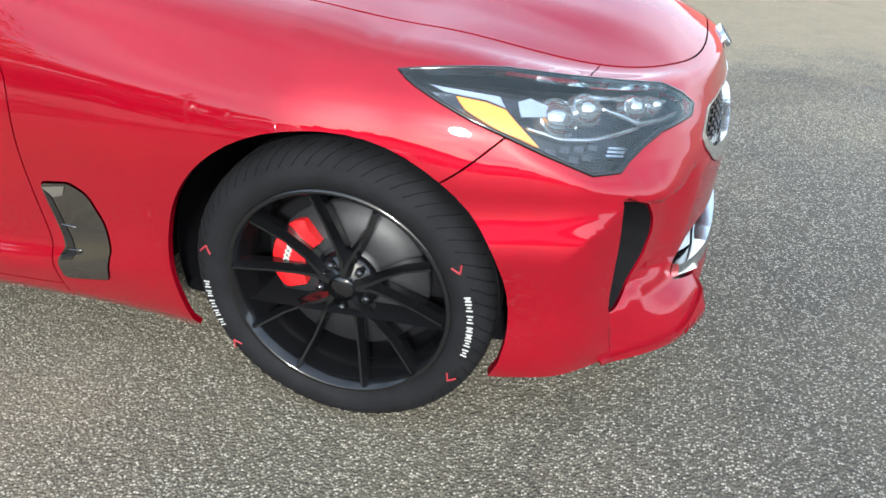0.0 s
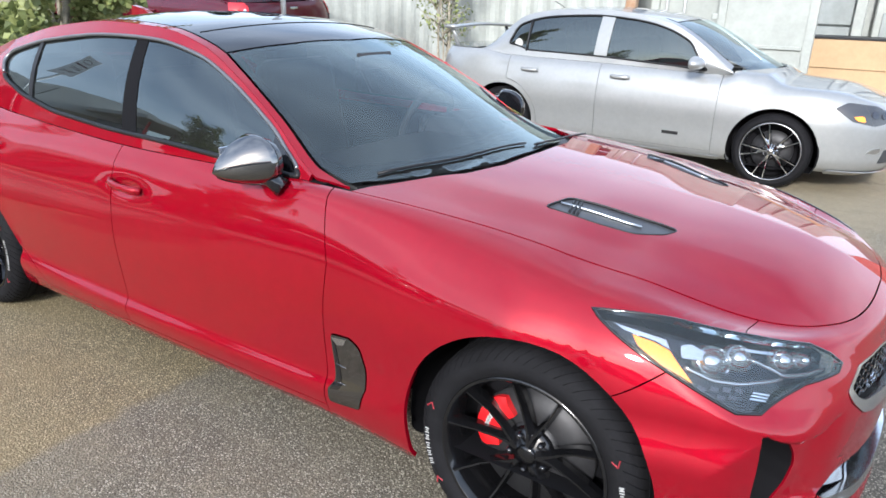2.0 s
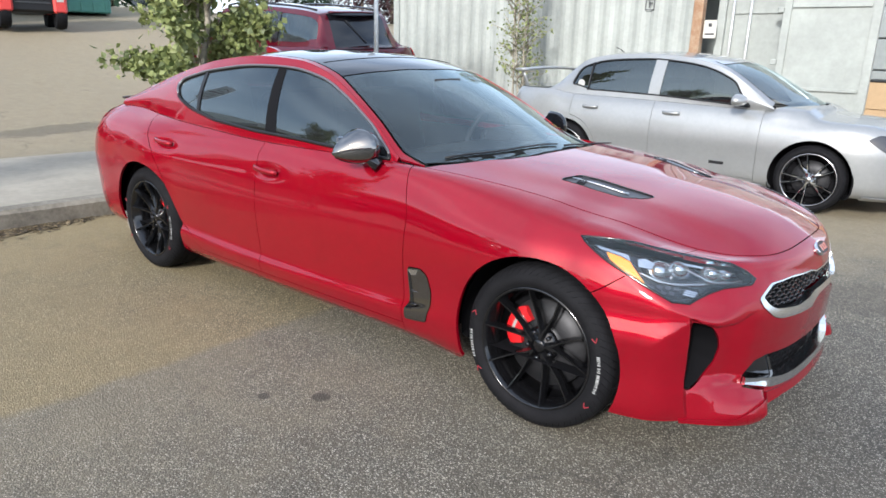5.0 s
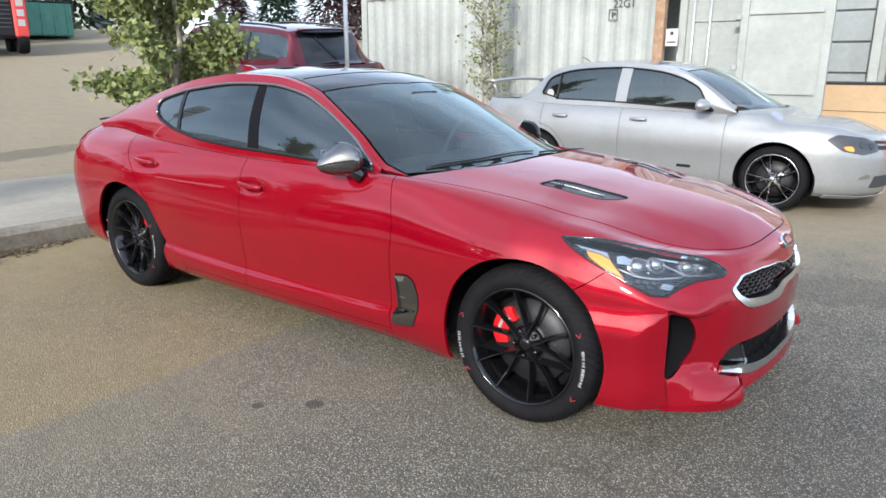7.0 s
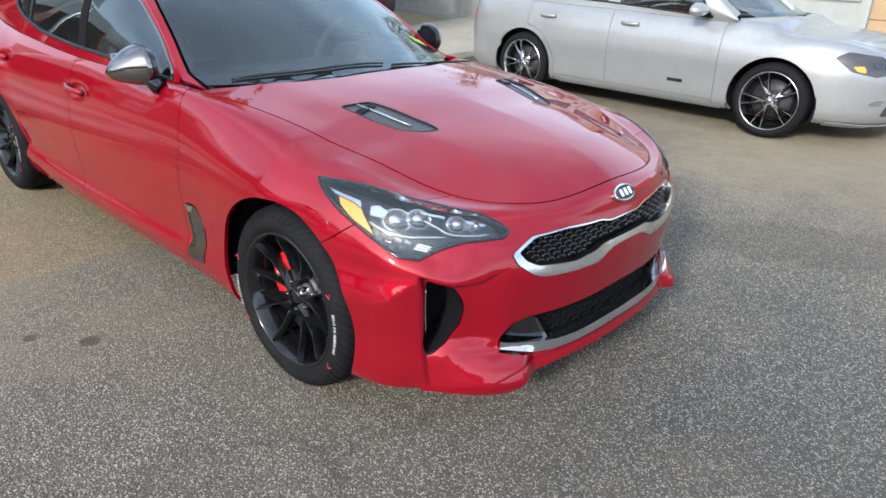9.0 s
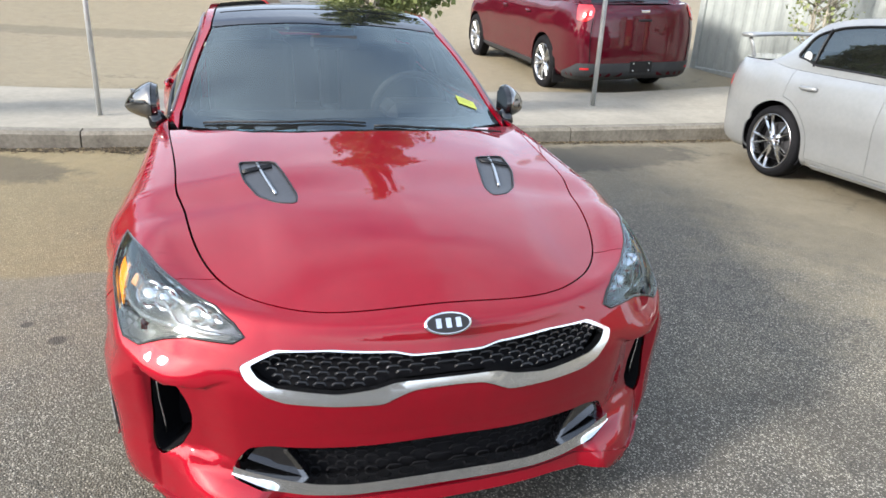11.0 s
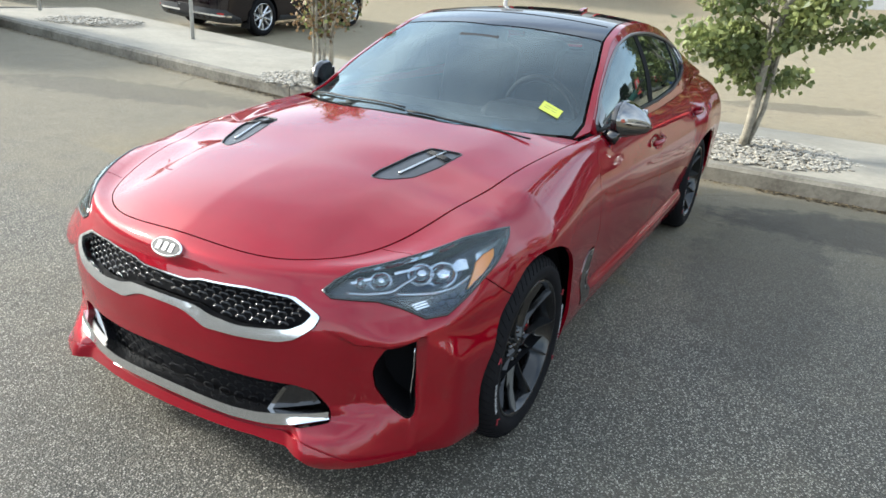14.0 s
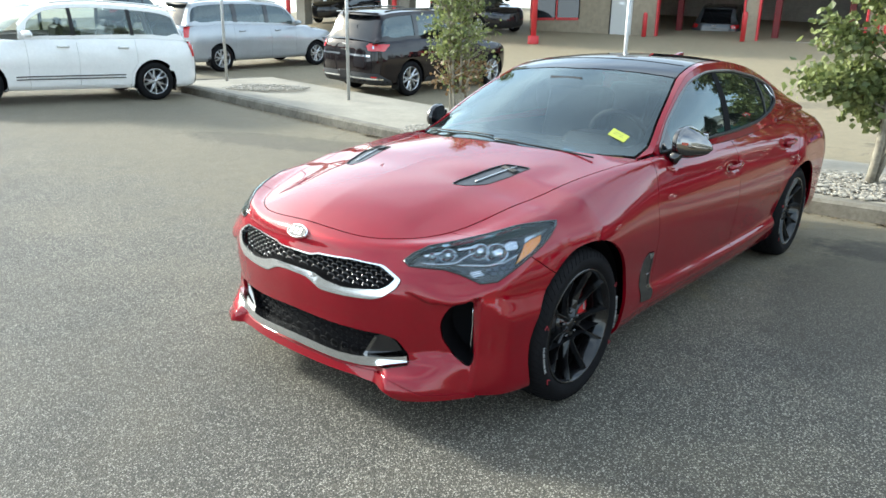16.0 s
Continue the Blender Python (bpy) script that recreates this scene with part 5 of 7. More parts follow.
# cowl and wipers
cowl = [(-.40, 0), (-.415, .25), (-.47, .46), (-.66, .70), (-.74, .66), (-.66, .52), (-.56, .40), (-.50, .25), (-.48, 0)]
part("cowl", panel(red_hood, full(cowl), gap=0, cell=.05, depth=0, lift=-.022), M_BLACK, red, "black cowl under the screen")
for pts in ([(-.50, .60, .985), (-.49, .35, 1.0), (-.475, .05, .995)], [(-.50, .02, 1.0), (-.56, -.30, 1.0), (-.70, -.60, .985)]):
    p = spline(range(3), pts)(np.linspace(0, 2, 14))
    p[:, 2] = roof_height(np.minimum(p[:, 0], -.47), p[:, 1]) + .006
    part("wiper", tube(p, np.linspace(.004, .0055, 14), 6, flat=1.0), M_BLACK, red, "black windscreen wiper")
# yellow slip on the screen
q = red_roof.at(np.array([-.86, -.86, -.80, -.80]), np.array([.505, .595, .595, .505])) + (.001, 0, .002)
slip = part("windscreen_sticker", (q, [(0, 1, 2, 3)]), M_YELLOW, red, "yellow paper slip on the glass")
out_ = np.cross(q[1] - q[0], q[3] - q[0])
out_ = out_ / np.linalg.norm(out_)
out_ = out_ * (1 if out_[2] > 0 else -1) * .0012
for a0, a1, b0, b1 in ((.15, .75, .28, .36), (.15, .45, .52, .60), (.52, .80, .52, .60)):
    print_q = np.array([q[0] + (q[1] - q[0]) * a + (q[3] - q[0]) * b + out_ for a, b in ((a0, b0), (a1, b0), (a1, b1), (a0, b1))])
    part("sticker_print", (print_q, [(0, 1, 2, 3)]), M_SLIPINK, slip)
slip = red_cabin.at(np.array([-2.70, -2.735, -2.785, -2.75]), np.array([.315, .315, .225, .225])) + (0, .003, 0)
part("window_tag", (slip, [(0, 1, 2, 3)]), M_PAPER, red, "small white paper tag")
# inner body and cabin
part("engine_bay", block((.95, 1.0, .48), (.10, 0, .44)), M_DARK, red)
part("floor_pan", join(block((3.0, 1.05, .50), (-2.0, 0, .42)), block((1.7, 1.6, .5), (-1.46, 0, .42))), M_DARK, red, "dark underbody")
part("boot_floor", block((.5, 1.3, .5), (-3.55, 0, .5)), M_DARK, red)
part("rear_bulkhead", block((.08, 1.25, .55), (-3.0, 0, .85)), M_DARK, red)
for sg in (1, -1):
    part("door_card", block((2.5, .04, .34), (-2.05, .715 * sg, .76)), M_DARK, red)
part("dashboard", join(block((.42, 1.36, .20), (-.92, 0, .84), chamfer=.06), block((.26, .34, .10), (-.98, .36, .95), chamfer=.04)), M_SEAT, red, "black dashboard")
for cx, cy in ((-1.75, .37), (-1.75, -.37), (-2.62, .36), (-2.62, -.36)):
    st = part("seat", join(block((.50, .50, .16), (cx + .06, cy, .62), chamfer=.06)), M_SEAT, red, "black leather seat")
    part("backrest", box((.15, .48, .56), (cx - .22, cy, .90), .06, Matrix.Rotation(radians(-14), 4, "Y"), 3), M_SEAT, st)
    part("headrest", box((.09, .25, .16), (cx - .33, cy, 1.19), .04, Matrix.Rotation(radians(-10), 4, "Y"), 3), M_SEAT, st)
sw = [(-1.19 + .055 * math.sin(t), .37 + .18 * math.cos(t), .93 + .17 * math.sin(t)) for t in np.linspace(0, 2 * math.pi, 36, endpoint=False)]
wh = part("steering_wheel", tube(sw, .016, 8, closed=True), M_SEAT, red, "black steering wheel")
part("wheel_boss", box((.06, .13, .11), (-1.18, .37, .925), .03), M_SEAT, wh)
part("inner_mirror", box((.03, .23, .065), (-1.20, 0, 1.235), .02), M_SEAT, red)
for x, sd in ((0, 1), (0, -1), (-2.905, 1), (-2.905, -1)):
    wheel(red, (x - .012, .890 * sd if x < -1 else .876 * sd, .328), sd, R=.328, caliper=158 if x > -1 else 30, marks=True, spin=64 if sd < 0 else 40, split=16.5, rim=.244, fat=.92)
# ---- other vehicles: one form language, own proportions ----
def vehicle(name, m, paint_mat, label, category="car", fo=.93, wb=2.62, ro=1.0, hw=.86, sill=.19, zn=.70, zc=.97, belt=(.93, .98), tail_top=1.0, roof=1.45,
            cowl=-.42, header=-1.05, peak=-1.8, back=-2.75, foot=-3.3, rail=.60, pillars=(), doors=(), dlo=None, R=.32, rim=.225, wheel_mat=None, spoke_mat=None, spokes=5, split=14,
            cell=.07, nose_n=2.6, tail_n=3.2, lower=None, glass_mat=None, screen_mat=None, roof_mat=None, mirror_mat=None, arch_r=None, detail=True, fall=.09, fat=1.9, fx=0.0):
    car = thing(name, m, label, category)
    fy = np.array((.90, .955, .975, .985, 1, .985, .955, .92, .875))
    fz = np.array((0, .06, .16, .34, .54, .71, .85, .94, 1))
    st = (0, -.75, -wb * .6, -wb, -wb - .3 * ro)
    tops = (zc - .10 * (zc - zn) / .27, belt[0], (belt[0] + belt[1]) / 2, belt[1], tail_top)
    Y = [hw * fy * (.99 if 0 < i < 3 else 1.0) for i in range(5)]
    Y[0] = hw * np.array((.90, .955, .985, .995, 1, .985, .94, .86, .74))
    Z = [sill + (t - sill) * fz for t in tops]
    nose_f = (fo * np.array((.86, .95, .99, 1, .99, .965, .93, .87, .78)), sill - .02 + (zn - sill + .02) * np.array((0, .06, .2, .42, .6, .76, .88, .95, 1)), np.full(9, nose_n))
    rr = ro * .7
    tail_f = (rr * np.array((.88, .97, 1, 1, .99, .97, .95, .92, .88)), sill + .03 + (tail_top - sill - .03) * fz, np.full(9, tail_n))
    hm = spline((fo * .8, fo * .45, 0, cowl, cowl - .5), (zn - .01, zn + .6 * (zc - zn) * .8, zc - .075, zc, zc + .02))
    hood_fn = lambda x, y: hm(x) - fall * np.asarray(y) ** 2
    shell = body_shell(st, Y, Z, nose_f, tail_f, crown=hood_fn, crown_x=(-.55 + fx, -.72 + fx))
    T, E0, E1 = shell.top, shell.x0 + shell.span, shell.x1 - shell.span
    rm = spline((cowl + .12, cowl, header, (header + peak) / 2, peak, (peak + back) / 2, back, foot, foot - .3),
                (zc - .05, zc + .005, roof - .075, roof - .02, roof, roof - .012, roof - .07, tail_top + .02, tail_top - .05))
    bow = spline((cowl, header, peak, back, foot), (.55, .25, 0, -.1, -.15))
    rf = lambda x, y: rm(np.asarray(x) + bow(x) * np.asarray(y) ** 2) - .09 * np.asarray(y) ** 2
    rail_f = spline((-.62 + fx, header, peak, back, foot), (hw * .86, rail + .06, rail, rail - .02, rail + .06))
    roof_s = Surface(lambda x, y: np.stack([*np.broadcast_arrays(x, y), rf(x, y)], -1), (foot - .3, cowl + .1, -.8, .8))
    hood_s = Surface(lambda x, y: np.stack([*np.broadcast_arrays(x, y), hood_fn(x, y)], -1), (-.9, fo, -.8, .8))

    def side_fn(x, w):
        x, w = np.broadcast_arrays(np.asarray(x, float), np.asarray(w, float))
        t = w / .42
        ye, ze = shell.edge(x)
        yr = rail_f(x)
        return np.stack([x, ye + (yr - ye) * t + .025 * np.sin(np.pi * np.clip(t, 0, 1)), ze + (rf(x, yr) - ze) * t], -1)

    cab = Surface(side_fn, (foot, -.62 + fx, 0, .42))
    mid = (-wb / 2, 0, .5)
    ra = arch_r or R + .045

    def arch_pts(cx, a0, a1):
        a = np.radians(np.linspace(a0, a1, 24))
        return [tuple(p) for p in shell.find(np.stack([cx + ra * np.cos(a), 0 * a, R + ra * np.sin(a)], 1), (1, 0, 1))]

    fa, ba = arch_pts(0, -24, 204), arch_pts(-wb, -24, 204)
    dl = [-.70 + fx] + list(doors)

    def door_arc(b):
        """The door's rear lower edge, round the wheel arch."""
        r = ra + .05
        a = np.radians(np.linspace(math.degrees(math.acos(max(-1, min(1, (b + wb) / r)))), -8, 12))
        return [tuple(p) for p in shell.find(np.stack([-wb + r * np.cos(a), 0 * a, R + r * np.sin(a)], 1), (1, 0, 1))] + [(-wb + ra + .07, .09)]

    gm, sm = glass_mat or M_TINT, screen_mat or M_SCREEN
    d0 = dlo or (-.72, foot + .35)
    win = [(d0[0] - .10, .05), (d0[0] - .6, .045), (d0[1] + .25, .06), (d0[1], .14), (d0[1] + .06, .33), (d0[1] + .3, .36), (peak, .372), (header - .2, .37), (header + .18, .35)]
    win = rounded(win, .05)
    for sg, mir in ((1, False), (-1, True)):
        kw = dict(mirror=mir, cell=cell, centre=mid, fine=.04)
        part("front_fender", panel(shell, [(E0 + .002, T), (dl[0], T), (dl[0], 0), (-.42, 0)] + fa[::-1] + [(E0 + .002, 0)], **kw), paint_mat, car)
        for a, b in zip(dl, dl[1:]):
            low = [(b, .09)] if b > -wb + ra + .08 else door_arc(b)
            dr = part("door", panel(shell, [(a, T), (b, T)] + low + [(a, .09)], **kw), paint_mat, car)
            hx = b + .22 if b > -wb + .1 else b + .26
            hp = shell.find([(hx, 0, sill + (belt[0] - sill) * .88)], (1, 0, 1))[0]
            c = shell.at(*hp)
            part("door_handle", tube([(c[0] - .09 + .18 * t, c[1] + .012 + .02 * math.sin(math.pi * t), c[2]) for t in np.linspace(0, 1, 7)], .019, 8, mirror=mir), paint_mat if mirror_mat is None else mirror_mat, dr)
        part("sill", panel(shell, [(dl[0], .09), (dl[0], 0), (-wb + ra + .03, 0), (-wb + ra + .07, .09)], **kw), lower or paint_mat, car)
        last = dl[-1]
        q = [(last, T)] + ([(last, .09), (-wb + ra + .07, .09)] if last > -wb + ra + .08 else door_arc(last))
        part("rear_quarter", panel(shell, q + [(-wb + ra + .03, 0)] + ba + [(E1 - .002, 0), (E1 - .002, T)], **kw), paint_mat, car)
        part("cabin_side", panel(cab, [(x, 0) for x in np.linspace(-.62 + fx, foot + .02, 20)] + [(x, .42) for x in np.linspace(foot + .02, -.62 + fx, 20)], [win], gap=.001, **kw), paint_mat, car)
        part("side_glass", panel(cab, win, gap=-.004, depth=0, lift=-.008, mirror=mir, cell=.15, centre=mid, fine=.05), gm, car, "dark side window glass")
        for px, wide, mt in pillars:
            part("pillar", panel(cab, [(px, .04), (px - wide, .04), (px - wide + .02, .375), (px + .02, .375)], gap=0, depth=.006, lift=.002, **{k: v for k, v in kw.items()}), mt, car)
        if detail:
            lp = spread(win, .05, True)
            part("window_seal", tube(cab.at(lp[:, 0], lp[:, 1]), .009, 5, closed=True, mirror=mir), M_BLACK, car)
        rl = [(x, float(rail_f(x))) for x in np.linspace(-.64 + fx, foot + .02, 30)]
        inner = [(x, y - .07 - .05 * (x < header - .1)) for x, y in rl]
        part("roof_rail", panel(roof_s, rl + inner[::-1], gap=0, **kw), roof_mat or paint_mat, car)
        # mirror
        bm = bmesh.new()
        bmesh.ops.create_uvsphere(bm, u_segments=16, v_segments=10, radius=1)
        for v in bm.verts:
            x, y, z = v.co
            v.co = (-.72 + x * (.10 if x > 0 else .04), (hw + .08 + y * .13) * sg, belt[0] + .085 + z * (.068 if z > 0 else .05))
        for f in bm.faces:
            f.smooth = True
        part("door_mirror", bm, mirror_mat or paint_mat, car)
        for cx in (0, -wb):
            v, f = revolve([(.05, -.30), (ra + .015, -.30), (ra + .015, -.02), (ra + .002, -.012)], 28)
            v = v * (1, sg, 1) + (cx, (hw - .02) * sg, R)
            v[:, 2] = np.maximum(v[:, 2], sill - .01)
            part("wheel_well", (v, f), M_DARK, car)
            wheel(car, (cx, (hw - .012) * sg, R), sg, R=R, rim=rim, width=.20, spokes=spokes, split=split, mat=wheel_mat or M_GALV, spoke_mat=spoke_mat, dish=.03, fat=fat, spin=20, tyre_n=48)
    he = shell.at(np.linspace(-.62 + fx, E0, 40), np.full(40, T))[:, :2]
    cw = [(cowl - .10, -hw * .62), (cowl + .02, -.3), (cowl + .05, 0), (cowl + .02, .3), (cowl - .10, hw * .62)]
    part("hood", panel(hood_s, [tuple(p) for p in he] + [(x, -y) for x, y in he[:-1][::-1]] + cw, cell=cell, centre=mid, fine=.04), paint_mat, car)
    part("cowl", panel(hood_s, [(cowl + .08, y) for y in np.linspace(-hw * .75, hw * .75, 9)] + [(cowl - .22, y) for y in np.linspace(hw * .8, -hw * .8, 9)], cell=.1, depth=0, lift=-.02, centre=mid), M_BLACK, car)
    edge = lambda x: float(rail_f(x)) - .085
    sl = [(cowl + .03, 0), (cowl + .0, .3), (cowl - .14, hw * .66), (-.72 + fx, edge(-.72 + fx))] + [(x, edge(x)) for x in np.linspace(-.8 + fx, header, 6)] + [(header + .06, .3), (header + .09, 0)]
    full_ = lambda pts: pts + [(x, -y) for x, y in pts[1:-1][::-1]]
    w = part("windscreen", panel(roof_s, full_(sl), cell=.12, depth=0, lift=-.004, centre=mid, fine=.06), sm, car, "windscreen")
    w.visible_shadow = False
    rl_ = [(header + .085, 0), (header + .055, .3)] + [(x, edge(x) - (.03 if x < header - .1 else 0)) for x in np.linspace(header - .01, back, 8)] + [(back - .03, .3), (back - .04, 0)]
    part("roof", panel(roof_s, full_(rl_), cell=.12, depth=.0, centre=mid, fine=.06), roof_mat or paint_mat, car)
    bl = [(back - .05, 0), (back - .04, .3)] + [(x, edge(x) - .03) for x in np.linspace(back - .01, foot + .06, 5)] + [(foot + .02, .3), (foot + .0, 0)]
    part("rear_window", panel(roof_s, full_(bl), cell=.12, depth=0, centre=mid, fine=.06), M_ROOFGLASS, car, "dark rear window")
    tl = [(foot - .005, 0), (foot + .015, .3), (foot + .055, float(rail_f(foot)) - .1), (foot + .02, float(rail_f(foot)) + .0)] + [(x, y) for x, y in shell.at(np.linspace(foot, E1, 20), np.full(20, T))[:, :2] if x < foot - .02] 
    deck = Surface(lambda x, y: np.stack([*np.broadcast_arrays(x, y), tail_top + .02 - .03 * np.asarray(y) ** 2 + 0 * np.asarray(x)], -1), (-6, 0, -1, 1))
    part("tail_deck", panel(deck, full_(tl), cell=.15, depth=.0, centre=mid, fine=.06), paint_mat, car)
    part("inner_body", join(block((wb - .75, hw * 1.7, .42), (-wb / 2, 0, .46)), block((wb + 1.0, hw * 1.25, .40), (-wb / 2, 0, .46)), block((.3, hw * 1.4, .2), (-.75, 0, .80))), M_DARK, car)
    for cx in (-1.35, -2.15):
        for cy in (-.36, .36):
            part("seat", join(block((.16, .46, .62), (cx - .2, cy, .88), chamfer=.05), block((.08, .24, .14), (cx - .22, cy, 1.24), chamfer=.03)), M_SEAT, car)
    car_s = shell
    return car, shell, nose_view(shell), hood_s, roof_s, cab


def patch(car, name, surf, pts, mat, lift=.004, mirror=False, label="", rnd=.02, parent=None, cell=.05):
    return part(name, panel(surf, rounded(pts, rnd), gap=0, cell=cell, depth=.006, lift=lift, mirror=mirror, centre=(-1.3, 0, .5)), mat, parent or car, label)


# silver sedan in the next bay
silver, s_shell, s_nose, s_hood, s_roof, s_cab = vehicle(
    "sedan_car", pose(-.247, 5.06, 0), M_SILVER, "dusty silver four-door sedan with dark tinted windows", fo=.92, wb=2.67, ro=.98, hw=.855, zn=.79, zc=.995, belt=(.93, .97), tail_top=1.01,
    roof=1.47, fx=.20, cowl=-.16, header=-1.0, peak=-1.75, back=-2.55, foot=-3.1, rail=.60, doors=(-1.63, -2.62), dlo=(-.53, -2.68), pillars=((-1.60, .13, M_SILVER),), R=.322, rim=.250, wheel_mat=M_STEELRIM, spoke_mat=M_CHROME, spokes=5, split=11, cell=.045, fat=1.15, screen_mat=M_PALESCREEN)
for mir in (False, True):
    hl = patch(silver, "headlight", s_shell, [(.30, .60), (.40, .665), (.68, .672), (.86, .61), (.84, .525), (.64, .475), (.44, .50)], M_SMOKELAMP, mirror=mir, label="smoked headlight with amber marker")
    patch(silver, "amber_marker", s_shell, [(.44, .545), (.53, .56), (.55, .505), (.48, .508)], M_AMBER, .010, mir, parent=hl)
    for cu in (.64, .75):
        patch(silver, "lamp_reflector", s_shell, [(cu + .035 * math.cos(t), .58 + .035 * math.sin(t)) for t in np.linspace(0, 6.28, 12, endpoint=False)], M_LAMPGREY, .010, mir, parent=hl, rnd=.005)
    patch(silver, "fog_lamp_recess", s_shell, [(.60, .215), (.74, .215), (.75, .265), (.63, .25)], M_SATIN, .003, mir)
    patch(silver, "side_skirt", s_shell, [(-.42, .0), (-2.2, .0), (-2.2, .05), (-.42, .05)], M_SILVER, .012, mir)
    patch(silver, "tail_lamp", s_shell, [(-3.42, .62), (-3.9, .62), (-3.9, .52), (-3.45, .52)], M_REDLENS, .004, mir, "red tail lamp")
    patch(silver, "door_badge", s_shell, [(-.80, .235), (-.95, .235), (-.95, .205), (-.80, .205)], M_BLACK, .004, mir, "small dark badge", .003)
    q = s_cab.at(np.full(6, -2.46), np.linspace(.05, .36, 6))
    part("quarter_bar", tube(q, .012, 4, mirror=mir), M_BLACK, silver)
st_ = s_cab.at(np.full(14, -2.555), np.full(14, .13)) + np.array([(.045 * math.cos(t), -.0, .045 * math.sin(t)) for t in np.linspace(0, 6.28, 14, endpoint=False)])
st_[:, 1] = -(st_[:, 1] + .006)
part("window_decal", (st_, [tuple(range(14))]), M_WHITEINK, silver, "round white window decal")
patch(silver, "upper_grille", s_nose, [(-.40, .655), (.40, .655), (.36, .545), (-.36, .545)], M_BLACK, .004, label="black upper grille")
patch(silver, "grille_bar", s_nose, [(-.38, .612), (.38, .612), (.38, .592), (-.38, .592)], M_SILVER, .012)
patch(silver, "grille_emblem", s_nose, [(-.07, .618), (.07, .618), (.07, .586), (-.07, .586)], M_BLACK, .018, label="plain dark emblem")
patch(silver, "front_skirt", s_nose, [(-.86, .0), (.86, .0), (.86, .055), (-.86, .055)], M_SILVER, .014)
patch(silver, "lower_grille", s_nose, [(-.40, .24), (.40, .24), (.44, .13), (-.44, .13)], M_CLAD, .004)
wing = part("rear_wing", tube([(-3.45, y, 1.20 + .03 * math.cos(y * 2)) for y in np.linspace(-.66, .66, 17)], .085, 10, flat=.26), M_SILVER, silver, "silver rear wing")
for sg in (-1, 1):
    part("wing_post", tube([(-3.38, .58 * sg, 1.0), (-3.42, .6 * sg, 1.12), (-3.45, .62 * sg, 1.2)], .025, 6, flat=.5), M_SILVER, wing)
part("aerial", tube([(-2.35, 0, 1.40), (-2.45, 0, 1.47), (-2.52, 0, 1.50)], .005, 5), M_BLACK, silver)

# dark red family car beyond the island
gz = lambda x, y: float(ground_z(x, y))


def on_slope(x, y, rz, wb):
    """A pose on the sloping yard for a vehicle whose front axle is at x, y."""
    c, s = math.cos(radians(rz)), math.sin(radians(rz))
    z0, z1 = gz(x, y), gz(x - wb * c, y - wb * s)
    zl, zr = gz(x - wb / 2 * c - .8 * s, y - wb / 2 * s + .8 * c), gz(x - wb / 2 * c + .8 * s, y - wb / 2 * s - .8 * c)
    return pose(x, y, z0, math.degrees(math.atan2(zl - zr, 1.6)), -math.degrees(math.atan2(z0 - z1, wb)), rz)


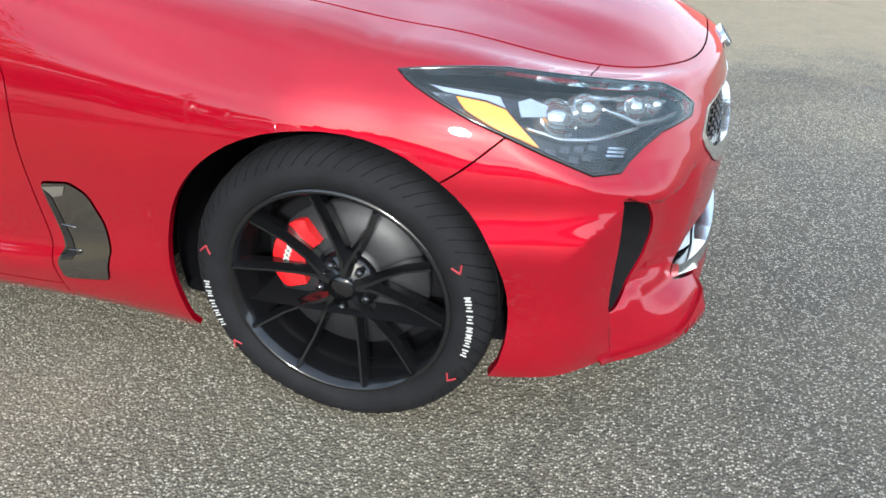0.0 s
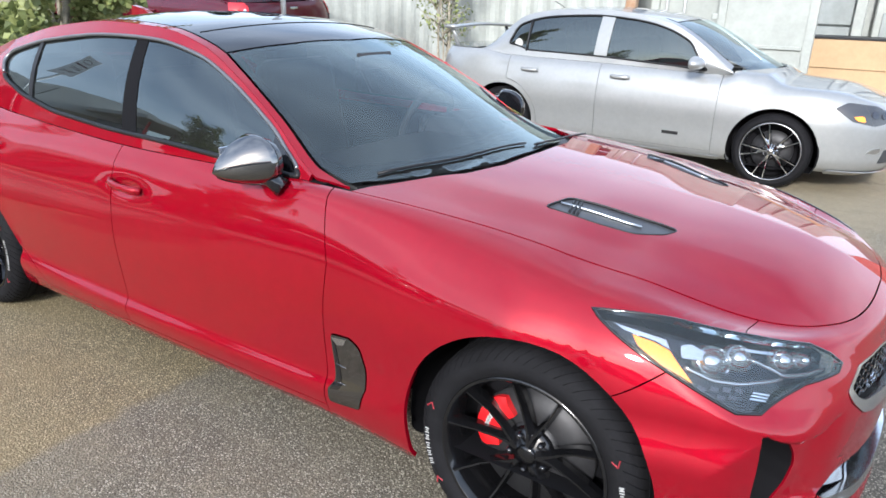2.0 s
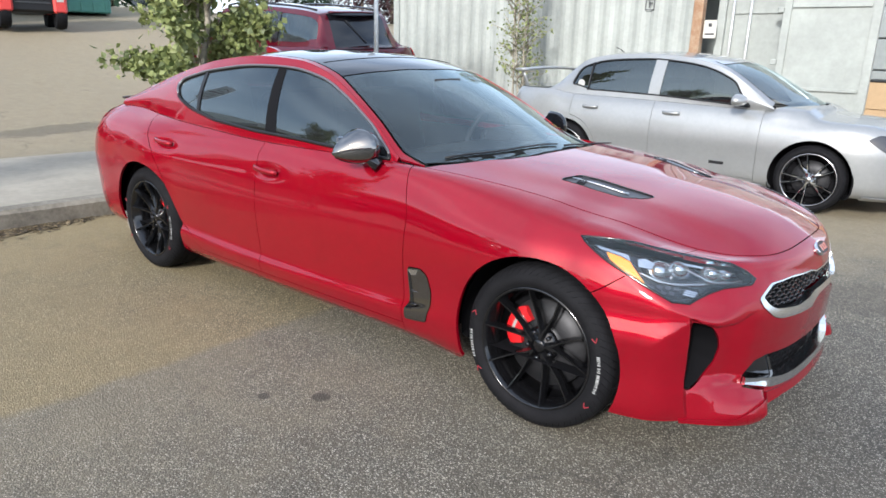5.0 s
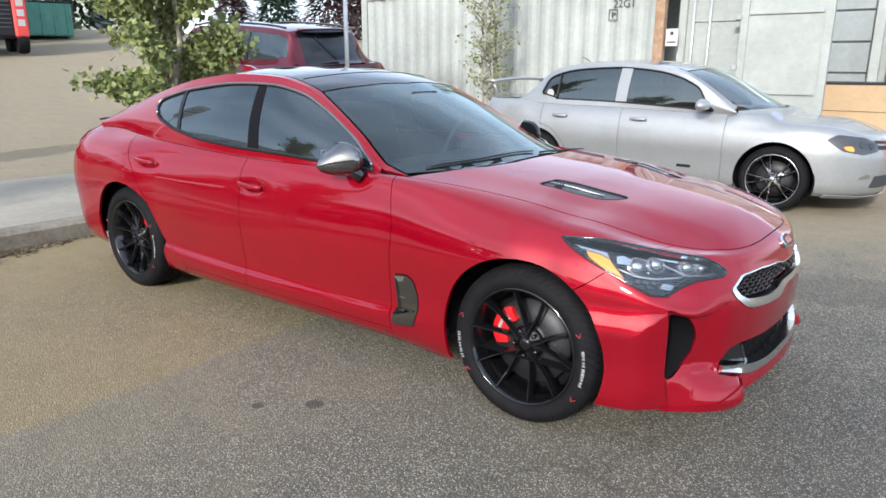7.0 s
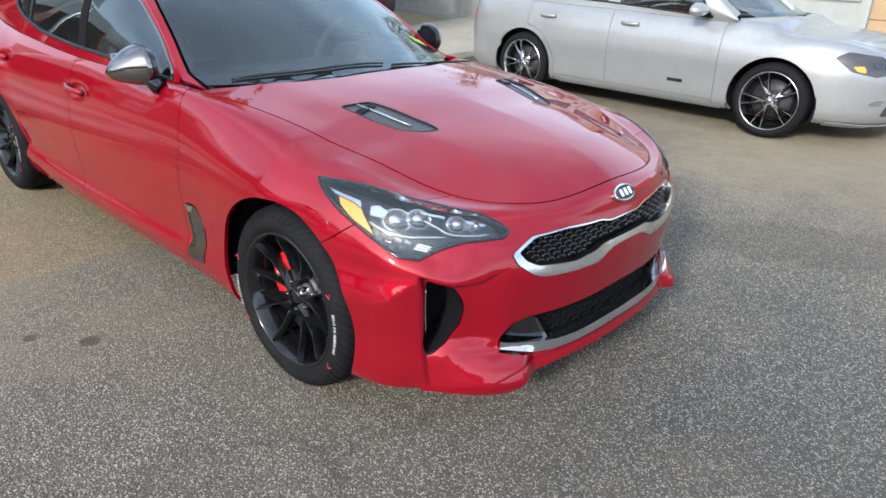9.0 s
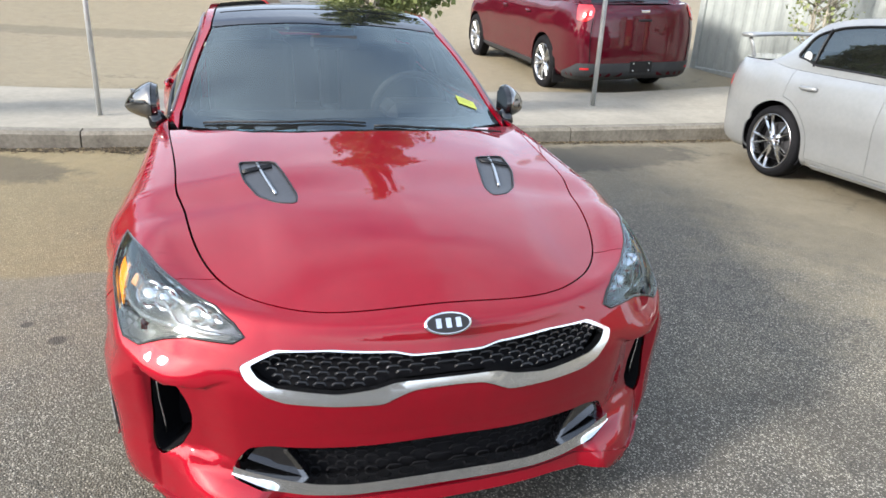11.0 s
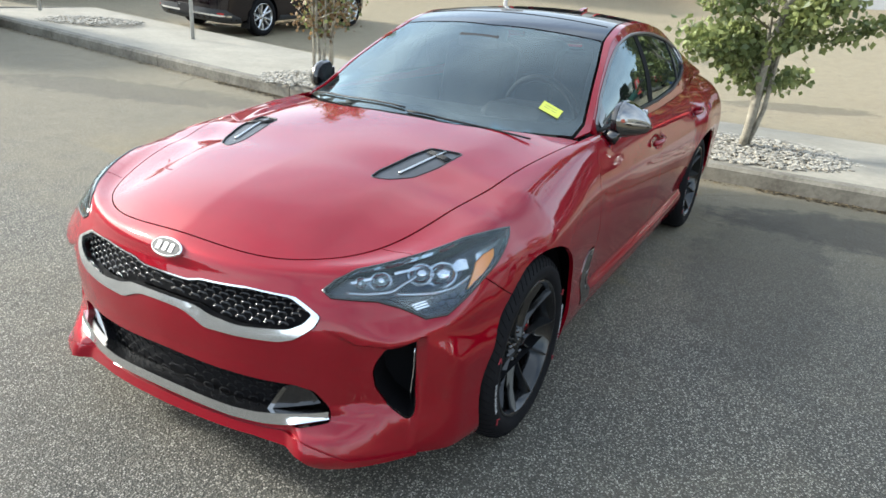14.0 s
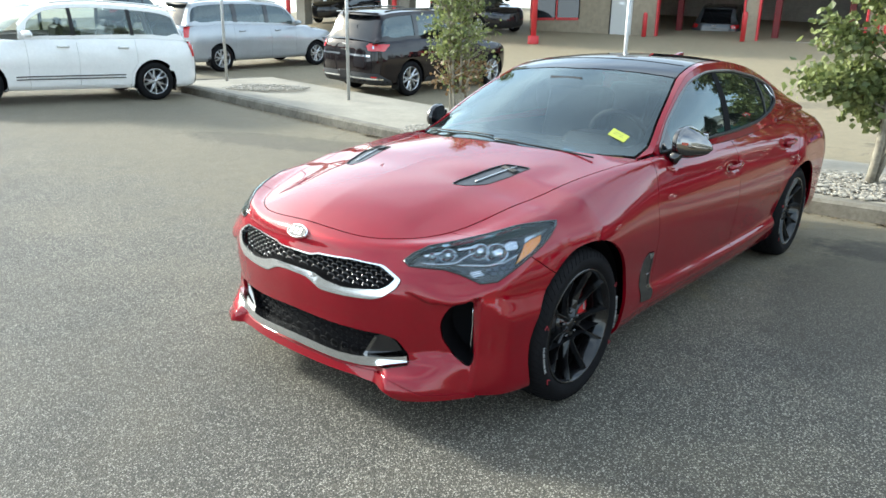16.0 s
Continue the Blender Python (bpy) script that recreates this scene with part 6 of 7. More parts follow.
def suv(name, x, y, rz, mat, label, lamp="wide", clad=.13, rack=None, gate=True, **kw):
    a = dict(fo=.95, wb=2.85, ro=1.05, hw=.95, sill=.26, zn=.88, zc=1.12, belt=(1.08, 1.15), tail_top=1.12, roof=1.73, cowl=-.35, header=-1.0, peak=-1.9, back=-3.35, foot=-3.72, rail=.66,
             doors=(-1.55, -2.5), dlo=(-.72, -3.5), pillars=((-1.50, .12, M_GLOSS), (-2.45, .12, M_GLOSS)), R=.36, rim=.245, cell=.12, wheel_mat=M_SATIN, detail=False, lower=M_BLACK, tail_n=4.2)
    a.update(kw)
    car, shell, nose, hood, roof, cab = vehicle(name, on_slope(x, y, rz, a["wb"]), mat, label, **a)
    k, T = shell.x1 - shell.span, shell.top
    LAMPS = {"wide": [(shell.x1 - .10, T - .07), (k + .46, T - .05), (k + .36, T - .10), (k + .40, T - .20), (shell.x1 - .26, T - .20)],
             "tall": [(shell.x1 - .34, T - .03), (k + .62, T - .02), (k + .60, T - .30), (shell.x1 - .42, T - .30)],
             "round": [(shell.x1 - .28, T - .02), (k + .60, T - .01), (k + .50, T - .08), (k + .50, T - .18), (k + .62, T - .24), (shell.x1 - .36, T - .22)]}
    for mir in (False, True):
        tl = patch(car, "tail_lamp", shell, LAMPS[lamp], M_REDLENS, .012, mir, "red tail lamp", cell=.08)
        patch(car, "reverse_lamp", shell, [(k + .60, T - .10), (k + .545, T - .10), (k + .55, T - .16), (k + .60, T - .16)], M_CLEARBULB, .020, mir, "clear reverse lamp", parent=tl, cell=.08)
        if clad:
            patch(car, "rear_cladding", shell, [(shell.x1 - .05, .0), (k - .002, .0), (k - .002, clad * 2), (shell.x1 - .45, clad * 2), (shell.x1 - .10, clad)], M_CLAD, .006, mir, "dark grey bumper cladding", cell=.1)
            patch(car, "sill_cladding", shell, [(-.46, .0), (-a["wb"] + .46, .0), (-a["wb"] + .46, clad * .95), (-.46, clad * .95)], M_CLAD, .008, mir, "dark grey sill cladding", cell=.12)
            patch(car, "rear_reflector", shell, [(k + .50, clad * 1.55), (k + .68, clad * 1.55), (k + .68, clad * 1.35), (k + .50, clad * 1.35)], M_REDLENS, .014, mir, rnd=.004, cell=.1)
        patch(car, "headlight", shell, [(.45, T - .24), (.55, T - .12), (.95, T - .16), (.9, T - .28)], M_LAMPGREY, .006, mir, cell=.08)
        rk = cab.at(np.linspace(a["header"] - .2, a["back"] + .1, 12), np.full(12, .42)) + (0, -.02, .045)
        part("roof_rack", tube(rk, .018, 5, mirror=mir), rack or M_GLOSS, car)
        q = shell.at(np.full(12, k + .50), np.linspace(clad * 2 + .01, T - .21, 12))
        part("tailgate_seam", tube(q - (.002, 0, 0), .006, 4, mirror=mir), M_DARK, car)
        for u in (-.05, .22):
            mf = shell.find([(-a["wb"] - a["R"] - .06, 0, .3)], (1, 0, 1))[0]
        m0 = shell.at(*mf)
        part("mud_flap", block((.015, .20, .22), (-a["wb"] - a["R"] - .02, (a["hw"] - .12) * (-1 if mir else 1), .27)), M_BLACK, car)
    plate_p = shell.at(k, clad * 1.4 + .02)
    part("number_plate", box((.012, .36, .16), (plate_p[0] - .006, 0, plate_p[2]), .004), M_BLACK, car, "black blank plate")
    for y_ in (-.13, .13):
        for z_ in (-.05, .05):
            part("plate_screw", box((.008, .014, .014), (plate_p[0] - .014, y_, plate_p[2] + z_), .002), M_SIGN, car)
    handle_p = shell.at(k, T - .22)
    part("tailgate_handle", box((.03, .22, .03), (handle_p[0] + .002, 0, handle_p[2]), .01), M_BLACK, car)
    em = shell.at(k, T - .10)
    part("tail_emblem", box((.012, .15, .035), (em[0] - .004, 0, em[2]), .006), M_CHROME, car, "plain chrome emblem bar")
    ws = roof.at(np.linspace(a["foot"] + .06, a["back"] - .12, 8), np.linspace(.02, .30, 8)) + (-.012, 0, .008)
    part("rear_wiper", tube(ws, .008, 5), M_BLACK, car)
    part("roof_spoiler", tube([(a["back"] - .06 - .10 * (1 - (y_ / .6) ** 2), y_, a["roof"] - .075 - .03 * y_ * y_) for y_ in np.linspace(-.58, .58, 13)], .07, 8, flat=.25), mat, car)
    return car, shell, roof


r_suv, rs_shell, rs_roof = suv("family_suv", -11.55, 5.36, 180, M_MAROON, "dark red family SUV parked beyond the island", lamp="round", wb=3.30, hw=1.04, ro=1.26, fo=1.05, roof=1.98, sill=.29, zn=1.00, zc=1.27, belt=(1.24, 1.33), tail_top=1.36, cowl=-.4, header=-1.1, peak=-2.1, back=-3.75, foot=-4.15, rail=.73, doors=(-1.72, -2.8), dlo=(-.8, -3.85), pillars=((-1.66, .13, M_GLOSS), (-2.72, .13, M_GLOSS)), R=.41, rim=.285)
d_suv, ds_shell, ds_roof = suv("crossover_suv", -11.18, -9.07, 180, M_PLUM, "dark brown crossover SUV parked beyond the island", wb=2.78, hw=.94)
for car, shell in ((d_suv, ds_shell),):
    for mir in (False, True):
        patch(car, "bumper_strip", shell, [(shell.x1 - .3, .17), (shell.x1 - 1.19, .17), (shell.x1 - 1.19, .14), (shell.x1 - .3, .14)], M_CHROME, .02, mir, "bright bumper strip", .005, cell=.1)
        patch(car, "tailgate_strip", shell, [(shell.x1 - .75, .62), (shell.x1 - 1.19, .62), (shell.x1 - 1.19, .585), (shell.x1 - .75, .585)], M_CHROME, .012, mir, "chrome tailgate strip", .005, cell=.1)
silver_van = suv("minivan", -10.56, -14.86, 180, M_VAN, "pale silver minivan parked beyond the island", lamp="tall", clad=0, rack=M_GALV, wb=3.02, ro=1.05, fo=.95, hw=.96, cowl=-.15, header=-.95, peak=-2.0, back=-3.6, foot=-3.95, doors=(-1.5, -2.6), dlo=(-.62, -3.75), lower=M_VAN, R=.33, rim=.22)
white_van = suv("compact_minivan", -1.1, -11.0, -3, M_WHITE, "white compact minivan parked at the island end", lamp="tall", clad=0, rack=M_WHITE, wb=2.70, ro=.9, fo=.9, hw=.90, roof=1.62, zc=1.02, zn=.80, belt=(1.0, 1.05), tail_top=1.03, sill=.22, cowl=-.10, header=-.95, back=-3.15, foot=-3.42, dlo=(-.60, -3.25), doors=(-1.45, -2.4), lower=M_WHITE, R=.33, rim=.22, pillars=((-1.40, .06, M_BLACK), (-2.35, .06, M_BLACK)), glass_mat=M_SCREEN)

for car, shell, mt in ((silver_van[0], silver_van[1], M_VAN), (white_van[0], white_van[1], M_BLACK)):
    for mir in (False, True):
        for lo in (.20, .245):
            patch(car, "side_moulding", shell, [(-.50, lo), (-2.18, lo), (-2.18, lo + .016), (-.50, lo + .016)], mt, .012, mir, rnd=.004, cell=.15)
# ---- trees ----
def leaf_material(name, dark, light):
    m = bpy.data.materials.new(name)
    m.use_nodes = True
    nd, ln = m.node_tree.nodes, m.node_tree.links
    b = nd["Principled BSDF"]
    geo, ramp = nd.new("ShaderNodeNewGeometry"), nd.new("ShaderNodeValToRGB")
    e = ramp.color_ramp.elements
    e[0].color, e[1].color = (*dark, 1), (*light, 1)
    ln.new(geo.outputs["Random Per Island"], ramp.inputs["Fac"])
    ln.new(ramp.outputs["Color"], b.inputs["Base Color"])
    b.inputs["Roughness"].default_value = 0.5
    tr, mx = nd.new("ShaderNodeBsdfTranslucent"), nd.new("ShaderNodeMixShader")
    ln.new(ramp.outputs["Color"], tr.inputs["Color"])
    mx.inputs["Fac"].default_value = 0.35
    ln.new(b.outputs[0], mx.inputs[1])
    ln.new(tr.outputs[0], mx.inputs[2])
    ln.new(mx.outputs[0], nd["Material Output"].inputs["Surface"])
    return m


M_LEAF = leaf_material("poplar leaf", (.085, .115, .036), (.30, .33, .12))
M_DRYLEAF = leaf_material("dry poplar leaf", (.13, .075, .03), (.30, .19, .09))
M_SPRUCE = leaf_material("spruce needle", (.012, .03, .016), (.04, .075, .04))
M_PLUMLEAF = leaf_material("purple leaf", (.04, .02, .025), (.10, .05, .05))


def tree(at, height, spread_r, low, leaves, seed, stems=4, leaf=.05, label="young poplar tree with thick green crown", lean=(0, 0), thick=1.0, foot=.05, dry=0.0):
    """Stems from one foot, forking into limbs; leaves in clumps along the limbs."""
    rnd = random.Random(seed)
    t = thing("tree", pose(*at), label, "tree")
    woods, tips = [], []
    for s in range(stems):
        a = 2 * math.pi * s / stems + rnd.uniform(-.4, .4)
        reach = spread_r * rnd.uniform(.12, .34) * (0.3 if s == 0 else 1)
        h = height * rnd.uniform(.75, 1.0)
        pts = []
        for k in range(9):
            f = k / 8
            pts.append((foot * math.cos(a) + reach * f**.8 * math.cos(a) + lean[0] * f + rnd.gauss(0, .018), foot * math.sin(a) + reach * f**.8 * math.sin(a) + lean[1] * f + rnd.gauss(0, .018), h * f - .03))
        woods.append(tube(spline(range(9), pts)(np.linspace(0, 8, 17)), np.linspace(.046 if s == 0 else .026, .007, 17) * thick * height / 3.2, 7))
        for k in range(26):
            f = rnd.uniform(low / h, .98)
            b = spline(range(9), pts)(f * 8)
            a2 = rnd.uniform(0, 2 * math.pi)
            rr = spread_r * (0.55 + .45 * math.sin(math.pi * min(1, (f - low / h) / (1 - low / h) + .18))) * rnd.uniform(.45, 1.05)
            tip = b + np.array((math.cos(a2) * rr, math.sin(a2) * rr, rr * rnd.uniform(.2, .9)))
            tip[:2] = tip[:2] - .35 * (tip[:2] - np.array(lean) * f) * (np.linalg.norm(tip[:2]) > spread_r)
            midp = (b + tip) / 2 + np.array((0, 0, .08 * rr))
            woods.append(tube([b, midp, tip], (.011, .007, .003), 4))
            tips.append((b, midp, tip))
    part("trunk", join(*woods), M_BARK, t, "pale branching stems")
    rng = np.random.default_rng(seed)
    n = leaves
    pick = rng.integers(0, len(tips), n)
    f = rng.uniform(.25, 1.1, n)
    B, Mi, Ti = (np.array([x[i] for x in tips]) for i in range(3))
    c = B[pick] * ((1 - f) ** 2)[:, None] + 2 * Mi[pick] * (f * (1 - f))[:, None] + Ti[pick] * (f**2)[:, None] + rng.normal(0, .055, (n, 3))
    c[:, 2] = np.maximum(c[:, 2], low * .8)
    d1 = rng.normal(0, 1, (n, 3)) + (0, 0, -.4)
    d1 /= np.linalg.norm(d1, axis=1, keepdims=True)
    d2 = np.cross(d1, rng.normal(0, 1, (n, 3)))
    d2 /= np.linalg.norm(d2, axis=1, keepdims=True)
    d3 = np.cross(d1, d2)
    sz = leaf * rng.uniform(.6, 1.2, n)[:, None]
    V = np.stack([c, c + d1 * sz * .45 + d2 * sz * .45 + d3 * sz * .08, c + d1 * sz, c + d1 * sz * .45 - d2 * sz * .45 + d3 * sz * .08], 1).reshape(-1, 3)
    brown = (c[:, 2] < dry) & (rng.uniform(0, 1, n) < .7)
    F = [(4 * i, 4 * i + 1, 4 * i + 2, 4 * i + 3) for i in range(n) if not brown[i]]
    part("crown", (V, F, None, False), M_LEAF, t, "many small green leaves")
    if dry:
        part("dry_foliage", (V, [(4 * i, 4 * i + 1, 4 * i + 2, 4 * i + 3) for i in range(n) if brown[i]], None, False), M_DRYLEAF, t, "brown dry leaves low on the stems")
    return t


def gravel(at, rx, ry, n, seed, stone=.045):
    """A bed of loose river stones round a trunk."""
    rng = np.random.default_rng(seed)
    base = bmesh.new()
    bmesh.ops.create_icosphere(base, subdivisions=1, radius=1)
    base.verts.index_update()
    bv = np.array([v.co[:] for v in base.verts])
    bf = [[v.index for v in f.verts] for f in base.faces]
    base.free()
    V, F = [], []
    for i in range(n):
        a, r = rng.uniform(0, 6.283), math.sqrt(rng.uniform(0, 1)) * (1 + rng.normal(0, .05))
        s = stone * rng.uniform(.45, 1.2)
        sc = np.array((rng.uniform(.7, 1.3), rng.uniform(.7, 1.3), rng.uniform(.4, .7))) * s
        q = bv * sc * (1 + rng.normal(0, .06, (len(bv), 1)))
        ang = rng.uniform(0, 6.283)
        ca, sa = math.cos(ang), math.sin(ang)
        q = q @ np.array(((ca, sa, 0), (-sa, ca, 0), (0, 0, 1)))
        F += [[k + i * len(bv) for k in f] for f in bf]
        V.append(q + (at[0] + rx * r * math.cos(a), at[1] + ry * r * math.sin(a), at[2] + .012 + .05 * (1 - r * r) * rng.uniform(.3, 1)))
    m = material("river stones", (.58, .54, .47), .75, vary=.1)
    nd, ln = m.node_tree.nodes, m.node_tree.links
    geo, ramp = nd.new("ShaderNodeNewGeometry"), nd.new("ShaderNodeValToRGB")
    ramp.color_ramp.elements[0].color, ramp.color_ramp.elements[1].color = (.13, .115, .09, 1), (.42, .39, .33, 1)
    ln.new(geo.outputs["Random Per Island"], ramp.inputs["Fac"])
    ln.new(ramp.outputs["Color"], nd["Principled BSDF"].inputs["Base Color"])
    return tagged(part("gravel_bed", (np.concatenate(V), F), m), "pale river stones round the tree foot", "gravel", kind="stuff")


IT = lambda x, y: gz(KX(y), y) + top
tree((-5.42, .95, IT(-6, .85)), 4.8, .90, .58, 22000, 3, 4, .076, lean=(.17, .24), thick=.62, foot=.035)
gravel((-5.50, .98, IT(-6, .85)), .80, .92, 2600, 5, .026)
tree((-5.3, -4.25, IT(-5.65, -4.5)), 3.4, .52, .55, 5200, 8, 8, .056, "slender poplar tree with sparse browning lower twigs", thick=.5, foot=.10, dry=1.0)
gravel((-5.3, -4.25, IT(-5.65, -4.5)), .75, .95, 1900, 6, .026)
gravel((-5.95, -9.87, IT(-6.6, -9.87)), .8, .9, 1300, 7, .026)
tree((-5.5, 7.0, IT(-5.5, 7.0)), 3.6, .55, .5, 1500, 12, 6, .055, "thin poplar tree against the container", thick=.55, foot=.09)


# ---- sign posts ----
def post(x, y, z0, h, label, sign=None, lean=0.0, r=.03):
    p = thing("sign_post", pose(x, y, z0, 0, lean, 0), label, "sign post")
    part("pole", tube([(0, 0, -.02), (0, 0, h * .5), (0, 0, h)], r, 8), M_GALV, p)
    if sign:
        w, hh, zc, rz = sign
        s = part("sign_board", box((.012, w, hh), (.04, 0, zc), .003), M_SIGN, p, "white sign board")
        s.matrix_basis = Matrix.Rotation(rz, 4, "Z")
        return p, s
    return p, None


def letters(text, size, mat, parent, m, name="lettering", label=""):
    cu = bpy.data.curves.new(name, "FONT")
    cu.body, cu.size, cu.extrude, cu.align_x = text, size, .001, "CENTER"
    cu.materials.append(mat)
    ob = new(name, cu)
    ob.parent = parent
    ob.matrix_basis = m
    return ob


FACE = pose(.048, 0, 0, 90, 0, 90)
far_post, far_board = post(-6.2, -7.62, IT(-6.8, -7.62), 3.2, "tall galvanised post with two small white boards", (.28, .42, 2.44, radians(45)))
part("sign_bar", block((.003, .20, .025), (.048, 0, 2.36)), M_INK, far_board)
part("sign_bar", block((.003, .16, .025), (.048, 0, 2.31)), M_INK, far_board)
part("sign_bar", block((.003, .27, .008), (.048, 0, 2.43)), M_GALV, far_board)
post(-5.87, -11.1, IT(-6.8, -11.1), 3.2, "tall galvanised steel sign post")
SZ = IT(-5.34, -1.75)
pc, board = post(-5.34, -1.75, SZ, 2.68 - SZ, "galvanised post with a white service parking sign", (.30, .50, 2.41 - SZ, radians(24)), r=.024)
for txt, z in (("SERVICE", 2.325), ("PARKING", 2.235)):
    letters(txt, .052, M_SIGNINK, board, pose(.048, 0, z - SZ, 90, 0, 90) @ Matrix.Diagonal((1, 1.4, 1, 1)))
part("sign_bar", block((.003, .24, .024), (.048, 0, 2.44 - SZ)), M_SIGNINK, board)
part("sign_bar", block((.003, .02, .02), (.048, 0, 2.19 - SZ)), M_SIGNINK, board)
part("sign_emblem", tube([(.049, .085 * math.cos(t), 2.54 - SZ + .04 * math.sin(t)) for t in np.linspace(0, 6.283, 30, endpoint=False)], .005, 5, closed=True), M_SIGNINK, board, "plain oval emblem")
post(-5.85, 4.0, IT(-5.65, 4.0), 2.9, "galvanised steel sign post with a small board", (.30, .40, 2.75, radians(20)))

# ---- shipping containers ----
M_CONT = material("weathered white container paint", (.265, .282, .262), .55, vary=.15, scale=1.2, bump=.002, bump_scale=30)
M_CONTG = material("grey container paint", (.20, .22, .215), .55, vary=.15, scale=1.5)
M_CONTR = material("red container paint", (.33, .07, .05), .6, vary=.2, scale=1.5)
M_RUST = material("rusted steel", (.20, .095, .045), .9, second=(.33, .25, .17), scale=9, bump=.003, bump_scale=50)
M_HOUSE = material("pale house siding", (.42, .41, .37), .8, vary=.06, scale=1)
M_PLY = material("tan plywood", (.34, .235, .13), .7, vary=.10, scale=2.0)
CY = 7.9


def corrugated(x0, x1, y, z0, z1, pitch=.28, depth=.024):
    xs, ys = [], []
    x = x0
    while x < x1:
        for dx, d in ((0, 0), (.07, 0), (.14, depth), (.21, depth)):
            xs.append(x + dx)
            ys.append(y + d)
        x += pitch
    n = len(xs)
    V = [(a, b, z0) for a, b in zip(xs, ys)] + [(a, b, z1) for a, b in zip(xs, ys)]
    return np.array(V), [(i, i + 1, n + i + 1, n + i) for i in range(n - 1)]


def container(x0, x1, y, label, mat, depth=2.44):
    c = thing("shipping_container", pose(0, 0, gz(-5, y)), label, "container")
    part("side_wall", (*corrugated(x0 + .08, x1 - .08, y + .03, .16, 2.50), None, False), mat, c)
    part("bottom_rail", block((x1 - x0, .06, .16), ((x0 + x1) / 2, y + .03, .08), chamfer=.008), mat, c)
    part("top_rail", block((x1 - x0, .06, .10), ((x0 + x1) / 2, y + .03, 2.54), chamfer=.008), mat, c)
    for x, mt in ((x0 + .06, mat), (x1 - .06, M_RUST)):
        part("corner_post", block((.15, .14, 2.55), (x, y + .05, 1.28), chamfer=.012), mt, c)
    part("roof", block((x1 - x0, depth, .05), ((x0 + x1) / 2, y + depth / 2 + .05, 2.58)), mat, c)
    part("far_wall", block((x1 - x0 - .1, .05, 2.4), ((x0 + x1) / 2, y + depth, 1.3)), mat, c)
    part("end_wall", block((.05, depth - .1, 2.4), (x0 + .06, y + depth / 2 + .05, 1.3)), mat, c)
    return c


big = container(-9.3, -2.85, CY, "weathered white corrugated shipping container with rusted corner post", M_CONT)
def bars_of(x, z, sizes, h=.12, d=.09):
    out = []
    for i, w in enumerate(sizes):
        out.append(block((w, .004, h), (x + i * d, CY + .016, z)))
    return join(*out)
for txt, x, z, s in (("22G1", -3.52, 2.18, .17),):
    letters(txt, s, M_INK, big, pose(x, CY + .02, z - .06, 90, 0, 0))
part("container_marking", bars_of(-3.85, 2.40, (.07,) * 6), M_INK, big, "black serial bars")
part("container_marking", join(block((.15, .004, .012), (-3.70, CY + .016, 2.09)), block((.15, .004, .012), (-3.70, CY + .016, 1.93)), block((.012, .004, .16), (-3.77, CY + .016, 2.01)), block((.012, .004, .16), (-3.63, CY + .016, 2.01)), block((.02, .004, .10), (-3.71, CY + .016, 2.01)), block((.05, .004, .02), (-3.68, CY + .016, 2.03))), M_INK, big, "black square symbol")
part("data_plate", block((.19, .006, .26), (-2.70, CY + .0, 1.64), chamfer=.002), M_HOUSE, big, "white data plate")
part("plate_print", block((.05, .004, .05), (-2.70, CY - .006, 1.70)), M_INK, big)
part("plate_print", block((.14, .004, .02), (-2.70, CY - .006, 1.57)), M_INK, big)

# second container: end with one door leaf swung out
second = thing("shipping_container", pose(0, 0, gz(-1, CY)), "weathered white shipping container with its door leaf open", "container")
part("end_frame", join(block((.12, .12, 2.55), (-2.62, CY + .25, 1.28), chamfer=.01), block((1.0, .12, .12), (-2.1, CY + .25, 2.52)), block((1.0, .12, .14), (-2.1, CY + .25, .10))), M_CONT, second)
part("closed_leaf", join(block((.98, .05, 2.3), (-2.08, CY + .28, 1.3), chamfer=.01), block((.8, .03, .05), (-2.08, CY + .245, 1.9)), block((.8, .03, .05), (-2.08, CY + .245, .9))), M_CONT, second)
for x in (-2.45, -2.2):
    part("lock_rod", tube([(x, CY + .19, .12), (x, CY + .19, 2.5)], .02, 6), M_GALV, second, "upright locking rod")
leaf_ = part("open_leaf", join(block((1.16, .05, 2.34), (-1.08, CY - .05, 1.30), chamfer=.012), block((1.16, .09, .09), (-1.08, CY - .06, 2.44)), block((1.16, .09, .09), (-1.08, CY - .06, .16)), block((.10, .09, 2.3), (-.53, CY - .06, 1.3)), block((.10, .09, 2.3), (-1.62, CY - .06, 1.3)), block((.95, .07, .04), (-1.08, CY - .07, 1.95)), block((.95, .07, .04), (-1.08, CY - .07, .85))), M_CONT, second, "white container door leaf")
for z in (.5, 1.2, 1.9):
    part("hinge", block((.10, .05, .08), (-1.70, CY - .08, z), chamfer=.01), M_CONT, second)
part("side_wall", block((2.2, .05, 2.5), (.2, CY + 2.35, 1.28)), M_CONT, second)
part("side_wall", (*corrugated(-2.55, -.9, CY + 2.4, .2, 2.5), None, False), M_CONT, second)
third = thing("shipping_container", pose(0, 0, gz(-1, CY)), "grey ribbed shipping container end", "container")
for i in range(5):
    part("door_panel", block((.86, .05, .455), (-.68, CY + 1.95, .40 + i * .475), chamfer=.015), M_CONTG, third)
part("end_frame", join(block((.12, .14, 2.6), (-1.18, CY + 1.95, 1.3), chamfer=.01), block((.14, .14, 2.6), (-.16, CY + 1.90, 1.3), chamfer=.01), block((1.1, .12, .1), (-.67, CY + 1.95, 2.58))), M_CONT, third, "white end frame")
part("backing", block((.96, .04, 2.5), (-.68, CY + 2.00, 1.3)), M_CONTG, third)
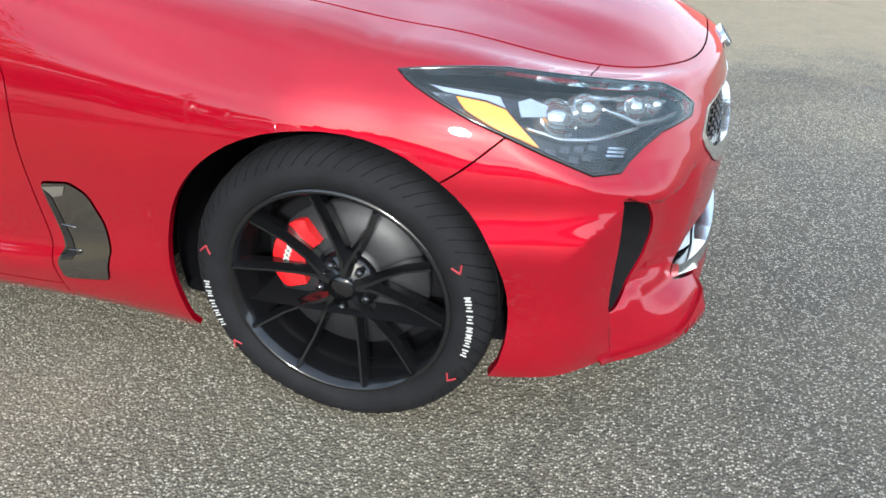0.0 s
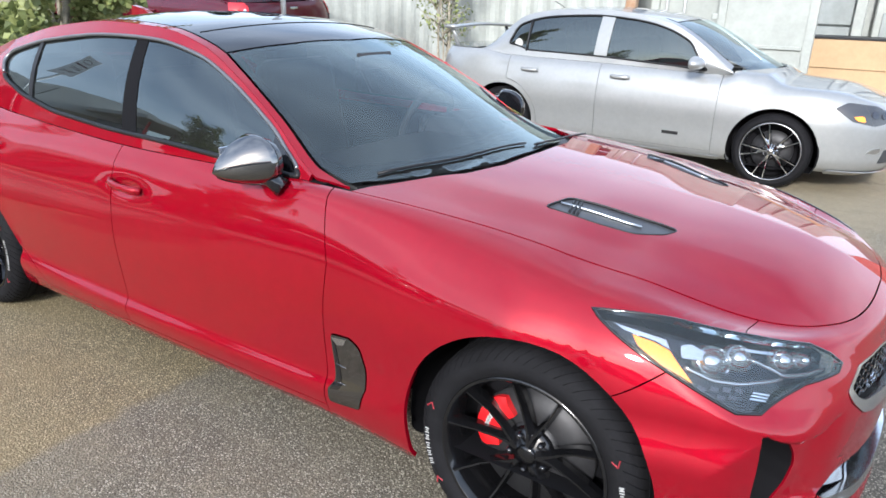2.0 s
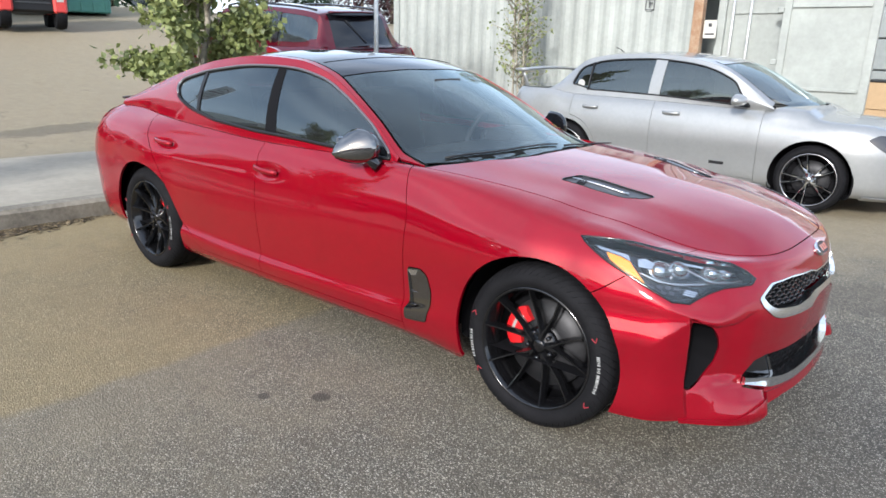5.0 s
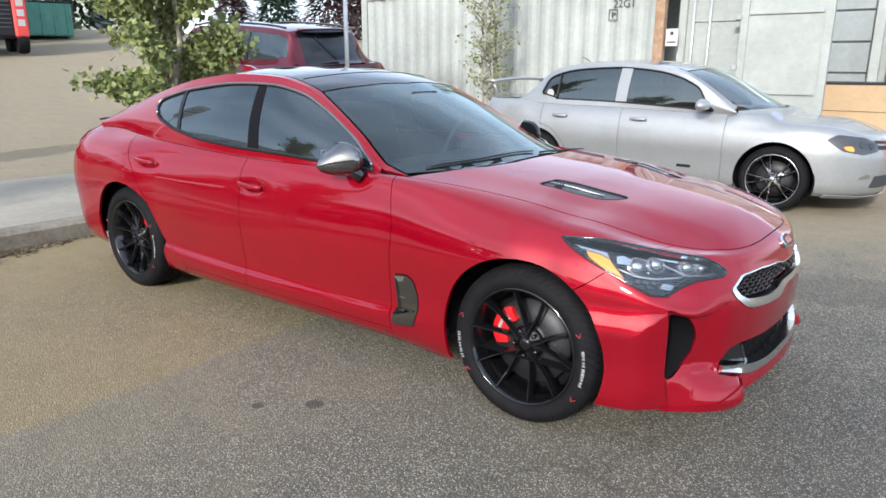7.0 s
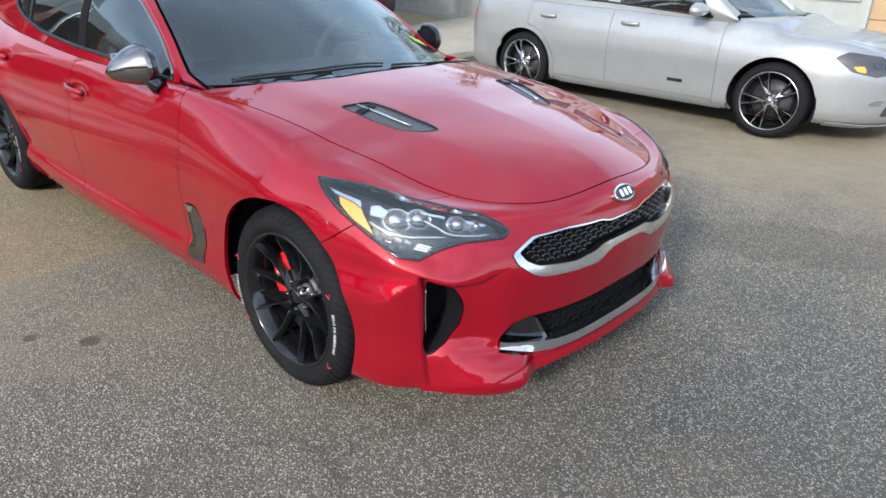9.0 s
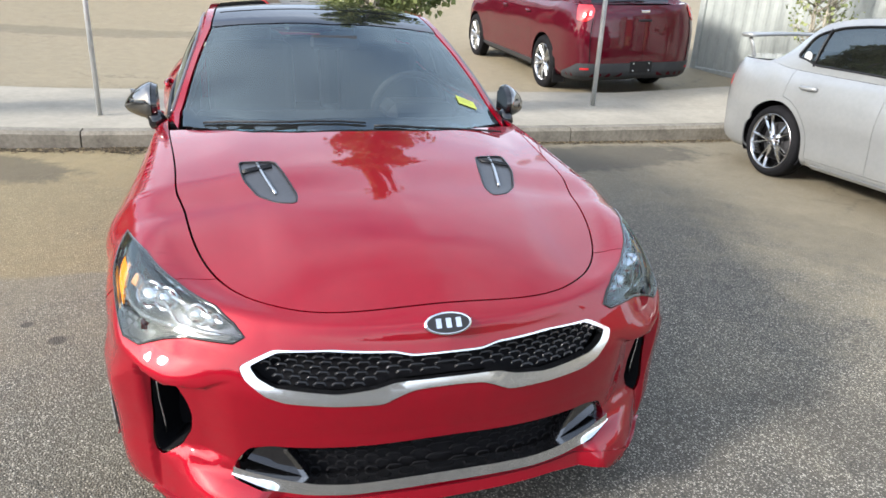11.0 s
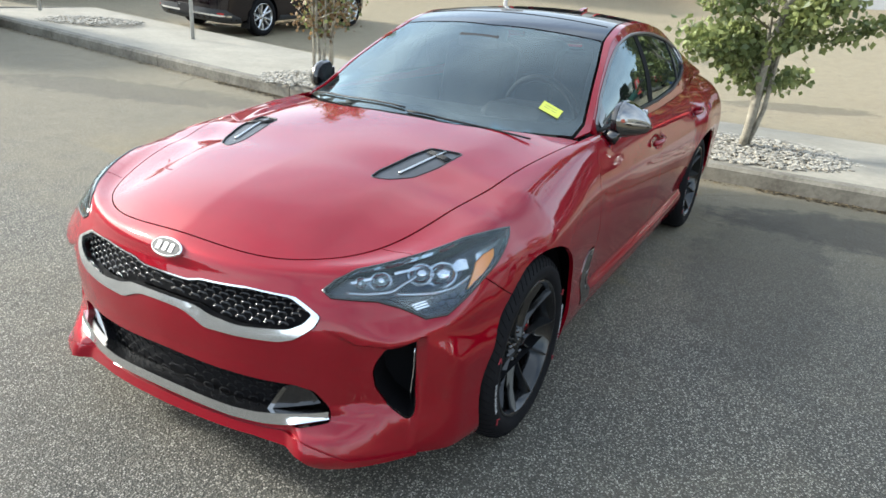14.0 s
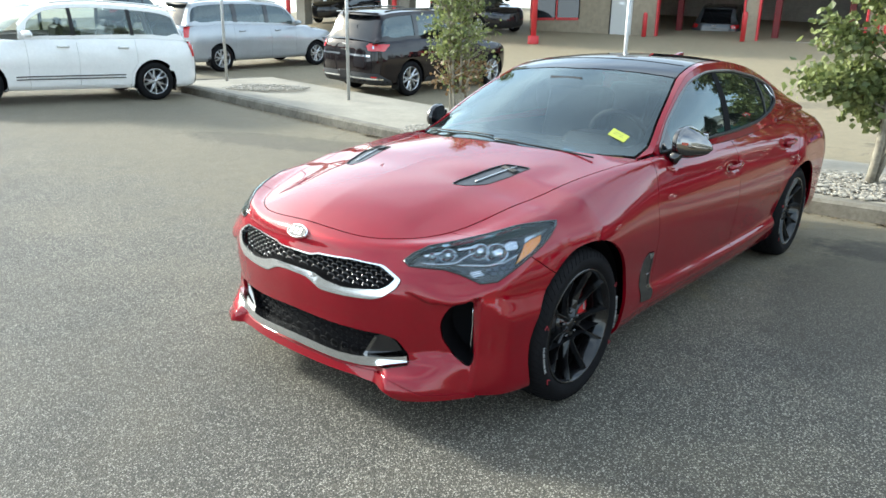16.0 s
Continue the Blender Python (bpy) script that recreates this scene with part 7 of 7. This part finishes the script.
fourth = thing("shipping_container", pose(0, 0, gz(-1, CY)), "grey and red shipping containers standing behind", "container")
part("door_leaf", block((.62, .05, 2.3), (.32, CY + 2.15, 1.25), chamfer=.02), M_CONT, fourth)
for z in (.5, 1.1, 1.7):
    part("recess", block((.42, .02, .42), (.32, CY + 2.12, z), chamfer=.01), M_CONTG, fourth)
part("white_post", block((.18, .12, 2.4), (.78, CY + 2.10, 1.2), chamfer=.02), M_CONT, fourth)
part("red_wall", block((3.0, .06, 2.3), (3.9, CY + 2.6, 1.2), chamfer=.02), M_CONTR, fourth)
# plywood crate before them
crate = thing("wooden_crate", pose(-.24, 9.15, gz(-.1, 9.15), 0, 0, 2), "long tan cardboard-brown crate with dark lid edge", "crate")
part("front_panel", box((1.92, .03, .38), (0, -.45, .70), .006), M_PLY, crate)
part("lower_panel", box((1.88, .03, .40), (-.02, -.43, .31), .006), M_PLY, crate)
part("side_panel", box((.03, .9, .78), (-.96, 0, .50), .006), M_BLACK, crate, "dark end board")
part("side_panel", box((.03, .9, .78), (.96, 0, .50), .006), M_PLY, crate)
part("back_panel", box((1.92, .03, .78), (0, .45, .50), .006), M_PLY, crate)
part("lid_edge", box((1.99, .95, .03), (0, 0, .90), .006), M_BLACK, crate, "dark lid")
for y in (-.38, .38):
    part("skid", box((1.9, .09, .11), (0, y, .055), .008), M_BLACK, crate)
part("lid_flap", box((.62, .5, .025), (1.22, -.1, 1.08), .005, Matrix.Rotation(radians(-36), 4, "Y")), M_PLY, crate, "tan flap standing open")
# ---- the service building ----
M_BLOCK = material("tan split-face block", (.28, .235, .17), .9, vary=.18, scale=5, bump=.006, bump_scale=30)
M_SIDING = material("white ribbed siding", (.50, .50, .48), .6, vary=.05, scale=2)
M_TRIM = material("red painted steel", (.50, .03, .035), .45, vary=.1, scale=3)
# the trim's red made darker: the bays' shade is in the colour
M_LIFT = material("shaded red lift paint", (.16, .014, .016), .55, vary=.15, scale=3)
M_COLUMN = material("beige column render", (.30, .285, .25), .85, vary=.12, scale=3)
M_INSIDE = material("painted workshop wall", (.55, .52, .47), .9, vary=.2, scale=1)
M_SHOPGLASS = material("dark shop glass", (.02, .025, .03), .05, coat=.5)
BX, BY = -24.0, -6.45
BZ = gz(BX, BY)
# x runs to the right along the front as the yard sees it, y goes inside
hall = thing("service_building", pose(BX, BY, BZ - .02, 0, 0, 100), "service garage with open bays, tan block wall and red posts", "building")


def hb(name, x0, x1, y0, y1, z0, z1, mat, label="", parent=None, ch=.01):
    return part(name, block((x1 - x0, y1 - y0, z1 - z0), ((x0 + x1) / 2, (y0 + y1) / 2, (z0 + z1) / 2), chamfer=ch), mat, parent or hall, label)


BAYS = ((-3.38, -.33), (.17, 3.45), (4.0, 7.3))
for a, b in BAYS:
    hb("bay_header", a, b, 0, .25, 3.42, 5.2, M_SIDING, "white ribbed wall over a bay")
    for i in range(int((b - a) / .3)):
        hb("siding_rib", a + .1 + i * .3, a + .16 + i * .3, -.03, 0, 3.45, 5.2, M_SIDING, ch=.005)
    for e in (a, b):
        hb("bay_frame", e - .035, e + .035, -.06, .2, 0, 3.42, M_TRIM, "thin red bay edge", ch=.008)
for a, b in ((-.33, .17), (3.45, 4.0), (7.3, 7.9)):
    hb("pier", a + .04, b - .04, -.02, .3, 0, 2.8, M_BLOCK, "tan block pier")
    hb("pier_cladding", a + .04, b - .04, -.05, .3, 2.8, 5.2, M_SIDING, "white siding over the pier")
hb("block_wall", -6.45, -3.42, 0, .25, 0, 2.75, M_BLOCK, "tan block wall")
hb("upper_wall", -8.6, -3.42, -.02, .25, 2.75, 5.2, M_SIDING)
md = hb("service_door", -5.15, -4.33, -.05, .02, .02, 2.15, M_SIDING, "white steel service door")
hb("door_sign", -4.86, -4.64, -.06, -.05, 1.45, 1.55, M_SATIN, parent=md)
hb("door_sign", -4.86, -4.64, -.06, -.05, 1.28, 1.38, M_SATIN, parent=md)
hb("door_frame", -5.20, -5.15, -.05, .02, 0, 2.2, M_BLACK, parent=md)
hb("door_handle", -4.46, -4.41, -.10, -.05, 1.0, 1.08, M_GALV, parent=md)
hb("window_wall", -8.6, -6.45, 0, .25, 0, .75, M_BLOCK)
for a, b in ((-8.55, -7.5), (-7.43, -6.5)):
    wn_ = hb("shop_window", a, b, .02, .10, .8, 2.75, M_SHOPGLASS, "dark shop window")
    hb("window_frame", a, b, -.03, .04, .72, .82, M_TRIM, parent=wn_)
    hb("window_frame", a - .03, a + .03, -.03, .04, .8, 2.75, M_TRIM, parent=wn_)
cd = hb("overhead_door", 7.9, 11.4, .05, .12, 0, 3.2, M_SIDING, "closed white overhead door with small windows")
for i in range(6):
    hb("door_groove", 7.9, 11.4, .03, .05, .5 * i + .48, .5 * i + .50, M_GALV, parent=cd, ch=0)
for i in range(4):
    hb("door_window", 8.3 + i * .8, 8.8 + i * .8, .02, .05, 1.9, 2.25, M_SHOPGLASS, parent=cd)
hb("wall_right", 7.9, 12.3, .0, .25, 3.2, 5.2, M_SIDING)
hb("wall_right", 11.4, 12.3, .0, .25, 0, 3.2, M_BLOCK)
hb("roof", -8.6, 12.3, 0, 14, 5.2, 5.4, M_SIDING)
hb("back_wall", -8.6, 12.3, 13.8, 14, 0, 5.2, M_INSIDE)
hb("side_wall", -8.6, -8.4, .25, 14, 0, 5.2, M_BLOCK)
hb("side_wall", 12.1, 12.3, .25, 14, 0, 5.2, M_INSIDE)
hb("workshop_floor", -8.6, 12.3, .0, 14, -.10, -.01, M_CONCRETE)
for x, y in ((-3.72, -.35), (-.22, -.45), (3.75, -.45), (12.0, -.45)):
    b_ = thing("bollard", hall.matrix_basis @ Matrix.Translation((x, y, -.02)), "red steel bollard beside a garage bay", "bollard", "bay bollards")
    part("post", tube([(0, 0, 0), (0, 0, .9), (0, 0, .98), (0, 0, 1.0)], (.085, .085, .06, .01), 12), M_TRIM, b_)
for x, y in ((-3.1, 2.4), (.62, 1.2), (2.9, 3.0), (4.6, 2.5)):
    l_ = thing("vehicle_lift", hall.matrix_basis @ Matrix.Translation((x, y, 0)), "red two-post vehicle lift column", "lift", "lift columns")
    part("column", box((.22, .22, 2.7), (0, 0, 1.35), .02), M_LIFT, l_)
    part("base", box((.5, .5, .06), (0, 0, .03), .01), M_BLACK, l_)
M_BAYCAR = paint("dark grey car paint", (.06, .065, .07), 0.3)
bay_car = suv("workshop_suv", *(hall.matrix_basis @ Vector((-1.85, 6.6, 0)))[:2], 190, M_BAYCAR, "grey SUV standing inside the workshop bay")
bay_car[0].location.z = BZ
# canopy over the sales yard
canopy = thing("canopy", hall.matrix_basis.copy(), "flat white canopy on grey columns and thin red posts", "canopy")
part("deck", block((18.4, 8.4, .45), (-14.9, -1.0, 3.62), chamfer=.02), M_SIDING, canopy)
part("soffit", block((18.2, 8.2, .04), (-14.9, -1.0, 3.375)), M_SIDING, canopy, "pale soffit")
for x, y in ((-20.0, -1), (-14.0, -1), (-10.1, -1), (-22.6, 2.6), (-17.2, 2.6), (-12.4, 2.6)):
    part("column", block((.55, .55, 3.36), (x, y, 1.68), chamfer=.02), M_COLUMN, canopy, "beige square column")
for x, y in ((-6.6, -4.0), (-12.6, -4), (-18.2, -4)):
    part("red_post", tube([(x, y, -.4), (x, y, 3.36)], .10, 10), M_TRIM, canopy, "thin red post")
    part("post_foot", tube([(x, y, -.4), (x, y, .06)], .2, 10), M_TRIM, canopy)
H = hall.matrix_basis
yard_car = suv("parked_suv", *(H @ Vector((-19.2, .2, 0)))[:2], 20, M_BLACKCAR, "black SUV parked under the canopy")
for x, y, rz, src in ((-9.3, -1.5, 75, yard_car[0]), (-17.0, 12, 195, d_suv), (-25.5, 9, 200, white_van[0]), (-31, 7, 195, silver_van[0]), (-36, 3, 190, yard_car[0])):
    w_ = H @ Vector((x, y, 0))
    copy_thing(src, on_slope(w_.x, w_.y, rz, 2.85))

# ---- far edge of the yard ----
M_GREEN = material("green dumpster paint", (.06, .19, .15), .6, vary=.2, scale=2)
M_ORANGE = material("orange machine paint", (.45, .035, .03), .5, vary=.1, scale=3)
M_GRASS = material("dry grass", (.14, .16, .05), .95, vary=.25, scale=1.0, bump=.02, bump_scale=20)
bin_ = thing("dumpster", pose(-29.0, 9.2, gz(-29.0, 9.2), 0, 0, 75), "green ribbed steel dumpster beside the yard", "dumpster")
part("body", block((3.4, 1.6, 1.25), (0, 0, .7), chamfer=.05), M_GREEN, bin_)
for i in range(8):
    part("rib", block((.08, .06, 1.2), (-1.55 + i * .44, .82, .7)), M_GREEN, bin_)
    part("rib", block((.08, .06, 1.2), (-1.55 + i * .44, -.82, .7)), M_GREEN, bin_)
part("lid", block((3.4, 1.6, .06), (0, 0, 1.35), chamfer=.02), M_BLACK, bin_)
lift = thing("work_machine", pose(-24.5, 6.35, gz(-24.5, 6.35), 0, 0, -11), "orange and black loader machine standing with its rear to the yard", "machine")
part("chassis", block((2.2, 1.25, 1.3), (0, 0, 1.15), chamfer=.08), M_BLACK, lift, "black engine cover")
for y in (-.76, .76):
    part("side_arm", block((2.3, .40, 2.1), (.05, y, 1.55), chamfer=.06), M_ORANGE, lift, "orange side arm")
    for i in range(5):
        part("arm_marking", block((.006, .20, .20), (1.205, y, .95 + i * .30)), M_WHITEINK, lift, "white lettering bar")
for i in range(7):
    part("grille_slat", block((.03, 1.0, .05), (1.115, 0, .80 + i * .13), chamfer=.008), M_CLAD, lift)
part("cab", block((1.3, 1.2, .9), (-.2, 0, 2.2), chamfer=.08), M_SHOPGLASS, lift, "dark glazed cab")
for x in (-.75, .75):
    for y in (-.78, .78):
        part("wheel", revolve([(.05, -.16), (.24, -.17), (.40, -.15), (.44, 0), (.40, .15), (.24, .17), (.05, .16)], 24)[0:2], M_RUBBER, lift).location = (x, y, .44)
tank = thing("waste_bin", pose(-24.6, 4.95, gz(-24.6, 4.95), 0, 0, -11), "tall dark blue plastic bin beside the garage", "bin")
M_BLUEBIN = material("blue bin plastic", (.015, .045, .16), .5, vary=.15, scale=4)
part("body", block((.75, .75, 1.5), (0, 0, .78), chamfer=.06), M_BLUEBIN, tank)
part("lid", block((.82, .82, .10), (0, 0, 1.58), chamfer=.03), M_BLUEBIN, tank)
gv = np.array([(x, y, gz(x, y) + .03) for x in np.linspace(-110, -30.5, 24) for y in np.linspace(11, 70, 20)])
gf = [(i * 20 + j, i * 20 + 20 + j, i * 20 + 21 + j, i * 20 + j + 1) for i in range(23) for j in range(19)]
tagged(part("grass_verge", (gv, gf), M_GRASS), "dry green grass verge beyond the yard", "grass", kind="structure")


def conifer(x, y, h, seed, mat=None, label="dark green spruce tree beyond the yard", wide=.26, name="conifer"):
    """Spruce: a stem with drooping needle boughs in tiers."""
    rng = np.random.default_rng(seed)
    t = thing(name, pose(x, y, gz(x, y)), label, "tree")
    part("trunk", tube([(0, 0, 0), (0, 0, h * .5), (0, 0, h)], (.14, .08, .02), 7), M_BARK, t)
    n = 2600
    f = rng.uniform(0, 1, n) ** .8
    a = rng.uniform(0, 6.283, n)
    r = h * wide * (1 - f) * (.35 + .65 * rng.uniform(0, 1, n) ** .5) * (1 + .18 * np.sin(f * 60))
    c = np.stack([r * np.cos(a), r * np.sin(a), h * (.06 + .94 * f) - .15 * r], -1)
    out = np.stack([np.cos(a), np.sin(a), -.35 + 0 * a], -1) + rng.normal(0, .35, (n, 3))
    side = np.cross(out, (0, 0, 1.0)) + rng.normal(0, .2, (n, 3))
    s = h * .045
    V = np.stack([c, c + out * s + side * s * .35, c + out * s * 1.7, c + out * s - side * s * .35], 1).reshape(-1, 3)
    part("foliage", (V, [(4 * i, 4 * i + 1, 4 * i + 2, 4 * i + 3) for i in range(n)], None, False), mat or M_SPRUCE, t)
    return t


spr = conifer(-36, 14.5, 6.5, 21)
for x, y, k, rz in ((-38, 11.5, .9, 50), (-46, 24, 1.2, 120), (-40, 31, 1.0, 200), (-36, 37, 1.1, 300), (-52, 12, 1.3, 80)):
    c_ = copy_thing(spr, pose(x, y, gz(x, y), 0, 0, rz))
    c_.scale = (k, k, k)
pl = conifer(-38, 34, 6, 22, M_PLUMLEAF, "purple-leaved round tree beyond the yard", .42, "leafy_tree")
for x, y, k, rz in ((-34, 33, .9, 70), (-31, 37, 1.1, 140), (-44, 30, .9, 10)):
    c_ = copy_thing(pl, pose(x, y, gz(x, y), 0, 0, rz))
    c_.scale = (k, k, k * .8)
house = thing("house", pose(-62, 24, gz(-62, 24), 0, 0, 65), "pale two-storey house beyond the yard", "house")
part("wall", block((12, 8, 6), (0, 0, 3)), M_HOUSE, house)
part("roof", plate([(-6.5, 6), (6.5, 6), (0, 9)], 9, lambda a, b, c: (a, c - 4.5, b)), M_CONTG, house)
for i in range(4):
    for z in (1.6, 4.2):
        part("window", block((1.2, .1, 1.3), (-4.5 + 3 * i, -4.02, z)), M_SHOPGLASS, house)

# ---- the showroom building on the other side, seen in the paint and glass ----
show = thing("showroom_building", pose(18.5, -27, 0, 0, 0, 0), "long low showroom with dark glazing and red band", "building")
part("wall", block((46, 9, 4.2), (0, -4.5, 2.1)), M_SIDING, show)
part("red_band", block((46.4, .3, .7), (0, .05, 4.4)), M_TRIM, show)
for i in range(12):
    part("glazing", block((3.2, .12, 2.4), (-20.5 + i * 3.7, .02, 1.5)), M_SHOPGLASS, show)
